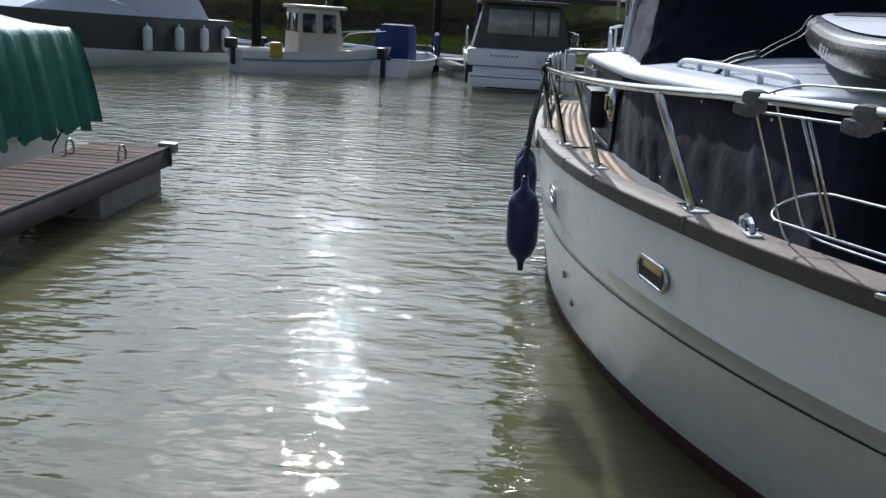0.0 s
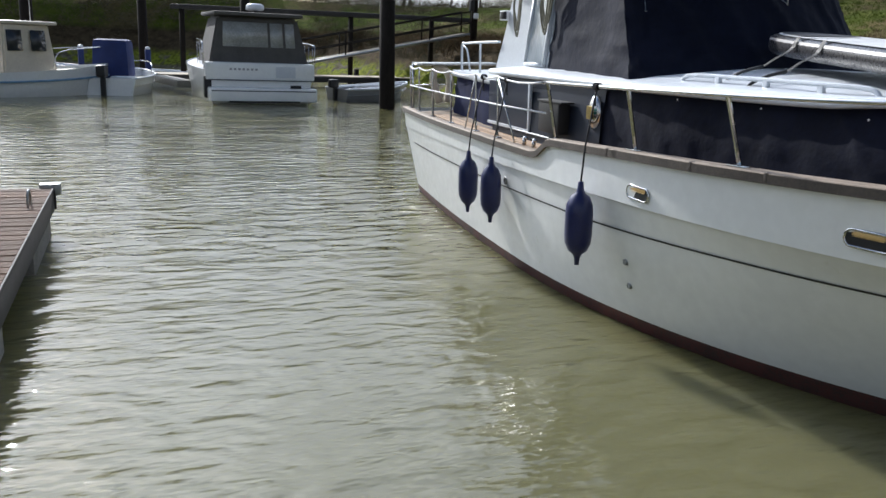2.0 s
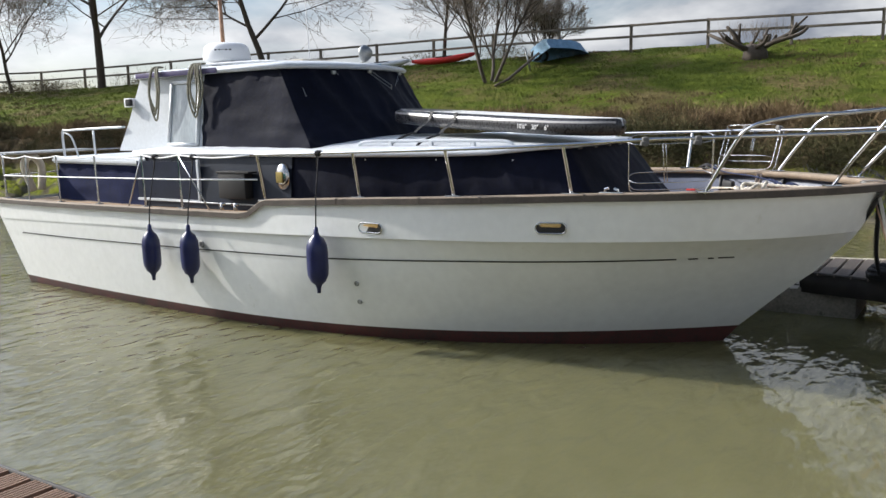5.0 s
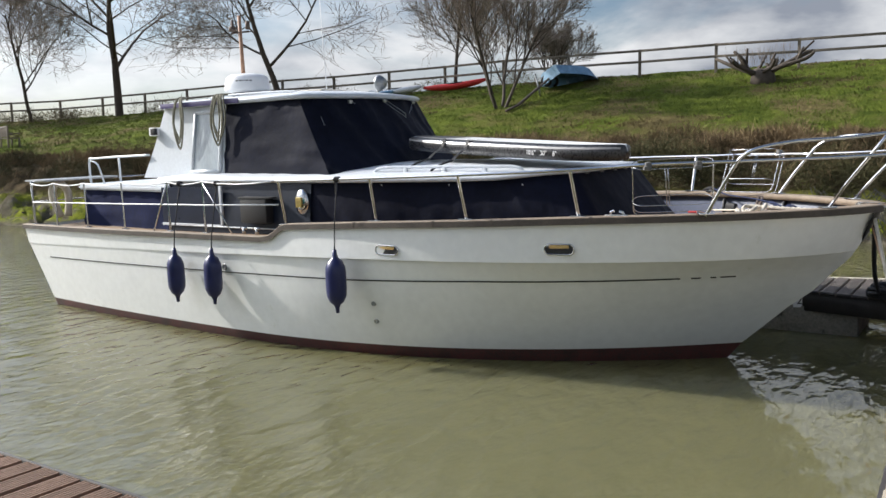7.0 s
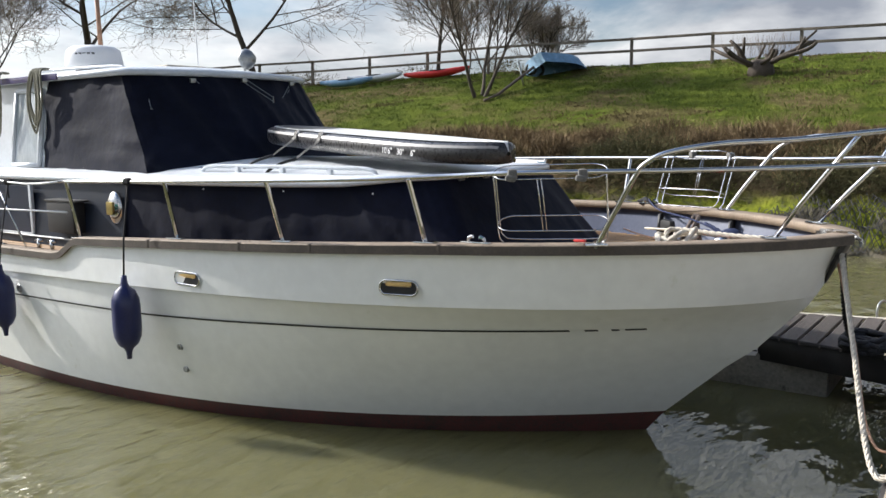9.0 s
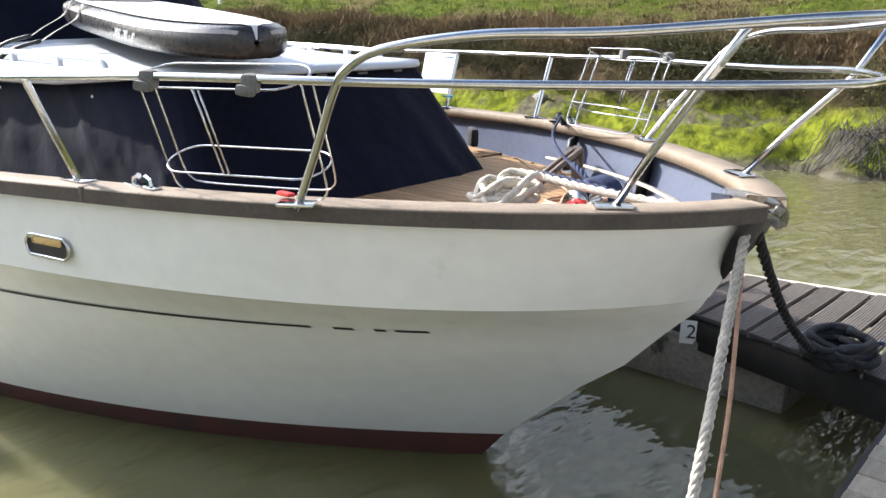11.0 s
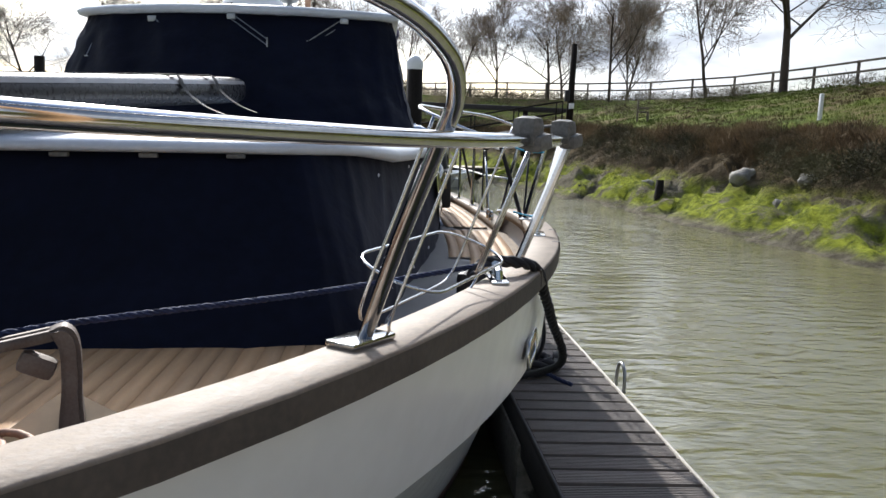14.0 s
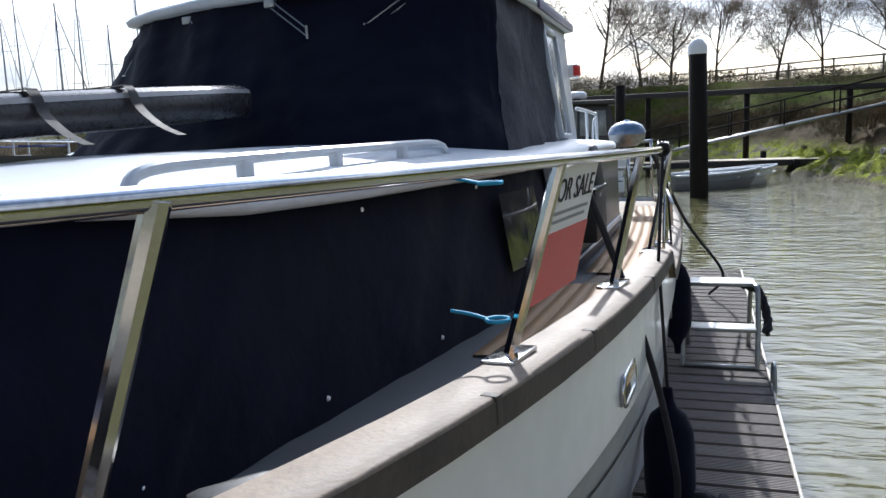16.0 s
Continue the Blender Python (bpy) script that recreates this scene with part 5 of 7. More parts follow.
def build_board():
    a, b = Vector((-0.74, 2.02, 2.0)), Vector((0.03, 5.0, 2.165))
    d = (b - a).normalized()
    yaw = math.degrees(math.atan2(-d.x, d.y))
    pitch = math.degrees(math.asin(d.z))
    t = thing("paddle_board", BOAT @ Matrix.Translation(a) @ pose(0, 0, 0, 0, 0, yaw) @ pose(0, 0, 0, pitch, 0, 0), "inflatable paddle board with dark rails strapped to the coachroof", "paddle board")
    L = (b - a).length
    n = 36
    rings, deck = [], []
    for i in range(n + 1):
        f = i / n
        y = L * (0.5 - 0.5 * math.cos(math.pi * f))
        q = y / L
        w = 0.38 * (1 - abs(2 * q - 1) ** 3.4) ** 0.52 if abs(2 * q - 1) < 1 else 0.0
        w = max(w, 0.012)
        h = 0.075 * min(1, w / 0.09)
        lift = 0.015 * max(0, 1 - q / 0.22) ** 2
        ring = []
        for k in range(14):
            an = 2 * math.pi * (k + 0.5) / 14
            cx, cz = math.cos(an), math.sin(an)
            ring.append((math.copysign(max(w - h, 0) + h * abs(cx) ** 0.9, cx), y, lift + h * math.copysign(abs(cz) ** 0.8, cz)))
        rings.append(ring)
        deck.append([(max(w - h, 0.004) * s, y, lift + h * 1.0 + 0.003) for s in (-1, -0.4, 0.4, 1)])
    bm = bmesh.new()
    V = strip(bm, rings, closed=True)
    bm.faces.new(V[0]); bm.faces.new(V[-1])
    part("board_rail", bm, BOARDSIDE, t, "glossy dark rubber rail")
    # pale band high on the rail, and the deck
    bm = bmesh.new()
    for idx in ((6, 5), (0, 1)):
        rows = []
        for r in rings[2:-2]:
            p, q = Vector(r[idx[0]]), Vector(r[idx[1]])
            o = Vector((math.copysign(0.003, p.x), 0, 0.003))
            rows.append([p.lerp(q, 0.35) + o, q + o])
        strip(bm, rows)
    part("board_band", bm, BOARDGREY, t, "silver-grey band")
    bm = bmesh.new()
    strip(bm, deck)
    part("board_deck", bm, BOARDTOP, t, "pale board deck")
    bm = bmesh.new()
    strip(bm, [[(x * 0.8, y, z + 0.006) for x, y, z in r] for r in deck[24:33]])
    part("deck_pad", bm, BLACK, t, "dark grip pad")
    for word, y in (("10'6\"", 0.85), ("30\"", 0.69), ("6\"", 0.55)):
        letters(word, 0.062, pose(-0.3815, y, -0.008, 90, 0, -90), WHITESIGN, t, "size_lettering", 0.0012)
    return t, a, b


def build_straps(a, b):
    for f, name in ((0.58, "strap"), (0.70, "strap")):
        c = a.lerp(b, f)
        t = thing("tie_down_strap", BOAT @ Matrix.Translation(c) @ pose(0, 0, 0, 0, 0, -10), "black strap holding the paddle board down", "strap", "straps over the board")
        bm = bmesh.new()
        line = spline([(-0.62, 0.02, -0.14), (-0.52, 0.01, -0.07), (-0.405, 0, 0.0), (-0.36, 0, 0.075), (-0.28, 0, 0.086), (0.28, 0, 0.086), (0.36, 0, 0.075), (0.405, 0, 0.0), (0.5, 0, -0.07), (0.6, 0, -0.11)], 4)
        rows = []
        for p in line:
            rows.append([p + Vector((0, -0.022, 0)), p + Vector((0, 0.022, 0))])
        strip(bm, rows)
        bmesh.ops.solidify(bm, geom=bm.faces[:], thickness=0.006)
        part("webbing", bm, BLACK, t)
        bm = tube(spline([(-0.60, 0.0, -0.12), (-0.72, 0.06, -0.16), (-0.80, 0.12, -0.22), (-0.84, 0.14, -0.30)], 4), 0.012, 6)
        part("strap_tail", bm, BLACK, t)


def fender_mesh(material, r=0.10, length=0.46):
    bm = bmesh.new()
    prof = [(0, -length / 2 - 0.085), (0.018, -length / 2 - 0.08), (0.022, -length / 2 - 0.03), (0.035, -length / 2), (r * 0.7, -length / 2 + 0.03), (r * 0.95, -length / 2 + 0.09), (r, -length / 2 + 0.15), (r, length / 2 - 0.15), (r * 0.95, length / 2 - 0.09), (r * 0.7, length / 2 - 0.03), (0.035, length / 2), (0.024, length / 2 + 0.03), (0.02, length / 2 + 0.08), (0, length / 2 + 0.085)]
    lathe(bm, prof, n=18)
    return bm


def build_fenders():
    for s, u, zc, v, r, mt, lab in ((-1, 6.95, 0.76, -2.02, 0.098, FENDER, "navy blue fender"), (-1, 6.30, 0.79, -2.03, 0.098, FENDER, "navy blue fender"), (-1, 4.47, 0.865, -2.06, 0.102, FENDER, "navy blue fender"),
                                  (1, 4.75, 0.60, 1.97, 0.10, NAVY, "fender in a dark cloth cover"), (1, 6.45, 0.90, 1.93, 0.085, NAVY, "fender in a dark cloth cover")):
        t = thing("fender", on_boat(v, u, zc), lab + " hanging against the white hull", "fender", "fenders along the hull")
        part("fender_body", fender_mesh(mt, r), mt, t)
        top = rail_point(u, s) if u < 5.3 else Vector((s * (hull_row("gunwale", u)[0] - 0.05), u, sheer(u) + 0.58))
        loc = [Vector((0, 0, 0.30)), Vector((-s * 0.02, 0, sheer(u) - zc + 0.03)), Vector((top.x - v, 0, top.z - zc))]
        part("lanyard", tube(loc, 0.007, 6), BLACKROPE, t)
        bm = bmesh.new()
        for k in range(3):
            a0 = 0.02 * k
            sweep(bm, [Vector((top.x - v + 0.022 * math.cos(x), a0 - 0.03 + 0.004 * x, top.z - zc + 0.022 * math.sin(x))) for x in np.linspace(0, 6.2, 8)], 0.008, 5)
        sweep(bm, [Vector((top.x - v, 0.02, top.z - zc)), Vector((top.x - v - s * 0.02, 0.05, top.z - zc - 0.14))], 0.007, 5)
        part("hitch", bm, BLACKROPE, t)


def rope_between(name, pts, r, material, label, sag=0.0, twist=True):
    """A laid rope through points in the world."""
    t = thing(name, Matrix.Translation(pts[0]), label, "rope")
    base = spline(pts, 8)
    if sag:
        k = len(base) - 1
        base = [p - Vector((0, 0, sag * math.sin(math.pi * i / k))) for i, p in enumerate(base)]
    o = Vector(pts[0])
    if not twist:
        part("rope_strand", tube([p - o for p in base], r, 7), material, t)
        return t
    # resample evenly, then wind three strands
    seg = [0.0]
    for p, q in zip(base, base[1:]):
        seg.append(seg[-1] + (q - p).length)
    n = min(400, max(12, int(seg[-1] / (r * 1.1))))
    pts2 = []
    for i in range(n + 1):
        s = seg[-1] * i / n
        j = min(len(base) - 2, max(0, int(np.searchsorted(seg, s)) - 1))
        f = (s - seg[j]) / max(1e-6, seg[j + 1] - seg[j])
        pts2.append(base[j].lerp(base[j + 1], f))
    for k in range(3):
        line = []
        for i, p in enumerate(pts2):
            d = (pts2[min(i + 1, n)] - pts2[max(i - 1, 0)]).normalized()
            x = d.cross(Vector((0.3, 0.2, 1))).normalized()
            y = d.cross(x)
            a = 2 * math.pi * (k / 3 + i / 7.0)
            line.append(p - o + (x * math.cos(a) + y * math.sin(a)) * r * 0.52)
        part("rope_strand", tube(line, r * 0.56, 5), material, t)
    return t


def tangle(name, m, size, turns, r, material, label, seed, flat=0.5):
    """A loose heap of rope."""
    g = random.Random(seed)
    pts = []
    for i in range(turns * 7):
        a = i * 0.9 + g.uniform(-0.25, 0.25)
        q = size * g.uniform(0.45, 1.0)
        pts.append((q * math.cos(a), q * 0.8 * math.sin(a), r + flat * size * (i / (turns * 7)) * g.uniform(0.4, 1.0)))
    t = thing(name, m, label, "rope")
    line = spline(pts, 4)
    step = max(12, len(line) // 5)
    for i in range(0, len(line) - 2, step):
        part("coil", tube(line[i:i + step + 1], r, 6), material, t)
    return t


board, BA, BB = build_board()
build_straps(BA, BB)
build_fenders()

# mooring lines
for o in (0.0, 0.035):
    rope_between("mooring_line", [bw(-0.085 - o, 0.06, 1.40), (1.50 - o, 0.385, 0.94), (0.93 - o, 0.245, 0.51), (0.86 - o, 0.13, 0.487), (0.83 - o, -0.02, 0.485)], 0.0135, CREAMROPE, "pale blue-white doubled mooring rope from the stem")
rope_between("mooring_line", [bw(0.06, 0.08, 1.38), (2.95, 0.55, 0.90), (3.52, 0.52, 0.52)], 0.022, BLACKROPE, "black mooring rope from the stem to the pontoon", 0.06)
rope_between("shore_lead", [bw(0.0, 0.10, 1.34), (1.72, 0.40, 0.93), (1.30, 0.27, 0.52), (1.22, 0.08, 0.478), (1.1, -0.5, 0.478)], 0.008, BROWNROPE, "thin brown cable beside the mooring rope", twist=False)
tangle("rope_heap", pose(3.66, 0.46, DECK, 0, 0, 20), 0.24, 9, 0.022, BLACKROPE, "heap of black mooring rope on the grooved boards", 5, 0.55)
rope_between("rope_tail", [(3.7, 0.45, 0.52), (3.86, 0.36, 0.50), (4.02, 0.30, 0.49)], 0.014, BLUEROPE, "blue whipped rope end")
cl = bw(1.38, 1.88, sheer(1.9) + 0.07)
rope_between("mooring_line", [bw(1.33, 1.80, 1.51), cl, bw(1.50, 1.95, 1.535), bw(1.565, 2.04, 1.495), bw(1.615, 2.2, 1.40), bw(1.71, 2.52, 1.225), bw(1.89, 3.2, 0.86), (4.34, 4.60, 0.52), (4.46, 4.72, 0.49)], 0.0185, BLACKROPE, "thick black mooring rope over the rail to the pontoon")
tangle("rope_heap", pose(4.55, 4.9, DECK, 0, 0, 50), 0.20, 7, 0.022, BLACKROPE, "heap of black rope on the finger pontoon", 9, 0.5)
rope_between("rope_tail", [(4.56, 4.75, 0.52), (4.64, 4.62, 0.5), (4.70, 4.55, 0.49)], 0.014, BLUEROPE, "blue whipped rope end")
rope_between("mooring_line", [bw(1.72, 4.25, 1.86), bw(1.93, 4.3, 1.2), bw(2.02, 4.3, 0.75), bw(2.0, 4.4, 0.55)], 0.012, BLACKROPE, "black line hanging from the guard rail", twist=False)
rope_between("mooring_line", [bw(1.75, 7.2, 1.78), bw(1.95, 7.9, 1.2), bw(2.2, 8.6, 0.7), (4.95, 9.4, 0.48)], 0.012, BLACKROPE, "thin black stern line to the pontoon", twist=False)
# blue spring rope from the windlass to the port cleat
rope_between("deck_line", [bw(0.09, 0.80, 1.42), bw(0.14, 0.90, 1.475), bw(0.35, 1.16, 1.515), bw(0.90, 1.585, 1.512), bw(1.38, 1.86, 1.545)], 0.0078, BLUEROPE, "thin dark blue rope from the windlass to the port cleat")
rope_between("deck_line", [bw(-0.06, 1.14, 1.40), bw(0.01, 1.06, 1.468), bw(0.0, 0.80, 1.462), bw(-0.03, 0.5, 1.445), bw(-0.02, 0.2, 1.44)], 0.017, BLUEROPE, "dark blue braided rope led to the stemhead")
rope_between("deck_line", [bw(-0.20, 1.12, 1.36), bw(-0.10, 1.15, 1.468), bw(-0.035, 1.08, 1.478), bw(-0.06, 0.72, 1.46), bw(-0.075, 0.33, 1.455), bw(-0.02, 0.14, 1.44)], 0.018, CREAMROPE, "thick cream rope lying over the foredeck gear")
rope_between("deck_line", [bw(-0.14, 1.08, 1.36), bw(0.0, 1.12, 1.45), bw(0.05, 1.04, 1.455), bw(0.03, 0.72, 1.44), bw(-0.01, 0.36, 1.435), bw(0.0, 0.16, 1.43)], 0.016, CREAMROPE, "thick cream rope lying over the foredeck gear")
rope_between("rope_splice", [bw(0.06, 0.74, 1.33), bw(0.09, 0.80, 1.42), bw(0.14, 0.90, 1.475), bw(0.20, 0.99, 1.50)], 0.0155, BLUEROPE, "thick spliced eye of dark blue rope on the windlass")
tangle("rope_heap", on_boat(-0.22, 1.06, 1.26), 0.20, 10, 0.016, CREAMROPE, "heap of cream rope on the teak foredeck", 3, 1.25)
tangle("hose_coil", on_boat(0.28, 0.98, 1.26), 0.22, 15, 0.009, BROWNROPE, "coil of thin brown hose on the foredeck", 12, 0.35)
rope_between("deck_line", [bw(0.36, 1.1, 1.30), bw(0.62, 1.3, 1.28), bw(0.95, 1.75, 1.29), bw(1.05, 1.95, 1.32)], 0.0065, BROWNROPE, "brown line across the foredeck", twist=False)


def build_windlass():
    t = thing("windlass", on_boat(0.04, 0.80, 1.235), "chromed anchor windlass wound with dark blue rope", "windlass")
    bm = bmesh.new(); box(bm, (-0.1, 0.12, 0.05), (0.34, 0.3, 0.1), bevel=0.025)
    part("base", bm, CREAM, t)
    bm = bmesh.new()
    lathe(bm, [(0, 0.14), (0.04, 0.135), (0.06, 0.12), (0.062, 0.09), (0.05, 0.05), (0.062, 0.0), (0, 0)], n=20, m=pose(-0.1, 0.0, 0.15, 0, 80, 0))
    part("drum", bm, STEEL, t, "chromed warping drum")
    for k in range(5):
        bm = bmesh.new()
        sweep(bm, [(0.05 + 0.022 * k + 0.0, 0.082 * math.cos(a), 0.15 + 0.082 * math.sin(a)) for a in np.linspace(0, 2 * math.pi, 14, endpoint=False)], 0.016, 6, closed=True)
        part("rope_turn", bm, BLUEROPE, t)


def build_anchor():
    t = thing("anchor", on_boat(0.465, 1.14, 1.235, 0, 0, 18), "galvanised plough anchor lying on the foredeck", "anchor")
    bm = bmesh.new()
    bar = spline([(0.012, -0.03, 0.03), (0.008, -0.01, 0.12), (0.012, 0.0, 0.20), (0.008, 0.0, 0.27), (-0.018, 0.0, 0.295), (-0.05, 0.0, 0.282)], 4)
    wide = np.interp(np.linspace(0, 1, len(bar)), [0, 0.3, 0.6, 0.8, 1], [0.042, 0.028, 0.026, 0.028, 0.02])
    strip(bm, [[(p.x - w * 0.7, p.y - w, p.z - 0.3 * w), (p.x + w * 0.7, p.y - w, p.z + 0.3 * w), (p.x + w * 0.7, p.y + w, p.z + 0.3 * w), (p.x - w * 0.7, p.y + w, p.z - 0.3 * w)] for p, w in zip(bar, wide)], closed=True)
    bmesh.ops.holes_fill(bm, edges=bm.edges[:])
    bmesh.ops.bevel(bm, geom=[e for e in bm.edges if e.calc_face_angle(0) > 0.9], offset=0.008, segments=2, affect="EDGES")
    box(bm, (-0.05, 0, 0.225), (0.07, 0.04, 0.045), (0, 25, 0), bevel=0.014)
    part("shank_head", bm, RUSTG, t)
    bm = bmesh.new()
    for o in (0.0, 0.034):
        sweep(bm, [(-0.02, o - 0.017, 0.285), (-0.24, 0.033 + o - 0.017, 0.24), (-0.50, 0.07 + o - 0.017, 0.18)], 0.014, 4)
    part("shank", bm, RUSTG, t)
    for s in (-1, 1):
        bm = bmesh.new()
        V = [(0, 0.04, 0.16), (s * 0.22, -0.02, 0.03), (s * 0.24, -0.20, 0.01), (0, -0.26, 0.02), (0, -0.06, 0.05)]
        vs = [bm.verts.new(p) for p in V]
        for tri in ((0, 1, 4), (1, 2, 4), (2, 3, 4)):
            bm.faces.new([vs[i] for i in tri])
        bmesh.ops.solidify(bm, geom=bm.faces[:], thickness=0.012)
        part("fluke", bm, CREAM, t)


build_windlass()
build_anchor()
# pale bent battens stowed along the port bulwark
for o, h in ((0.0, 0.0), (0.045, 0.012)):
    t = thing("batten", on_boat(0, 0, 0), "pale bent batten stowed against the bulwark", "batten", "battens")
    line = spline([(1.21 - o, 1.80, 1.31 + h), (0.98 - o, 1.36, 1.335 + h), (0.71 - o, 0.92, 1.35 + h), (0.46 - o, 0.62, 1.355 + h), (0.32 - o, 0.50, 1.35 + h)], 5)
    bm = bmesh.new()
    V = strip(bm, [[p + Vector((q * 0.80, q * -0.6, e)) for q, e in ((-0.011, -0.006), (-0.011, 0.006), (0.011, 0.006), (0.011, -0.006))] for p in line], closed=True)
    bm.faces.new(V[0][::-1]); bm.faces.new(V[-1])
    part("strip", bm, CREAM, t)
# black plates stand in for the shadows under the port capping rail
for u, reach in ((1.02, 0.12), (1.72, 0.10)):
    b, z = hull_row("gunwale", u)
    bm = bmesh.new()
    rows = [[(b - 0.07, u + d, z - 0.03), (b - 0.05 - reach, u + d, z - 0.05), (b - 0.10 - reach, u + d, deck_z(u) + 0.03), (b - 0.13, u + d, deck_z(u) + 0.03)] for d in (-0.012, 0.012)]
    V = strip(bm, rows, closed=True)
    bm.faces.new(V[0][::-1]); bm.faces.new(V[1])
    part("bulwark_knee", bm, BLACK, cruiser, "black plate standing in for the shadow under the capping rail")
for v, u in ((1.22, 1.60), (1.5, 2.6)):
    t = thing("deck_vent", on_boat(v - 0.08, u, 1.30, 0, 0, -40), "dark cowl fitted inside the bulwark", "vent")
    bm = bmesh.new()
    box(bm, (0, 0, 0.04), (0.06, 0.17, 0.13), bevel=0.03)
    part("cowl", bm, BLACK, t)
t = thing("scrubbing_brush", on_boat(-0.115, 0.76, 1.33, 0, 0, 20), "red bristle brush among the ropes", "brush")
bm = bmesh.new(); box(bm, (0, 0, 0.05), (0.13, 0.085, 0.075), bevel=0.034)
bmesh.ops.subdivide_edges(bm, edges=bm.edges[:], cuts=3, use_grid_fill=True)
for v in bm.verts:
    v.co += v.co.normalized() * 0.007 * rnd.uniform(-1, 1)
part("bristles", bm, RED, t)
bm = bmesh.new(); box(bm, (0, 0, 0.0), (0.15, 0.08, 0.03), bevel=0.01)
part("brush_back", bm, RED, t)
t = thing("red_clip", on_boat(-1.18, 1.28, 1.52), "small red plastic clip lying on the rail", "clip")
bm = bmesh.new(); box(bm, (0, 0, 0.007), (0.03, 0.07, 0.014), bevel=0.005)
part("clip", bm, RED, t)
# the sale board on the port rail
sale = thing("sale_board", on_boat(1.845, 3.325, 1.715) @ pose(0, 0, 0, 90, 0, 83) @ pose(0, 0, 0, 14, 0, 0) @ Matrix.Scale(0.83, 4), "white and red for-sale board tied to a stanchion", "sign")
bm = bmesh.new(); box(bm, (0, 0, 0), (0.42, 0.36, 0.006), bevel=0.002)
part("panel", bm, WHITESIGN, sale)
bm = bmesh.new(); box(bm, (0, -0.085, 0.0042), (0.418, 0.186, 0.002))
part("red_band", bm, REDSIGN, sale)
letters("FOR SALE", 0.088, pose(0, 0.115, 0.005), BLACKINK, sale, "sale_lettering", 0.0008)
for i, w in enumerate((0.34, 0.30)):
    bm = bmesh.new(); box(bm, (0, 0.058 - i * 0.022, 0.0045), (w, 0.009, 0.001))
    part("small_print", bm, GREYINK, sale)
for z in (1.84, 1.56):
    t = thing("cord_tie", on_boat(1.74, 3.1, z), "cyan cord tied round the stanchion", "cord", "cyan ties")
    bm = bmesh.new()
    sweep(bm, [(0.024 * math.cos(a), 0.024 * math.sin(a), 0) for a in np.linspace(0, 6.2, 10)], 0.0045, 5)
    sweep(bm, spline([(-0.02, 0, 0), (-0.06, 0.02, 0.006), (-0.10, 0.0, 0.018)], 3), 0.004, 5)
    part("cord", bm, CYANTIE, t)
# kettle barbecue on the stern rail, and a dark jacket hung beside the wheelhouse
t = thing("kettle_barbecue", on_boat(1.36, 9.62, 1.81), "steel kettle barbecue with a domed lid on the stern rail", "barbecue")
bm = bmesh.new()
lathe(bm, [(0, -0.06), (0.09, -0.055), (0.16, 0.0), (0.175, 0.06), (0.178, 0.065)], n=20)
part("bowl", bm, GALV, t)
bm = bmesh.new()
lathe(bm, [(0.182, 0.06), (0.18, 0.085), (0.15, 0.14), (0.09, 0.175), (0.03, 0.185), (0.022, 0.20), (0, 0.20)], n=20)
part("lid", bm, BLUELID, t, "blue enamelled domed lid")
part("stand", tube([(0, 0, -0.05), (0, 0, -0.72)], 0.018, 8), STEEL, t)
t = thing("jacket", on_boat(1.50, 6.25, 1.34), "black jacket hung on the wheelhouse side rail", "jacket")
bm = bmesh.new()
lathe(bm, [(0, 0.0), (0.075, 0.01), (0.10, 0.12), (0.085, 0.3), (0.07, 0.42), (0.03, 0.5), (0, 0.51)], n=18, m=Matrix.Diagonal((0.55, 1.35, 1, 1)))
for v in bm.verts:
    v.co.x += 0.03 * noise.noise(v.co * 9)
    v.co.y += 0.05 * noise.noise(v.co * 6 + Vector((4, 0, 0)))
part("cloth", bm, BLACK, t)
# rope hanks hung on the wheelhouse roof
for v, u in ((-1.16, 7.75), (-1.17, 7.02)):
    t = thing("rope_hank", on_boat(v, u, 2.76), "hank of olive-grey rope hanging from the roof rail", "rope", "rope hanks")
    g = random.Random(int(u * 10))
    for k in range(4):
        o = g.uniform(-0.05, 0.05)
        w, d = g.uniform(0.07, 0.11), g.uniform(0.42, 0.60)
        bm = tube(spline([(0.12, o, 0.06), (0.0, -w * 0.5 + o, 0.03), (-0.035, -w + o, -d * 0.5), (-0.03, o, -d), (-0.035, w + o, -d * 0.55), (0.0, w * 0.5 + o, 0.03), (0.12, o + 0.02, 0.06)], 5), 0.011, 6)
        part("loop", bm, OLIVEROPE, t)
# folding steps on the finger pontoon
steps = thing("boarding_steps", pose(4.86, 7.12, DECK, 0, 0, -3.4), "aluminium folding boarding steps standing on the finger", "steps")
for s in (-1, 1):
    bm = tube(spline([(s * 0.22, -0.02, 0.0), (s * 0.225, 0.0, 0.12), (s * 0.225, 0.10, 0.46), (s * 0.21, 0.16, 0.50), (s * 0.2, 0.28, 0.50)], 5), 0.016, 8)
    part("side_frame", bm, GALV, steps)
    bm = tube(spline([(s * 0.2, 0.56, 0.0), (s * 0.2, 0.5, 0.3), (s * 0.2, 0.40, 0.48), (s * 0.2, 0.28, 0.50)], 4), 0.015, 8)
    part("rear_leg", bm, GALV, steps)
for y, z, d in ((0.05, 0.25, 0.16), (0.26, 0.505, 0.2)):
    bm = bmesh.new(); box(bm, (0, y, z), (0.43, d, 0.025), bevel=0.008)
    part("tread", bm, GALV, steps)
part("foot_bar", tube([(-0.22, -0.02, 0.016), (0.22, -0.02, 0.016)], 0.014, 8), GALV, steps)
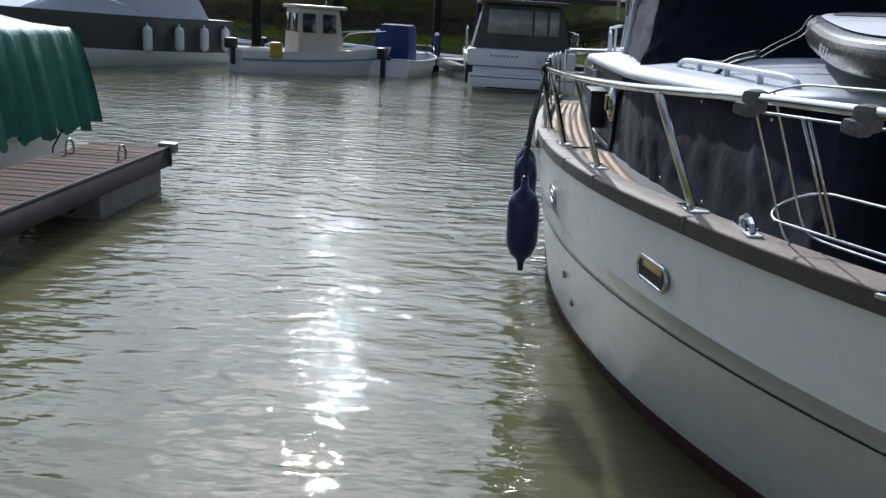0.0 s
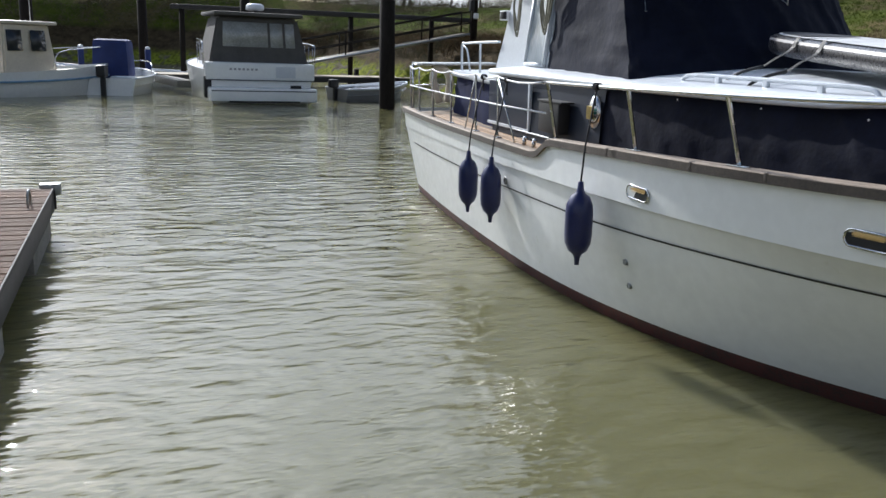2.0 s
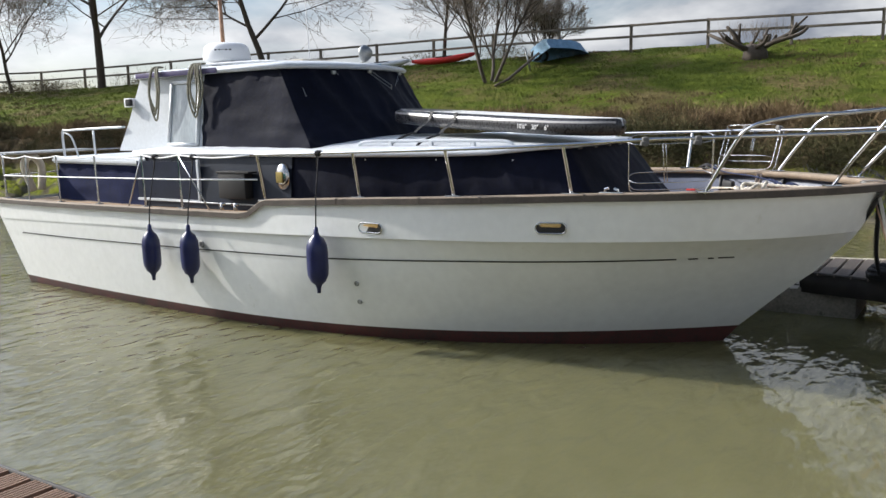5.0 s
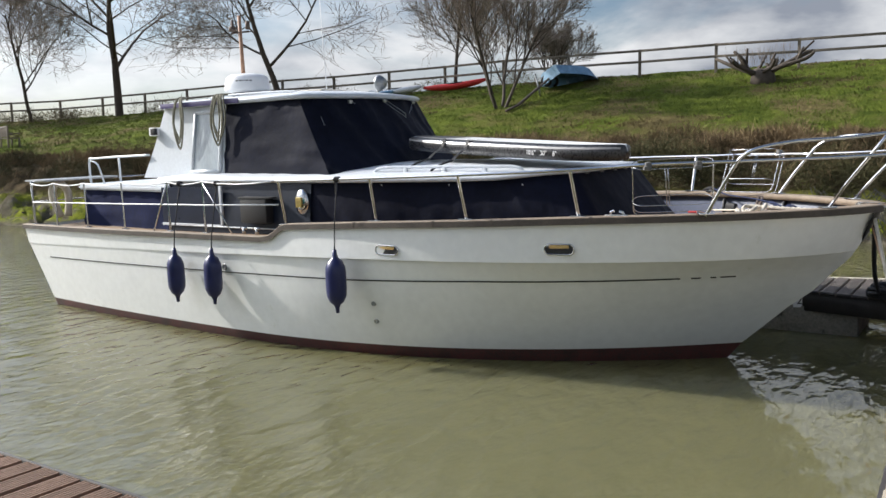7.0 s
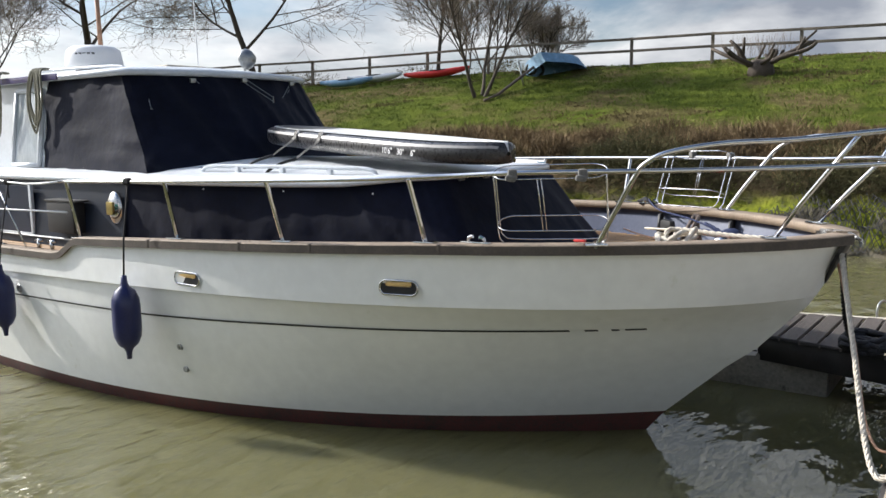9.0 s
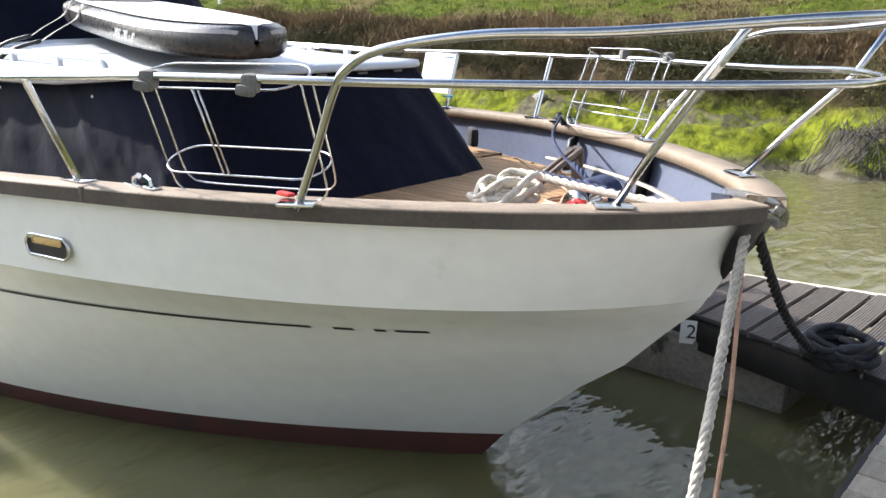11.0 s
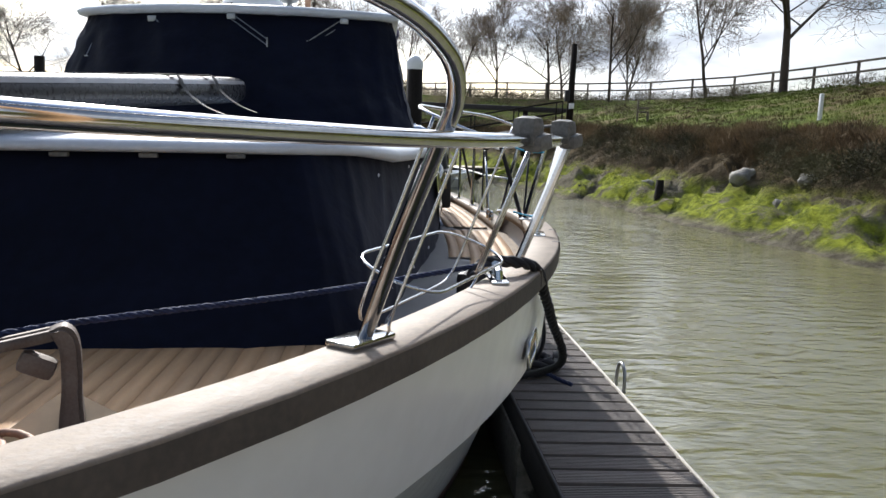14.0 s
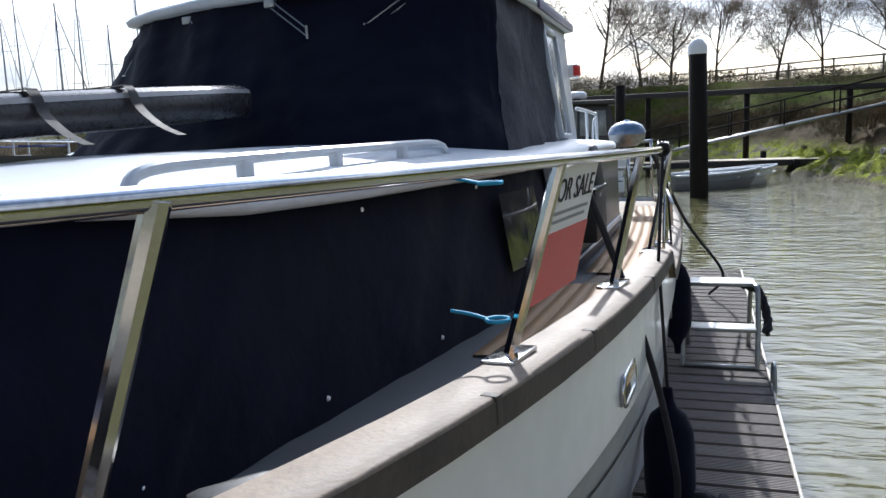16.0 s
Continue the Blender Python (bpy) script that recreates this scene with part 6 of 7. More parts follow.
rope_between("steps_rope", [(5.02, 7.35, 0.95), (5.12, 7.4, 0.9), (5.17, 7.32, 0.72), (5.15, 7.25, 0.66)], 0.03, BLACKROPE, "black rope hung over the steps")

# ---- other boats ----
def boat_shell(L, B, free, bow=0.35, flare=0.82, stern=0.9, n=18, sheer_up=0.3, keel=-0.3):
    """A small hull: stern at y = 0, bow at y = L. Returns rows for strip(): keel line, waterline, gunwale."""
    rows = [[], [], [], []]
    for i in range(n + 1):
        f = i / n
        y = L * f
        w = B / 2 * (stern + (1 - stern) * min(1, f * 3)) if f < 0.4 else B / 2 * (1 - ((f - 0.4) / 0.6) ** 2.4)
        z = free * (1 + sheer_up * f * f)
        rows[0].append((w * 0.55, y - f * bow * 1.6 * f, keel))
        rows[1].append((w * flare, y - bow * f * f, 0.0))
        rows[2].append((w * (0.5 + flare / 2), y - bow * 0.45 * f * f, z * 0.55))
        rows[3].append((w, y, z))
    return rows


def shell_part(parent, rows, material, name="hull", label=""):
    bm = bmesh.new()
    strip(bm, rows); strip(bm, mirror(rows))
    strip(bm, [[r[0], (-r[0][0], r[0][1], r[0][2])] for r in rows])
    return part(name, bm, material, parent, label)


def deck_part(parent, rows, material, drop=0.03, name="deck", y0=0.0):
    bm = bmesh.new()
    g = [p for p in rows[-1] if p[1] >= y0]
    strip(bm, [[(x * s, y, z - drop) for x, y, z in g] for s in (-0.97, 0.97)])
    return part(name, bm, material, parent)


def house(parent, y0, y1, w0, w1, z0, z1, rake_f, rake_b, material, name="cabin", tumble=0.88, label=""):
    bm = bmesh.new()
    lo = [(-w0, y0), (w0, y0), (w1, y1), (-w1, y1)]
    hi = [(-w0 * tumble, y0 + rake_b), (w0 * tumble, y0 + rake_b), (w1 * tumble, y1 - rake_f), (-w1 * tumble, y1 - rake_f)]
    a = [bm.verts.new((x, y, z0)) for x, y in lo]
    b = [bm.verts.new((x, y, z1)) for x, y in hi]
    for i in range(4):
        bm.faces.new((a[i], a[(i + 1) % 4], b[(i + 1) % 4], b[i]))
    bm.faces.new(b)
    bmesh.ops.bevel(bm, geom=[e for e in bm.edges if max(v.co.z for v in e.verts) > z0 + 0.01], offset=min(0.06, (z1 - z0) * 0.2), segments=3, affect="EDGES")
    return part(name, bm, material, parent, label)


def panel(parent, pts, material, name, label="", off=0.006):
    P = [Vector(p) for p in pts]
    nrm = (P[1] - P[0]).cross(P[2] - P[0]).normalized()
    bm = bmesh.new()
    a = [bm.verts.new(p + nrm * off) for p in P]
    b = [bm.verts.new(p - nrm * 0.01) for p in P]
    bm.faces.new(a)
    for i in range(len(P)):
        j = (i + 1) % len(P)
        bm.faces.new((a[i], b[i], b[j], a[j]))
    return part(name, bm, material, parent, label)


def build_cabin_cruiser():
    t = thing("cabin_cruiser", pose(2.1, 26.5, 0, 0, 0, 1.5), "white cabin cruiser seen from its stern with a grey-brown canvas canopy", "boat")
    rows = boat_shell(8.2, 3.5, 1.0, flare=0.9, stern=0.95)
    shell_part(t, rows, WHITE)
    deck_part(t, rows, ROOFW)
    bm = bmesh.new()
    box(bm, (0, -0.28, 0.30), (3.3, 0.6, 0.42), bevel=0.06)
    part("bathing_platform", bm, WHITE, t)
    # a black box paints the shade below the platform
    bm = bmesh.new(); box(bm, (0, -0.3, 0.10), (2.2, 0.55, 0.06), bevel=0.02)
    part("platform_shadow_gap", bm, BLACK, t)
    bm = bmesh.new(); box(bm, (0, 0.15, 0.98), (3.4, 0.5, 0.55), bevel=0.09)
    part("transom", bm, WHITE, t)
    for y, z, w in ((-0.585, 0.42, 3.2), (-0.12, 0.72, 3.3)):
        bm = bmesh.new(); box(bm, (0, y, z), (w, 0.012, 0.03))
        part("pinstripe", bm, NAVYP, t)
    bm = bmesh.new(); box(bm, (0.75, -0.115, 0.98), (0.62, 0.02, 0.34), bevel=0.01)
    part("transom_door", bm, ROOFW, t)
    bm = bmesh.new(); box(bm, (0.95, -0.59, 0.56), (0.34, 0.014, 0.1))
    part("vent_grille", bm, BLACK, t)
    for k in range(7):
        bm = bmesh.new(); box(bm, (-0.95 + k * 0.13, -0.118, 1.05), (0.07, 0.01, 0.06))
        part("lettering_bar", bm, GREYINK, t)
    house(t, 0.15, 2.9, 1.55, 1.5, 1.22, 2.62, 0.5, 0.25, BROWNC, "canopy", 0.8, "grey-brown canvas canopy")
    bm = bmesh.new(); box(bm, (0, 1.5, 2.70), (2.75, 2.7, 0.12), bevel=0.05)
    part("canopy_roof", bm, BROWNC, t)
    for a, b in ((-1.12, 0.28), (0.36, 0.76), (0.84, 1.14)):
        panel(t, [(a, 0.235, 1.72), (b, 0.235, 1.72), (b * 0.97, 0.35, 2.46), (a * 0.97, 0.35, 2.46)], CLEARPL, "canopy_window", "clear plastic window")
    house(t, 2.6, 6.4, 1.4, 0.7, 1.1, 1.75, 0.9, 0.1, WHITE, "cabin")
    for s in (-1, 1):
        bm = bmesh.new()
        sweep(bm, spline([(s * 1.72, 0.1, 1.22), (s * 1.74, 0.12, 1.75), (s * 1.72, 0.5, 1.85), (s * 1.70, 1.6, 1.9)], 4), 0.018, 6)
        for y in (0.35, 0.8, 1.3):
            sweep(bm, [(s * 1.73, y, 1.15), (s * 1.73, y, 1.83)], 0.013, 6)
        part("side_rail", bm, STEEL, t)
    bm = bmesh.new()
    lathe(bm, [(0, 0), (0.25, 0), (0.30, 0.04), (0.29, 0.16), (0.2, 0.22), (0, 0.23)], (0.2, 1.8, 2.86), 18)
    part("radar_dome", bm, WHITESIGN, t)
    bm = bmesh.new()
    sweep(bm, [(0.2, 1.8, 2.74), (0.2, 1.8, 2.87)], 0.1, 10)
    part("dome_foot", bm, BLACK, t)
    bm = bmesh.new(); box(bm, (-1.62, 0.1, 0.5), (0.24, 0.24, 0.7), bevel=0.08)
    part("stern_fender", bm, BLACK, t)


def outboard(parent, x, y, z, k=1.0):
    bm = bmesh.new()
    box(bm, (x, y - 0.12, z + 0.28 * k), (0.26 * k, 0.40 * k, 0.34 * k), bevel=0.07 * k)
    box(bm, (x, y - 0.05, z - 0.1 * k), (0.13 * k, 0.17 * k, 0.6 * k), bevel=0.03 * k)
    ob = part("outboard_motor", bm, BLACK, parent, "black outboard motor")
    return ob


def build_runabout():
    t = thing("open_motorboat", pose(-2.3, 29.2, 0, 0, 0, -16), "small open motorboat with an upright blue canvas cover", "boat")
    rows = boat_shell(4.6, 1.9, 0.55, flare=0.86, sheer_up=0.25)
    shell_part(t, rows, WHITE)
    deck_part(t, rows, CREAM, 0.22)
    bm = bmesh.new()
    for s in (-1, 1):
        sweep(bm, [(x * s, y, z + 0.01) for x, y, z in rows[-1]], 0.03, 6)
    part("gunwale", bm, ROOFW, t)
    bm = bmesh.new()
    box(bm, (-0.2, 1.5, 1.12), (1.25, 1.0, 1.3), bevel=0.16, taper=0.9)
    part("canvas_cover", bm, BLUEC, t, "blue canvas cover")
    bm = bmesh.new(); box(bm, (0.35, 0.5, 0.5), (0.7, 0.7, 0.2), bevel=0.05)
    part("seat_box", bm, ROOFW, t)
    outboard(t, -0.15, 0.0, 0.45, 1.15)
    part("bow_rail", tube(spline([(-0.7, 2.9, 0.6), (-0.65, 3.2, 0.95), (0, 4.5, 1.0), (0.65, 3.2, 0.95), (0.7, 2.9, 0.6)], 5), 0.016, 6), STEEL, t)


def build_cuddy():
    t = thing("fishing_boat", pose(-7.2, 27.6, 0, 0, 0, -62), "small cream fishing boat with an upright cuddy", "boat")
    rows = boat_shell(5.6, 2.1, 0.7, flare=0.85, sheer_up=0.4)
    shell_part(t, rows, WHITE)
    deck_part(t, rows, CREAM, 0.1)
    house(t, 1.9, 3.6, 0.82, 0.66, 0.6, 2.15, 0.22, 0.05, CREAM, "cuddy", 0.92, "cream cuddy with small windows")
    bm = bmesh.new(); box(bm, (0, 2.7, 2.17), (1.6, 1.75, 0.1), bevel=0.04)
    part("cuddy_roof", bm, CREAM, t)
    for s in (-1, 1):
        for a, b in ((2.05, 2.5), (2.75, 3.2)):
            panel(t, [(s * 0.80, a, 1.35), (s * 0.75, b, 1.35), (s * 0.70, b, 1.95), (s * 0.755, a, 1.95)][::s], GLASSY, "cuddy_window", "dark cuddy window", 0.03)
    for s in (-0.38, 0.38):
        panel(t, [(s - 0.22, 1.90, 1.35), (s + 0.22, 1.90, 1.35), (s + 0.2, 1.93, 1.95), (s - 0.2, 1.93, 1.95)], GLASSY, "door_window", "", 0.02)
    bm = bmesh.new(); box(bm, (1.0, 1.1, 0.75), (0.16, 0.4, 0.5), bevel=0.06)
    part("yellow_fender", bm, YELLOW, t, "faded yellow fender")
    outboard(t, 0, 0.0, 0.6)
    bm = bmesh.new()
    sweep(bm, [(x * 1.005, y, z * 0.62) for x, y, z in rows[-1]], 0.03, 6)
    sweep(bm, [(-x * 1.005, y, z * 0.62) for x, y, z in rows[-1]], 0.03, 6)
    part("rubbing_band", bm, OLDBLUE, t)
    part("bow_rail", tube(spline([(-0.75, 3.4, 0.9), (-0.7, 3.7, 1.35), (0, 5.4, 1.5), (0.7, 3.7, 1.35), (0.75, 3.4, 0.9)], 5), 0.016, 6), STEEL, t)
    part("aerial", tube([(0.3, 3.0, 2.2), (0.32, 3.0, 3.6)], 0.01, 5), WHITESIGN, t)


def build_sport_yacht():
    t = thing("motor_yacht", pose(-9.6, 31.7, 0, 0, 0, 152), "large grey and white sports motor yacht, moored", "boat")
    rows = boat_shell(11.5, 3.9, 1.5, bow=1.2, flare=0.84, sheer_up=0.18)
    rows.insert(2, [tuple(Vector(a).lerp(Vector(b), 0.45 + 0.45 * (a[1] / 11.5) ** 1.5)) for a, b in zip(rows[1], rows[2])])
    shell_part(t, rows[:3], WHITE, "lower_hull", "white lower hull")
    bm = bmesh.new()
    g = rows[2:]
    strip(bm, g); strip(bm, mirror(g)); strip(bm, [[r[0], (-r[0][0], r[0][1], r[0][2])] for r in g])
    part("upper_hull", bm, GELDARK, t, "dark grey upper hull")
    deck_part(t, rows, ROOFW, 0.0)
    house(t, 1.0, 8.4, 1.6, 0.9, 1.45, 2.3, 2.6, 0.4, ROOFW, "cabin", 0.85)
    house(t, 1.6, 6.4, 1.45, 1.15, 2.25, 2.72, 1.9, 0.3, GLASSY, "windscreen", 0.85, "dark wraparound windscreen")
    house(t, 1.4, 4.9, 1.35, 1.1, 2.7, 2.98, 0.9, 0.2, ROOFW, "hardtop", 0.92)
    bm = bmesh.new(); box(bm, (0, 1.3, 2.9), (2.6, 0.5, 0.9), (-25, 0, 0), bevel=0.15)
    part("radar_arch", bm, ROOFW, t)
    for s, y in ((1, 0.6), (1, 1.7), (1, 2.9), (1, 4.3), (-1, 0.6), (-1, 1.7), (-1, 2.9), (-1, 4.3)):
        bm = fender_mesh(WHITESIGN, 0.15, 0.8)
        ob = part("hull_fender", bm, WHITESIGN, t)
        x = np.interp(y, [p[1] for p in rows[-1]], [p[0] for p in rows[-1]])
        ob.location = (s * (x + 0.1), y, 0.85)
    for s in (-1, 1):
        bm = bmesh.new()
        sweep(bm, [(x * s * 0.96, y, z + 0.45 * min(1, (y - 4) / 1.5)) for x, y, z in rows[-1] if y > 4], 0.018, 6)
        part("bow_rail", bm, STEEL, t)


def build_covered_boat():
    t = thing("covered_boat", pose(-5.35, 9.55, 0, 0, 0, 178), "white boat under a ribbed green tarpaulin beside the finger", "boat")
    rows = boat_shell(5.6, 2.1, 0.75, flare=0.8, stern=0.9, sheer_up=0.3)
    shell_part(t, rows, WHITE)
    # ridge tent of tarpaulin with folds
    bm = bmesh.new()
    R = []
    for i in range(81):
        f = i / 80
        y = -0.25 + 4.9 * f
        fold = 0.09 * abs(math.sin(i * 0.55 + 0.7 * math.sin(i * 0.21))) + 0.03 * math.sin(i * 2.3)
        hip = min(1.0, 0.35 + f * 3.2)
        top = 1.66 + 0.85 * min(1.0, f * 1.9) - 0.2 * f
        w = 1.16 * (1 - max(0, f - 0.5) ** 2 * 1.2)
        low = 0.60 + 0.07 * math.sin(i * 0.9)
        half = []
        for q, z, k in ((0.0, low, 1.0), (0.05, 0.95, 1.0), (0.12, 1.3, 0.8), (0.20, 1.60, 0.45), (0.26, 1.68, 0.3), (0.62, 1.68 + (top - 1.68) * 0.5, 0.35), (1.0, top, 0.15)):
            half.append(((w - fold * k) * (1 - q) + 0.06 * q, y + (0.16 * q if i == 0 else 0), z - 0.25 * fold * (q > 0.5)))
        R.append([(-x, yy, z) for x, yy, z in half] + half[::-1])
    V = strip(bm, R)
    bm.faces.new(V[0]); bm.faces.new(V[-1][::-1])
    part("tarpaulin", bm, GREENC, t, "creased green tarpaulin", smooth=28)
    for y in (0.6, 1.8, 3.0):
        part("tie_cord", tube([(-1.1, y, 0.62), (-1.0, y + 0.05, 0.42), (-0.98, y + 0.02, 0.3)], 0.01, 5), BLACKROPE, t)


def build_dinghy(m, label, L=3.2, mt=None, motor=True, name="dinghy"):
    t = thing(name, m, label, "boat")
    rows = boat_shell(L, 1.5, 0.42, flare=0.8, sheer_up=0.35, keel=-0.1)
    shell_part(t, rows, mt or GELGREY)
    deck_part(t, rows, ROOFW, 0.2)
    bm = bmesh.new()
    for s in (-1, 1):
        sweep(bm, [(x * s, y, z) for x, y, z in rows[-1]], 0.04, 6)
    part("gunwale", bm, ROOFW, t)
    for y in (0.9, 1.9):
        bm = bmesh.new(); box(bm, (0, y, 0.33), (1.2, 0.26, 0.05), bevel=0.01)
        part("thwart", bm, ROOFW, t)
    if motor:
        outboard(t, 0, -0.02, 0.35, 0.85)


def build_sailboat(x, y, h, yaw, seed):
    g = random.Random(seed)
    t = thing("sailing_yacht", pose(x, y, 0, 0, 0, yaw), "moored white sailing yacht with a bare mast", "boat", "sailing yachts across the basin")
    L = 7.5 + g.uniform(-1, 2)
    rows = boat_shell(L, 2.6, 0.85, bow=0.8, flare=0.82, stern=0.7)
    shell_part(t, rows, WHITE)
    deck_part(t, rows, ROOFW)
    house(t, 2.0, L * 0.62, 0.8, 0.55, 0.85, 1.3, 0.4, 0.1, ROOFW)
    my = L * 0.58
    part("mast", tube([(0, my, 0.8), (0.02, my - 0.05, h)], [0.075, 0.055], 7), GALV, t)
    part("boom", tube([(0, my, 1.9), (0, my - 3.0, 1.95)], 0.06, 7), BLUEC, t)
    for z in (0.5, 0.74):
        part("spreader", tube([(-0.75, my, h * z), (0.75, my, h * z)], 0.018, 5), GALV, t)
    for a, b in (((0, L, 0.95), (0, my - 0.05, h * 0.97)), ((0, 0, 0.9), (0, my - 0.05, h)), ((-1.1, my, 0.9), (0, my - 0.05, h * 0.96)), ((1.1, my, 0.9), (0, my - 0.05, h * 0.96))):
        part("stay", tube([a, b], 0.014 if a[1] < L else 0.028, 4), BLACK, t)


build_cabin_cruiser()
build_runabout()
build_cuddy()
build_sport_yacht()
build_covered_boat()
build_dinghy(pose(5.0, 28.2, 0, 0, 0, -70), "grey dinghy with a small outboard beside the pile", 3.0)
build_dinghy(pose(5.9, 29.3, 0, 0, 0, -60), "white dinghy moored behind the pile", 3.0, WHITE, False)
build_dinghy(pose(1.4, 38.5, 0, 0, 0, 75), "white motorboat moored beyond the walkway", 4.2, WHITE)
build_dinghy(pose(-2.2, 41.0, 0, 0, 0, 60), "pale blue boat moored beyond the walkway", 4.6, OLDBLUE)
build_dinghy(pose(-9.0, 39.5, 0, 0, 0, 50), "white boat moored beyond the walkway", 4.6, WHITE)
build_dinghy(pose(-12.5, 43.0, 0, 0, 0, 70), "grey boat moored beyond the walkway", 5.0, GELGREY)
for i, (x, y, h, a) in enumerate(((-17.5, 41, 10.5, 20), (-21, 46, 12, 10), (-24.5, 42, 9, 30), (-27, 47, 11.5, 15), (-30, 40, 10, -20), (-33, 50, 12.5, 25), (-36, 44, 11, 10), (-22, 52, 10.5, 40), (-39, 48, 12, -10))):
    build_sailboat(x, y, h, a, i)


# ---- the far walkway, its piles and the gangway ----
def build_far_pontoon():
    m = pose(-10, 33.4, 0, 0, 0, 10)
    t = thing("far_pontoon", m, "floating walkway across the basin", "pontoon", kind="structure")
    bm = bmesh.new(); box(bm, (8.5, 0, 0.36), (27, 1.6, 0.22), bevel=0.02)
    part("walkway_frame", bm, BEAM, t)
    pale = plank_mesh("far_plank", 1.6, 0.19, PLANKP)
    for i in range(134):
        lay(t, pale, pose(-4.9 + i * 0.2, 0, 0.50, 0, 0, 90))
    for y, x in ((-2.6, 5.2), (-2.6, 9.6)):
        bm = bmesh.new(); box(bm, (x, y, 0.34), (0.6, 3.8, 0.24), bevel=0.02)
        part("finger", bm, CONC, t)
    for x in (6.9, 9.3):
        p = thing("water_post", m @ pose(x, -0.5, 0.5), "blue service post on the far walkway", "service post", "service posts")
        bm = bmesh.new(); box(bm, (0, 0, 0.45), (0.2, 0.16, 0.9), bevel=0.03)
        part("post", bm, BLUEC, p)
        bm = bmesh.new(); lathe(bm, [(0.09, 0), (0.1, 0.05), (0.06, 0.1), (0, 0.11)], (0, 0, 0.9), 10)
        part("lamp", bm, WHITESIGN, p)


build_far_pontoon()
for x, y, h, r in ((-4.9, 35.2, 5.0, 0.22), (-8.2, 35.0, 4.2, 0.2), (-0.8, 36.3, 4.0, 0.18), (3.3, 36.6, 3.6, 0.2), (-13.5, 36.0, 4.6, 0.2)):
    pile("timber_pile", x, y, h, r, DARKPILE, "dark timber pile beside the far walkway")


def build_jetty():
    t = thing("jetty", pose(13.9, 36.8, 0, 0, 0, 0), "dark timber jetty on posts reaching over the bank", "jetty")
    bm = bmesh.new()
    box(bm, (-6.6, 1.2, 3.2), (13.6, 0.22, 0.2), (0, 0, -10), bevel=0.02)
    part("deck_beam", bm, BEAM, t)
    bm = bmesh.new()
    box(bm, (-6.6, 2.2, 3.2), (13.6, 0.22, 0.2), (0, 0, -10), bevel=0.02)
    part("deck_beam", bm, BEAM, t)
    for x, y in ((-1.9, 0.4), (-5.6, 1.1), (-9.5, 1.8), (-12.9, 2.4)):
        part("jetty_post", tube([(x, y, -0.5), (x, y, 3.2)], 0.12, 8), DARKPILE, t)
    g = thing("gangway", pose(13.3, 36.2, 2.55, 0, 0, 0), "sloping steel gangway from the bank to the walkway", "gangway")
    end = Vector((-9.6, 0.6, -1.95))
    bm = bmesh.new()
    for y in (-0.5, 0.5):
        sweep(bm, [Vector((0, y, 0)), end + Vector((0, y, 0))], 0.06, 6)
    part("stringer", bm, GALV, g)
    bm = bmesh.new()
    strip(bm, [[(0, -0.5, 0.05), (0, 0.5, 0.05)], [end + Vector((0, -0.5, 0.05)), end + Vector((0, 0.5, 0.05))]])
    bmesh.ops.solidify(bm, geom=bm.faces[:], thickness=0.05)
    part("gangway_deck", bm, PLANKP, g)
    for y in (-0.5, 0.5):
        for dz in (0.5, 1.0):
            part("hand_rail", tube([Vector((0, y, dz)), end + Vector((0, y, dz))], 0.03, 6), DARKPILE, g)
        for f in (0, 0.2, 0.4, 0.6, 0.8, 1.0):
            p = end * f + Vector((0, y, 0))
            part("rail_post", tube([p, p + Vector((0, 0, 1.0))], 0.03, 6), DARKPILE, g)
    p = thing("service_pole", pose(13.9, 36.6, 1.8), "tall timber pole with a meter box on the bank", "pole")
    part("pole", tube([(0, 0, -0.5), (0.02, 0, 4.35)], [0.17, 0.13], 10), DARKPILE, p)
    bm = bmesh.new(); box(bm, (-0.2, -0.12, 2.05), (0.22, 0.2, 0.5), bevel=0.02)
    part("meter_box", bm, BLACK, p)
    bm = bmesh.new(); box(bm, (0.0, -0.2, 1.6), (0.22, 0.12, 0.24), bevel=0.02)
    part("switch_box", bm, WHITESIGN, p)


build_jetty()

# ---- the bank: fence, trees, things on the grass ----
def bank(s, y):
    x = edge(y) + s
    return Vector((x, y, ground_z(x, y)))


def build_fence():
    t = thing("fence", pose(0, 0, 0), "weathered two-rail timber fence along the bank top", "fence", kind="structure")
    ys = list(np.arange(-14, 74, 3.1))
    P = []
    for y in ys:
        s = float(np.interp(y, [5, 12, 30], [16.0, 16.4, 17.4]))
        p = bank(s, min(y, 56)) if y < 57 else None
        if p is None:
            p = Vector((P[-1].x - 2.3, P[-1].y + 2.1, ground_z(P[-1].x - 2.3, P[-1].y + 2.1)))
        P.append(p)
    for p in P:
        bm = bmesh.new(); box(bm, p + Vector((0, 0, 0.5)), (0.11, 0.11, 1.3), bevel=0.01)
        part("fence_post", bm, FENCEW, t)
    for a, b in zip(P, P[1:]):
        for h in (0.62, 1.08):
            bm = bmesh.new()
            d = (b - a)
            c = (a + b) / 2 + Vector((-0.07, 0, h))
            box(bm, c, (0.045, d.length + 0.02, 0.1), (math.degrees(math.atan2(d.z, math.hypot(d.x, d.y))), 0, -math.degrees(math.atan2(d.x, d.y))), bevel=0.006)
            part("fence_rail", bm, FENCEW, t)


build_fence()


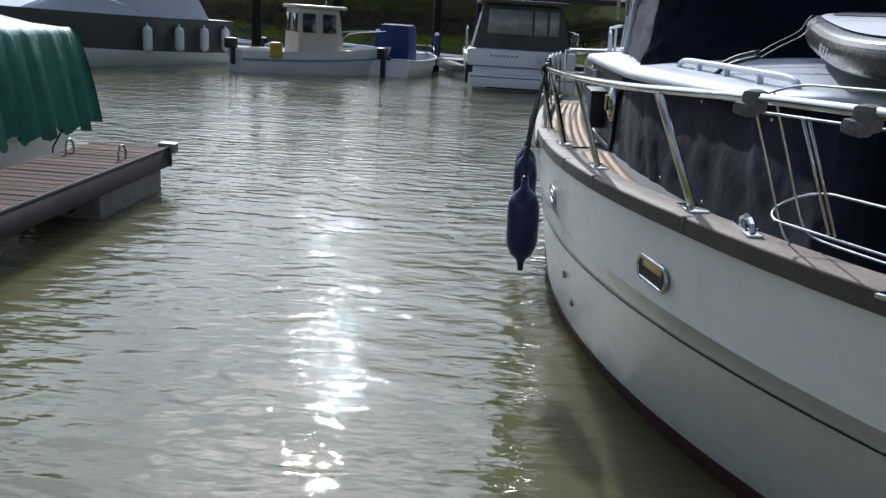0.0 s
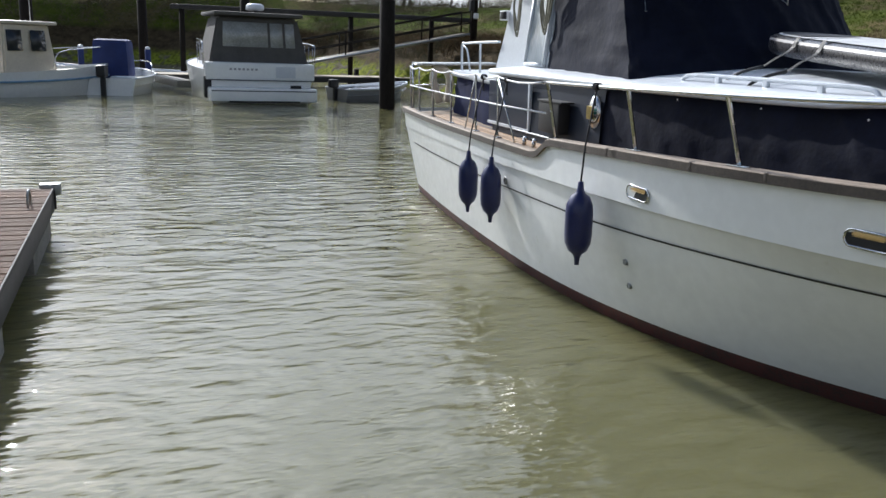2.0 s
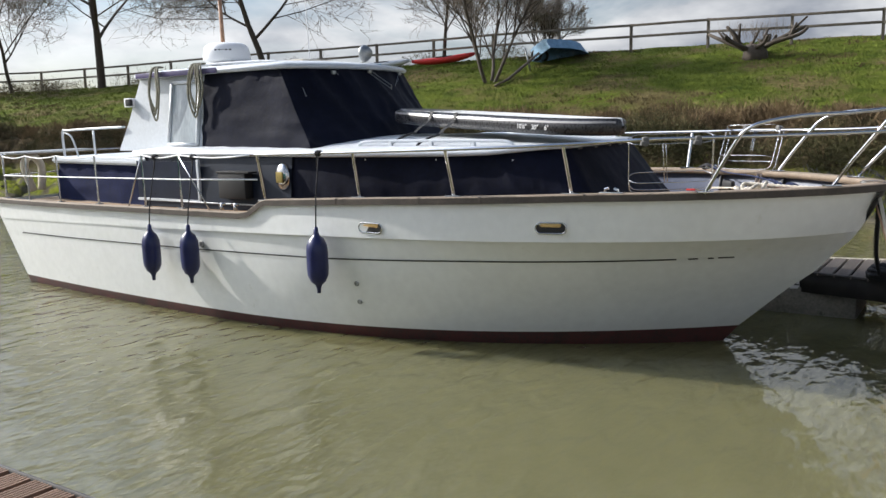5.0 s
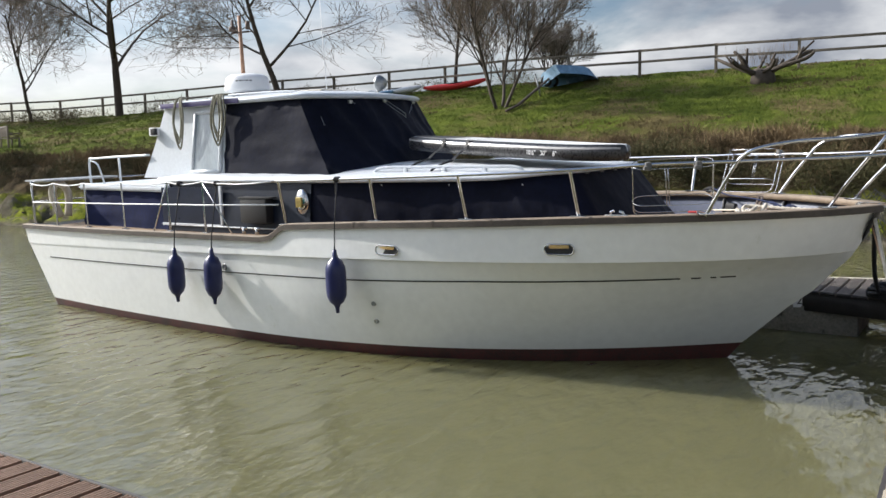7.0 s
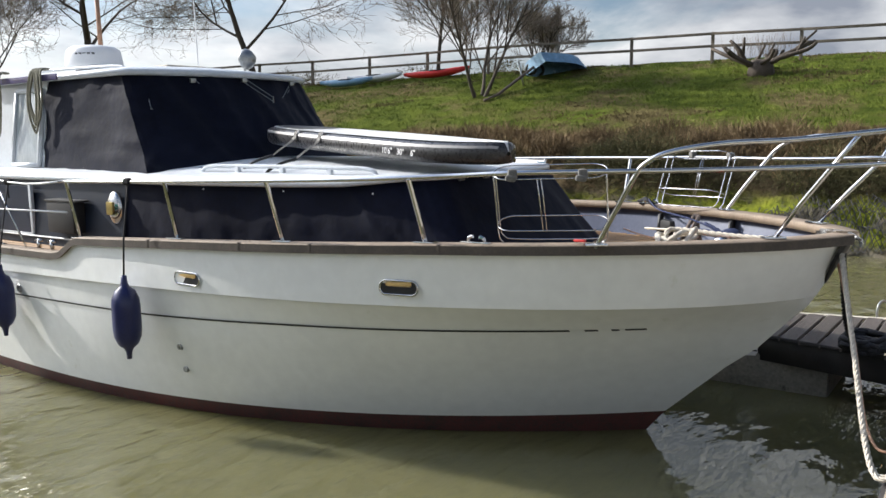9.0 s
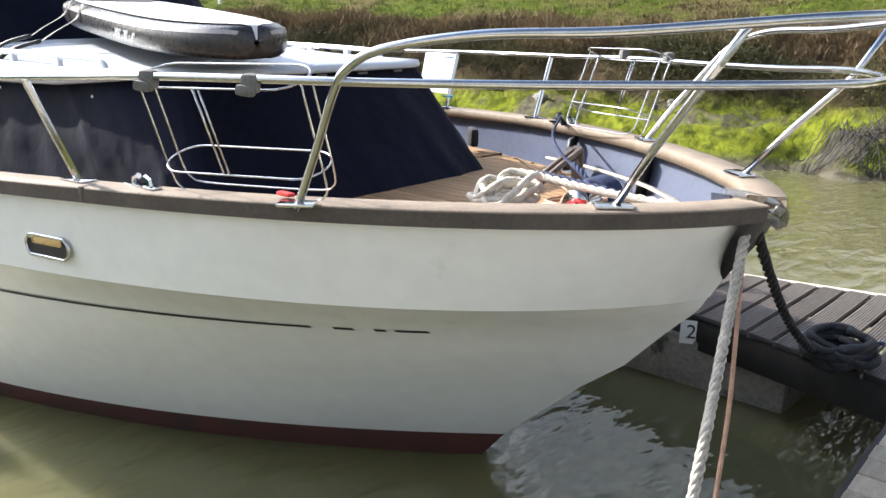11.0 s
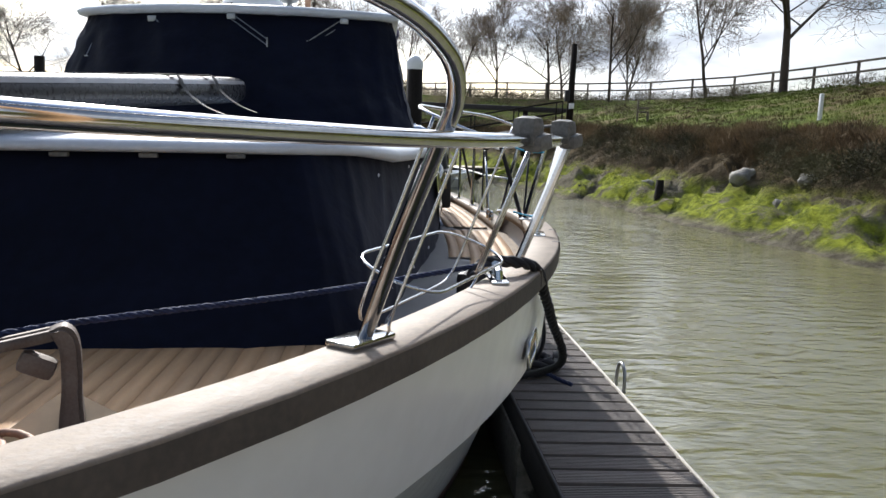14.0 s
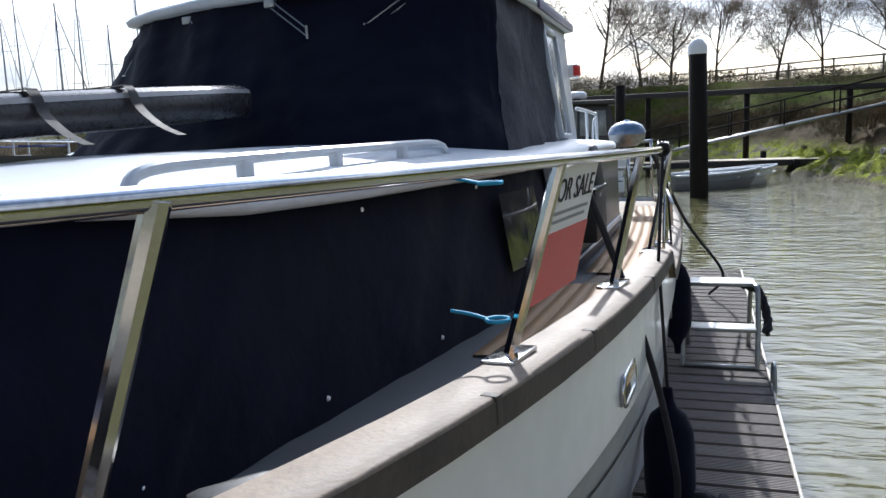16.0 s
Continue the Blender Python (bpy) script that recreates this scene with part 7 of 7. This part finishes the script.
def twig(fine, p, q, r):
    """A thin three-sided sliver from p to q."""
    V, F = fine
    d = (q - p).normalized()
    x = d.orthogonal().normalized() * r
    y = d.cross(x)
    i = len(V)
    V += [p + x, p - x * 0.5 + y * 0.87, p - x * 0.5 - y * 0.87, q]
    F += [(i, i + 1, i + 3), (i + 1, i + 2, i + 3), (i + 2, i, i + 3)]


def grow(bm, fine, p, d, length, r, level, g, spread, up, top):
    """One limb and its branches; limbs go into bm, twigs into fine."""
    n = 5 if level < 2 else (3 if level < 4 else 2)
    pts, rad = [p], [r]
    q, dd = p.copy(), d.copy()
    for i in range(n):
        dd = (dd + Vector((g.uniform(-1, 1), g.uniform(-1, 1), g.uniform(-0.6, 1) * up)) * (0.12 + 0.05 * level)).normalized()
        q = q + dd * (length / n)
        pts.append(q.copy())
        rad.append(max(0.010, r * (1 - 0.62 * (i + 1) / n)))
    if level < 3:
        sweep(bm, pts, rad, 8 if level == 0 else (6 if level == 1 else 4), cap=False)
    else:
        for i in range(n):
            twig(fine, pts[i], pts[i + 1] + (pts[i + 1] - pts[i]) * 0.25, rad[i] * 1.1)
    if level >= top:
        return
    k = {0: g.randint(6, 8), 1: g.randint(5, 7), 2: g.randint(5, 6), 3: g.randint(4, 5), 4: g.randint(3, 4)}[level]
    for j in range(k):
        f = (0.27 if level == 0 else 0.15) + (0.85 if level else 0.73) * (j + g.uniform(0, 0.8)) / k
        f = min(f, 1.0)
        i = min(n - 1, int(f * n))
        base = pts[i].lerp(pts[i + 1], f * n - i)
        ax = (pts[i + 1] - pts[i]).normalized()
        side = ax.cross(Vector((g.uniform(-1, 1), g.uniform(-1, 1), g.uniform(-1, 1)))).normalized()
        nd = (ax * g.uniform(0.5, 0.9) + side * spread * g.uniform(0.7, 1.15) + Vector((0, 0, 0.22 * up))).normalized()
        grow(bm, fine, base, nd, length * g.uniform(0.52, 0.80) * (1.12 - 0.4 * f), max(0.010, rad[i] * g.uniform(0.45, 0.62)), level + 1, g, spread, up, top)


def build_tree(name, at, h, seed, spread=0.9, up=0.7, r=None, lean=(0, 0), label="bare spring tree with fine twigs", stems=1, top=5):
    g = random.Random(seed)
    t = thing(name, Matrix.Translation(at), label, "tree", "trees on the bank")
    bm, fine = bmesh.new(), ([], [])
    for k in range(stems):
        d = Vector((lean[0], lean[1], 1)) if stems == 1 else Vector((0.5 * math.cos(k * 2.4 + 0.5), 0.5 * math.sin(k * 2.4 + 0.5), 1))
        grow(bm, fine, Vector((0.12 * math.cos(k * 2.4), 0.12 * math.sin(k * 2.4), -0.1)) * (stems > 1) + Vector((0, 0, -0.15)), d.normalized(), h * 0.55, r or h * 0.028, 0, g, spread, up, top)
    part("trunk", bm, BARK, t)
    me = bpy.data.meshes.new("crown")
    me.from_pydata([tuple(v) for v in fine[0]], [], fine[1])
    me.materials.append(TWIG)
    crown = new("crown", me)
    crown.parent = t
    crown["label"] = "fine bare twigs with small buds"
    return t


def along(t0, s):
    return bank(s, t0)


big = build_tree("tree", bank(16.5, 39.7), 13.5, 11, 1.0, 0.45, 0.15, label="wide bare oak-like tree on the bank top")
leaning = build_tree("tree", bank(17.0, 29.2), 11.5, 23, 0.95, 0.5, 0.13, (-0.22, 0.1), "leaning bare tree beside the fence")
slim = build_tree("tree", bank(16.8, 46.3), 10.0, 31, 0.75, 0.7, 0.10, (-0.1, 0.1), "slim bare tree on the bank top")
for t, w, k in ((big, 1.55, 1.1), (leaning, 1.35, 1.1), (slim, 1.15, 1.15)):
    t.matrix_world = t.matrix_world @ Matrix.Diagonal((w, w, k, 1))
build_tree("tree", bank(16.9, 19.6), 8.2, 41, 0.75, 0.8, 0.10, label="slender young bare tree by the fence")
build_tree("tree", bank(11.4, 14.7), 7.2, 52, 0.5, 1.0, 0.075, label="multi-stemmed bare bush-tree on the grass slope", stems=4, top=4)
tall = build_tree("tree", bank(16.2, 52.5), 10.5, 61, 0.6, 0.9, 0.11, label="tall narrow bare tree")
build_tree("shrub", bank(19.0, 15.5), 3.6, 71, 0.6, 1.0, 0.05, label="budding shrub behind the fence", stems=5, top=4)
for src, x, y, k, a in ((slim, 1.0, 64, 1.15, 120), (big, 6.0, 66, 0.62, 200), (tall, 9.5, 70, 1.05, 75), (leaning, 13.0, 64, 0.66, 160), (tall, 16.5, 67, 1.0, 250), (big, 19.5, 62, 0.6, 310), (slim, 22.5, 68, 1.05, 20), (tall, 25, 60, 0.8, 280), (leaning, 3.8, 72, 0.8, 330),
                        (tall, -3.5, 66, 0.95, 130), (big, -9.0, 70, 0.62, 30), (slim, -6, 64, 0.9, 90), (tall, -14, 68, 1.0, 15), (leaning, -19, 66, 0.7, 60), (tall, -25, 70, 1.0, 44), (big, -34, 72, 0.65, 240), (slim, 29, 72, 1.1, 140)):
    c = copy_thing(src, Matrix.Translation((x, y, ground_z(x, y) - 0.1)) @ pose(0, 0, 0, 0, 0, a) @ Matrix.Scale(k * 1.02, 4))
    c["label"] = "bare tree in the belt beyond the basin"


def clumps(name, label, spots, material, seed, blades, size, kind="stuff", lean=0.5):
    """Many thin blades or leafy sprigs, as one object."""
    g = np.random.default_rng(seed)
    verts, faces = [], []
    for p, k in spots:
        for _ in range(blades):
            a = g.uniform(0, 2 * math.pi)
            q = g.uniform(0, 0.22) * k
            bx, by = p[0] + q * math.cos(a), p[1] + q * math.sin(a)
            h = size * k * g.uniform(0.45, 1.1)
            w = g.uniform(0.004, 0.008) * (1 + k * 0.4)
            la, ll = g.uniform(0, 2 * math.pi), g.uniform(0.0, lean) * h
            ca, sa = math.cos(la + 1.57) * w, math.sin(la + 1.57) * w
            i = len(verts)
            verts += [(bx - ca, by - sa, p[2] - 0.05), (bx + ca, by + sa, p[2] - 0.05), (bx + ll * 0.4 * math.cos(la) + ca * 0.8, by + ll * 0.4 * math.sin(la) + sa * 0.8, p[2] + h * 0.6), (bx + ll * math.cos(la), by + ll * math.sin(la), p[2] + h)]
            faces += [(i, i + 1, i + 2), (i, i + 2, i + 3)]
    me = bpy.data.meshes.new(name)
    me.from_pydata(verts, [], faces)
    me.materials.append(material)
    return tagged(new(name, me), label, name.replace("_", " "), kind=kind)


def leafy(name, color, tip, rough=0.9):
    """Foliage whose clumps differ in tone."""
    m = bpy.data.materials.new(name)
    m.use_nodes = True
    n, l = m.node_tree.nodes, m.node_tree.links
    p = n["Principled BSDF"]
    p.inputs["Roughness"].default_value = rough
    p.inputs["Specular IOR Level"].default_value = 0.2
    geo = n.new("ShaderNodeNewGeometry")
    co = n.new("ShaderNodeTexCoord")
    t = n.new("ShaderNodeTexNoise"); t.inputs["Scale"].default_value = 0.7; t.inputs["Detail"].default_value = 4
    l.new(co.outputs["Object"], t.inputs["Vector"])
    ad = n.new("ShaderNodeMath"); ad.operation = "MULTIPLY_ADD"; ad.inputs[1].default_value = 0.45
    l.new(geo.outputs["Random Per Island"], ad.inputs[0]); l.new(t.outputs[0], ad.inputs[2])
    r = n.new("ShaderNodeValToRGB")
    r.color_ramp.elements[0].position, r.color_ramp.elements[1].position = 0.42, 0.98
    r.color_ramp.elements[0].color, r.color_ramp.elements[1].color = (*color, 1), (*tip, 1)
    l.new(ad.outputs[0], r.inputs[0]); l.new(r.outputs[0], p.inputs["Base Color"])
    return m


REED = leafy("dead_reed_stems", (0.048, 0.034, 0.020), (0.25, 0.180, 0.100))
SCRUB = leafy("dark_scrub_leaves", (0.014, 0.015, 0.007), (0.105, 0.098, 0.042))
TURF = leafy("grass_blades", (0.056, 0.080, 0.013), (0.155, 0.195, 0.034))
DRYTURF = leafy("dry_grass_blades", (0.05, 0.04, 0.02), (0.165, 0.13, 0.06))
WEED = leafy("algae_fronds", (0.05, 0.068, 0.012), (0.27, 0.31, 0.032))

sp = []
for i in range(1300):
    y = rnd.uniform(-6, 56) if i % 3 else rnd.uniform(-4, 26)
    s = rnd.triangular(2.6, 5.7, 4.7)
    k = 0.55 + 0.6 * max(0, noise.noise(Vector((s * 0.5, y * 0.35, 2)))+0.5)
    sp.append((bank(s, y), k))
clumps("reed_bed", "brown dead reeds and tall grass along the bank", sp, REED, 3, 9, 0.38, lean=0.9)
sp, dry = [], []
for i in range(9000):
    y = rnd.uniform(-8, 48)
    s = rnd.uniform(6.0, 17.2)
    thin = noise.noise(Vector((s * 0.33, y * 0.16, 21))) + 0.5 * noise.noise(Vector((s * 1.1, y * 0.7, 23))) + (s - 12) * 0.03
    (dry if thin > 0.26 else sp).append((bank(s, y), 0.5 + rnd.random() * 0.9))
clumps("grass", "rough spring grass on the slope", sp, TURF, 5, 9, 0.075, lean=1.2)
clumps("dry_grass", "thin brown grass and bare patches on the slope", dry, DRYTURF, 6, 13, 0.06, lean=1.6)
sp = []
for i in range(2600):
    y = rnd.uniform(-4, 46)
    s = rnd.uniform(0.45, 2.4)
    if noise.noise(Vector((s * 0.8, y * 0.5, 11))) < 0.02:
        continue
    sp.append((bank(s, y), 0.5 + rnd.random() * 0.7))
ALGAE = sp
# soft brush behind the fence and beyond the basin
def brush(name, label, spots, material, seed, n, kind="stuff", rise=0.0, fine=1.0):
    """Rounded, ragged masses of short slivers, as one object; spots give place and size."""
    g = np.random.default_rng(seed)
    P = np.repeat(np.array([tuple(p) for p, k in spots]), n, axis=0)
    K = np.repeat(np.array([k for p, k in spots]), n)[:, None]
    m = len(P)
    d = g.normal(size=(m, 3))
    d /= np.linalg.norm(d, axis=1)[:, None]
    c = P + d * K * np.array((1, 1, 0.75)) * g.uniform(0.35, 1.0, (m, 1)) ** 0.6 + np.array((0, 0, 0.35)) * K
    e = (d + g.normal(size=(m, 3)) * 0.8 + np.array((0, 0, rise))) * K * g.uniform(0.10, 0.26, (m, 1)) * fine
    w = g.normal(size=(m, 3)) * K * 0.012 * fine
    verts = np.stack([c - w, c + w, c + e], axis=1).reshape(-1, 3).tolist()
    faces = np.arange(3 * m).reshape(-1, 3).tolist()
    me = bpy.data.meshes.new(name)
    me.from_pydata(verts, [], faces)
    me.materials.append(material)
    return tagged(new(name, me), label, name.replace("_", " "), kind=kind)


HEDGE = leafy("leafless_brush", (0.06, 0.05, 0.03), (0.17, 0.145, 0.085))
sp = []
for i in range(420):
    y = rnd.uniform(16, 56)
    if noise.noise(Vector((y * 0.22, 4.0, 1))) < 0.0:
        continue
    p = bank(rnd.uniform(18.2, 21.5), y)
    sp.append((p, rnd.uniform(0.3, 0.8)))
for i in range(900):
    x = rnd.uniform(-45, 30)
    y = rnd.uniform(58.5, 66) + (4 if x > 9 else 0)
    sp.append((Vector((x, y, ground_z(x, y))), rnd.uniform(0.4, 1.2)))
for i in range(330):
    y = rnd.uniform(41, 58)
    p = bank(rnd.uniform(3.5, 17), y)
    if noise.noise(Vector((p.x * 0.3, y * 0.3, 9))) > -0.1:
        sp.append((p, rnd.uniform(0.2, 0.65)))
brush("hedge", "brown leafless brush along the bank tops", sp, HEDGE, 8, 170)
sp = []
for i in range(900):
    y = rnd.uniform(-6, 56) if i % 3 else rnd.uniform(-4, 26)
    s = rnd.triangular(2.0, 5.2, 3.1)
    lump = noise.noise(Vector((s * 0.55, y * 0.4, 7)))
    if lump < -0.12:
        continue
    sp.append((bank(s, y), rnd.uniform(0.2, 0.5) + 0.6 * max(0, lump)))
tus = []
for i in range(900):
    y = rnd.uniform(-6, 56) if i % 3 else rnd.uniform(-4, 26)
    s = rnd.triangular(3.2, 5.7, 4.9)
    tus.append((bank(s, y), rnd.uniform(0.2, 0.5) * (0.7 + 0.6 * max(0, noise.noise(Vector((s, y * 0.5, 5))) + 0.4))))
brush("tussock", "russet dead grass tussocks along the top of the bank", tus, REED, 15, 620, rise=1.2, fine=0.85)
brush("algae", "bright green mounds of algae and weed on the mud", [(p, 0.09 + 0.16 * k) for p, k in ALGAE[::2]], WEED, 16, 75, rise=0.4, fine=0.55)
brush("bramble", "dark bramble clumps on the steep bank", sp, SCRUB, 14, 520, fine=0.6)


def build_bench():
    p = Vector((17.5, 37.0, ground_z(17.5, 37.0)))
    t = thing("park_bench", Matrix.Translation(p) @ pose(0, 0, 0.0, 0, 0, 70), "brown slatted timber park bench on the grass", "bench")
    for x in (-0.7, 0.7):
        for y, h in ((-0.22, 0.44), (0.24, 0.95)):
            bm = bmesh.new(); box(bm, (x, y, h / 2), (0.07, 0.07, h), bevel=0.008)
            part("bench_leg", bm, FENCEW, t)
        bm = bmesh.new(); box(bm, (x, 0.0, 0.64), (0.07, 0.52, 0.05), bevel=0.01)
        part("armrest", bm, FENCEW, t)
    for i in range(4):
        bm = bmesh.new(); box(bm, (0, -0.2 + i * 0.13, 0.45), (1.5, 0.1, 0.03), bevel=0.006)
        part("seat_slat", bm, FENCEW, t)
    for i in range(9):
        bm = bmesh.new(); box(bm, (-0.6 + i * 0.15, 0.25, 0.72), (0.06, 0.025, 0.42), bevel=0.005)
        part("back_slat", bm, FENCEW, t)
    bm = bmesh.new(); box(bm, (0, 0.25, 0.95), (1.5, 0.05, 0.09), bevel=0.01)
    part("top_rail", bm, FENCEW, t)


def build_kayak(a, b, material, label):
    a, b = Vector(a), Vector(b)
    d = b - a
    t = thing("kayak", Matrix.Translation((a + b) / 2) @ d.to_track_quat("Y", "Z").to_matrix().to_4x4(), label, "kayak", "kayaks on the grass")
    L = d.length
    bm = bmesh.new()
    rows = []
    for i in range(15):
        f = -1 + 2 * i / 14
        w = 0.30 * max(0.02, 1 - abs(f) ** 2.2)
        h = 0.16 * max(0.05, 1 - 0.6 * abs(f) ** 3)
        rows.append([(w * math.cos(k), f * L / 2, h * math.sin(k) + 0.12 * f * f + 0.16) for k in (2 * math.pi * j / 10 for j in range(10))])
    V = strip(bm, rows, closed=True)
    bm.faces.new(V[0]); bm.faces.new(V[-1])
    part("kayak_hull", bm, material, t)
    bm = bmesh.new()
    sweep(bm, [(0.2 * math.cos(k), 0.42 * math.sin(k), 0.30) for k in np.linspace(0, 6.283, 16, endpoint=False)], 0.03, 6, closed=True)
    part("cockpit_rim", bm, BLACK, t)


build_bench()


def g3(x, y, up=0.0):
    return (x, y, ground_z(x, y) + up)


build_kayak(g3(22.5, 26.0, 0.05), g3(26.4, 28.8, 0.05), RED, "red kayak lying on the grass slope")
build_kayak(g3(27.3, 20.4, 0.05), g3(28.6, 17.8, 0.05), RED, "red kayak beside the fence")
build_kayak(g3(27.4, 23.6, 0.05), g3(27.9, 20.9, 0.05), ROOFW, "white kayak beside the fence")
build_kayak(g3(26.2, 24.2, 0.05), g3(27.2, 22.0, 0.05), OLDBLUE, "faded blue-green kayak on the grass")
# an upturned blue dinghy on the slope, on a trailer
p = Vector(g3(27.9, 13.3))
t = thing("upturned_dinghy", Matrix.Translation(p + Vector((0, 0, 0.55))) @ pose(0, 0, 0, 0, 158, -115), "faded blue and white upturned dinghy on the grass", "boat")
rows = boat_shell(2.9, 1.35, 0.45, flare=0.8, sheer_up=0.2, keel=-0.05)
rows = [[(x, y - 1.45, z) for x, y, z in r] for r in rows]
bm = bmesh.new(); strip(bm, rows[:2]); strip(bm, mirror(rows[:2])); strip(bm, [[(x, y, z) for x, y, z in rows[0]], [(-x, y, z) for x, y, z in rows[0]]])
part("bottom", bm, OLDBLUE, t, "faded blue bottom")
bm = bmesh.new(); strip(bm, rows[1:]); strip(bm, mirror(rows[1:])); strip(bm, [[r[0], (-r[0][0], r[0][1], r[0][2])] for r in rows])
part("hull_side", bm, OLDBLUE, t, "faded blue hull side with white scuffs")
t = thing("boat_trailer", Matrix.Translation(g3(23.75, 13.95, 0.08)), "grey steel trailer drawbar on the grass", "trailer")
part("drawbar", tube([(-1.0, 0.05, -0.28), (0, 0, 0.0), (3.2, -0.08, 1.35)], 0.055, 6), RUSTG, t)
part("jockey_post", tube([(1.9, -0.1, 0.4), (1.95, 0.15, 1.35)], 0.035, 6), GALV, t)
for dx in (3.0, 3.7):
    bm = bmesh.new()
    sweep(bm, [(dx, 0.1 + 0.2 * math.cos(a), 1.15 + 0.2 * math.sin(a)) for a in np.linspace(0, 6.283, 14, endpoint=False)], 0.06, 6, closed=True)
    part("trailer_wheel", bm, BLACK, t)
# pollarded stump
st = thing("pollard_stump", Matrix.Translation(g3(26.9, 5.5)), "low pollarded willow stump with cut limbs", "tree stump")
g = random.Random(4)
bm = bmesh.new()
sweep(bm, [(0, 0, -0.2), (0.02, 0, 0.25), (0, 0, 0.5)], [0.5, 0.42, 0.34], 9)
part("stump", bm, BARK, st)
for k in range(11):
    a = k * 2.39
    flat = Vector((0.6 * math.cos(a), 1.25 * math.sin(a), 0)).normalized()
    l = g.uniform(0.7, 1.6)
    p0 = Vector((0, 0, 0.25))
    p1 = p0 + flat * l * 0.45 + Vector((0, 0, g.uniform(0.0, 0.35)))
    p2 = p1 + flat * l * 0.4 + Vector((g.uniform(-.2, .2), g.uniform(-.2, .2), g.uniform(0.1, 0.5)))
    p3 = p2 + flat * l * 0.25 + Vector((g.uniform(-.2, .2), g.uniform(-.2, .2), g.uniform(0.1, 0.4)))
    limb = part("cut_limb", tube(spline([p0, p1, p2, p3], 3), [0.10, 0.095, 0.09, 0.085, 0.08, 0.075, 0.07, 0.065, 0.06, 0.055], 7), BARK, st)
    fork = p2 + Vector((g.uniform(-.3, .3), g.uniform(-.45, .45), g.uniform(0.2, 0.5)))
    part("side_branch", tube([p1.lerp(p2, 0.6), fork], [0.055, 0.035], 6), BARK, limb)
bm = bmesh.new()
for k in range(90):
    a, q = g.uniform(0, 6.28), g.uniform(0, 1.1)
    b = Vector((q * math.cos(a), q * 1.3 * math.sin(a), 0.6 + g.uniform(0, 0.3)))
    sweep(bm, [b, b + Vector((g.uniform(-.15, .15), g.uniform(-.15, .15), g.uniform(0.3, 0.7)))], [0.008, 0.003], 3)
tagged(part("shoots", bm, TWIG, st), "fine new shoots", kind="stuff")
t = thing("marker_post", Matrix.Translation(g3(19.2, 25.6)), "short white marker post on the grass", "post")
bm = bmesh.new(); box(bm, (0, 0, 0.4), (0.11, 0.11, 0.9), bevel=0.01)
part("post", bm, WHITESIGN, t)
# rocks and stubs on the mud
for i, (x, y, k) in enumerate(((14.2, 20.7, 0.55), (14.6, 18.4, 0.35), (13.0, 24.5, 0.3), (14.9, 15.2, 0.3), (12.0, 31.5, 0.35), (15.3, 12.0, 0.28), (14.4, 8.8, 0.22), (13.4, 17.5, 0.2), (15.2, 6.2, 0.2))):
    k *= 0.65
    t = thing("rock", Matrix.Translation(g3(x, y, k * 0.15)), "pale grey rock on the muddy bank", "rock", "rocks on the mud")
    bm = bmesh.new()
    bmesh.ops.create_icosphere(bm, subdivisions=3, radius=k)
    for v in bm.verts:
        v.co *= 1 + 0.45 * noise.noise(v.co * (1.6 / k) + Vector((i * 5, 0, 0)))
        v.co.z *= 0.75
    part("stone", bm, ROCKM, t)
for x, y, h in ((12.6, 22.6, 0.9), (9.9, 36.0, 0.5), (9.2, 40.0, 0.7), (11.8, 27.5, 0.4)):
    t = thing("timber_stub", Matrix.Translation((x, y, 0)), "rotten timber stub in the shallows", "post", "timber stubs")
    part("stub", tube([(0, 0, -0.8), (0.05, 0.04, h)], [0.17, 0.12], 8), DARKPILE, t)


def build_netting():
    """Dark mesh laid over the mud to hold the bank."""
    t = thing("bank_netting", pose(0, 0, 0), "dark plastic netting pegged over the muddy bank", "netting", kind="stuff")
    bm = bmesh.new()
    lift = Vector((-0.03, 0, 0.09))
    for y in np.arange(-5.6, 3.2, 0.10):
        top = 1.75 + 0.45 * math.sin(y * 1.1) - 0.25 * max(0.0, y - 1)
        sweep(bm, [bank(s, y - 0.45 * (s - 1.3)) + lift for s in np.linspace(0.25, top, 12)], 0.010, 3, cap=False)
        sweep(bm, [bank(s, y + 0.5 * (s - 1.3)) + lift for s in np.linspace(0.25, top, 12)], 0.010, 3, cap=False)
    tagged(part("mesh", bm, BEAM, t), kind="stuff")


build_netting()

build_deck_planks(cruiser)
build_side_decks(cruiser)
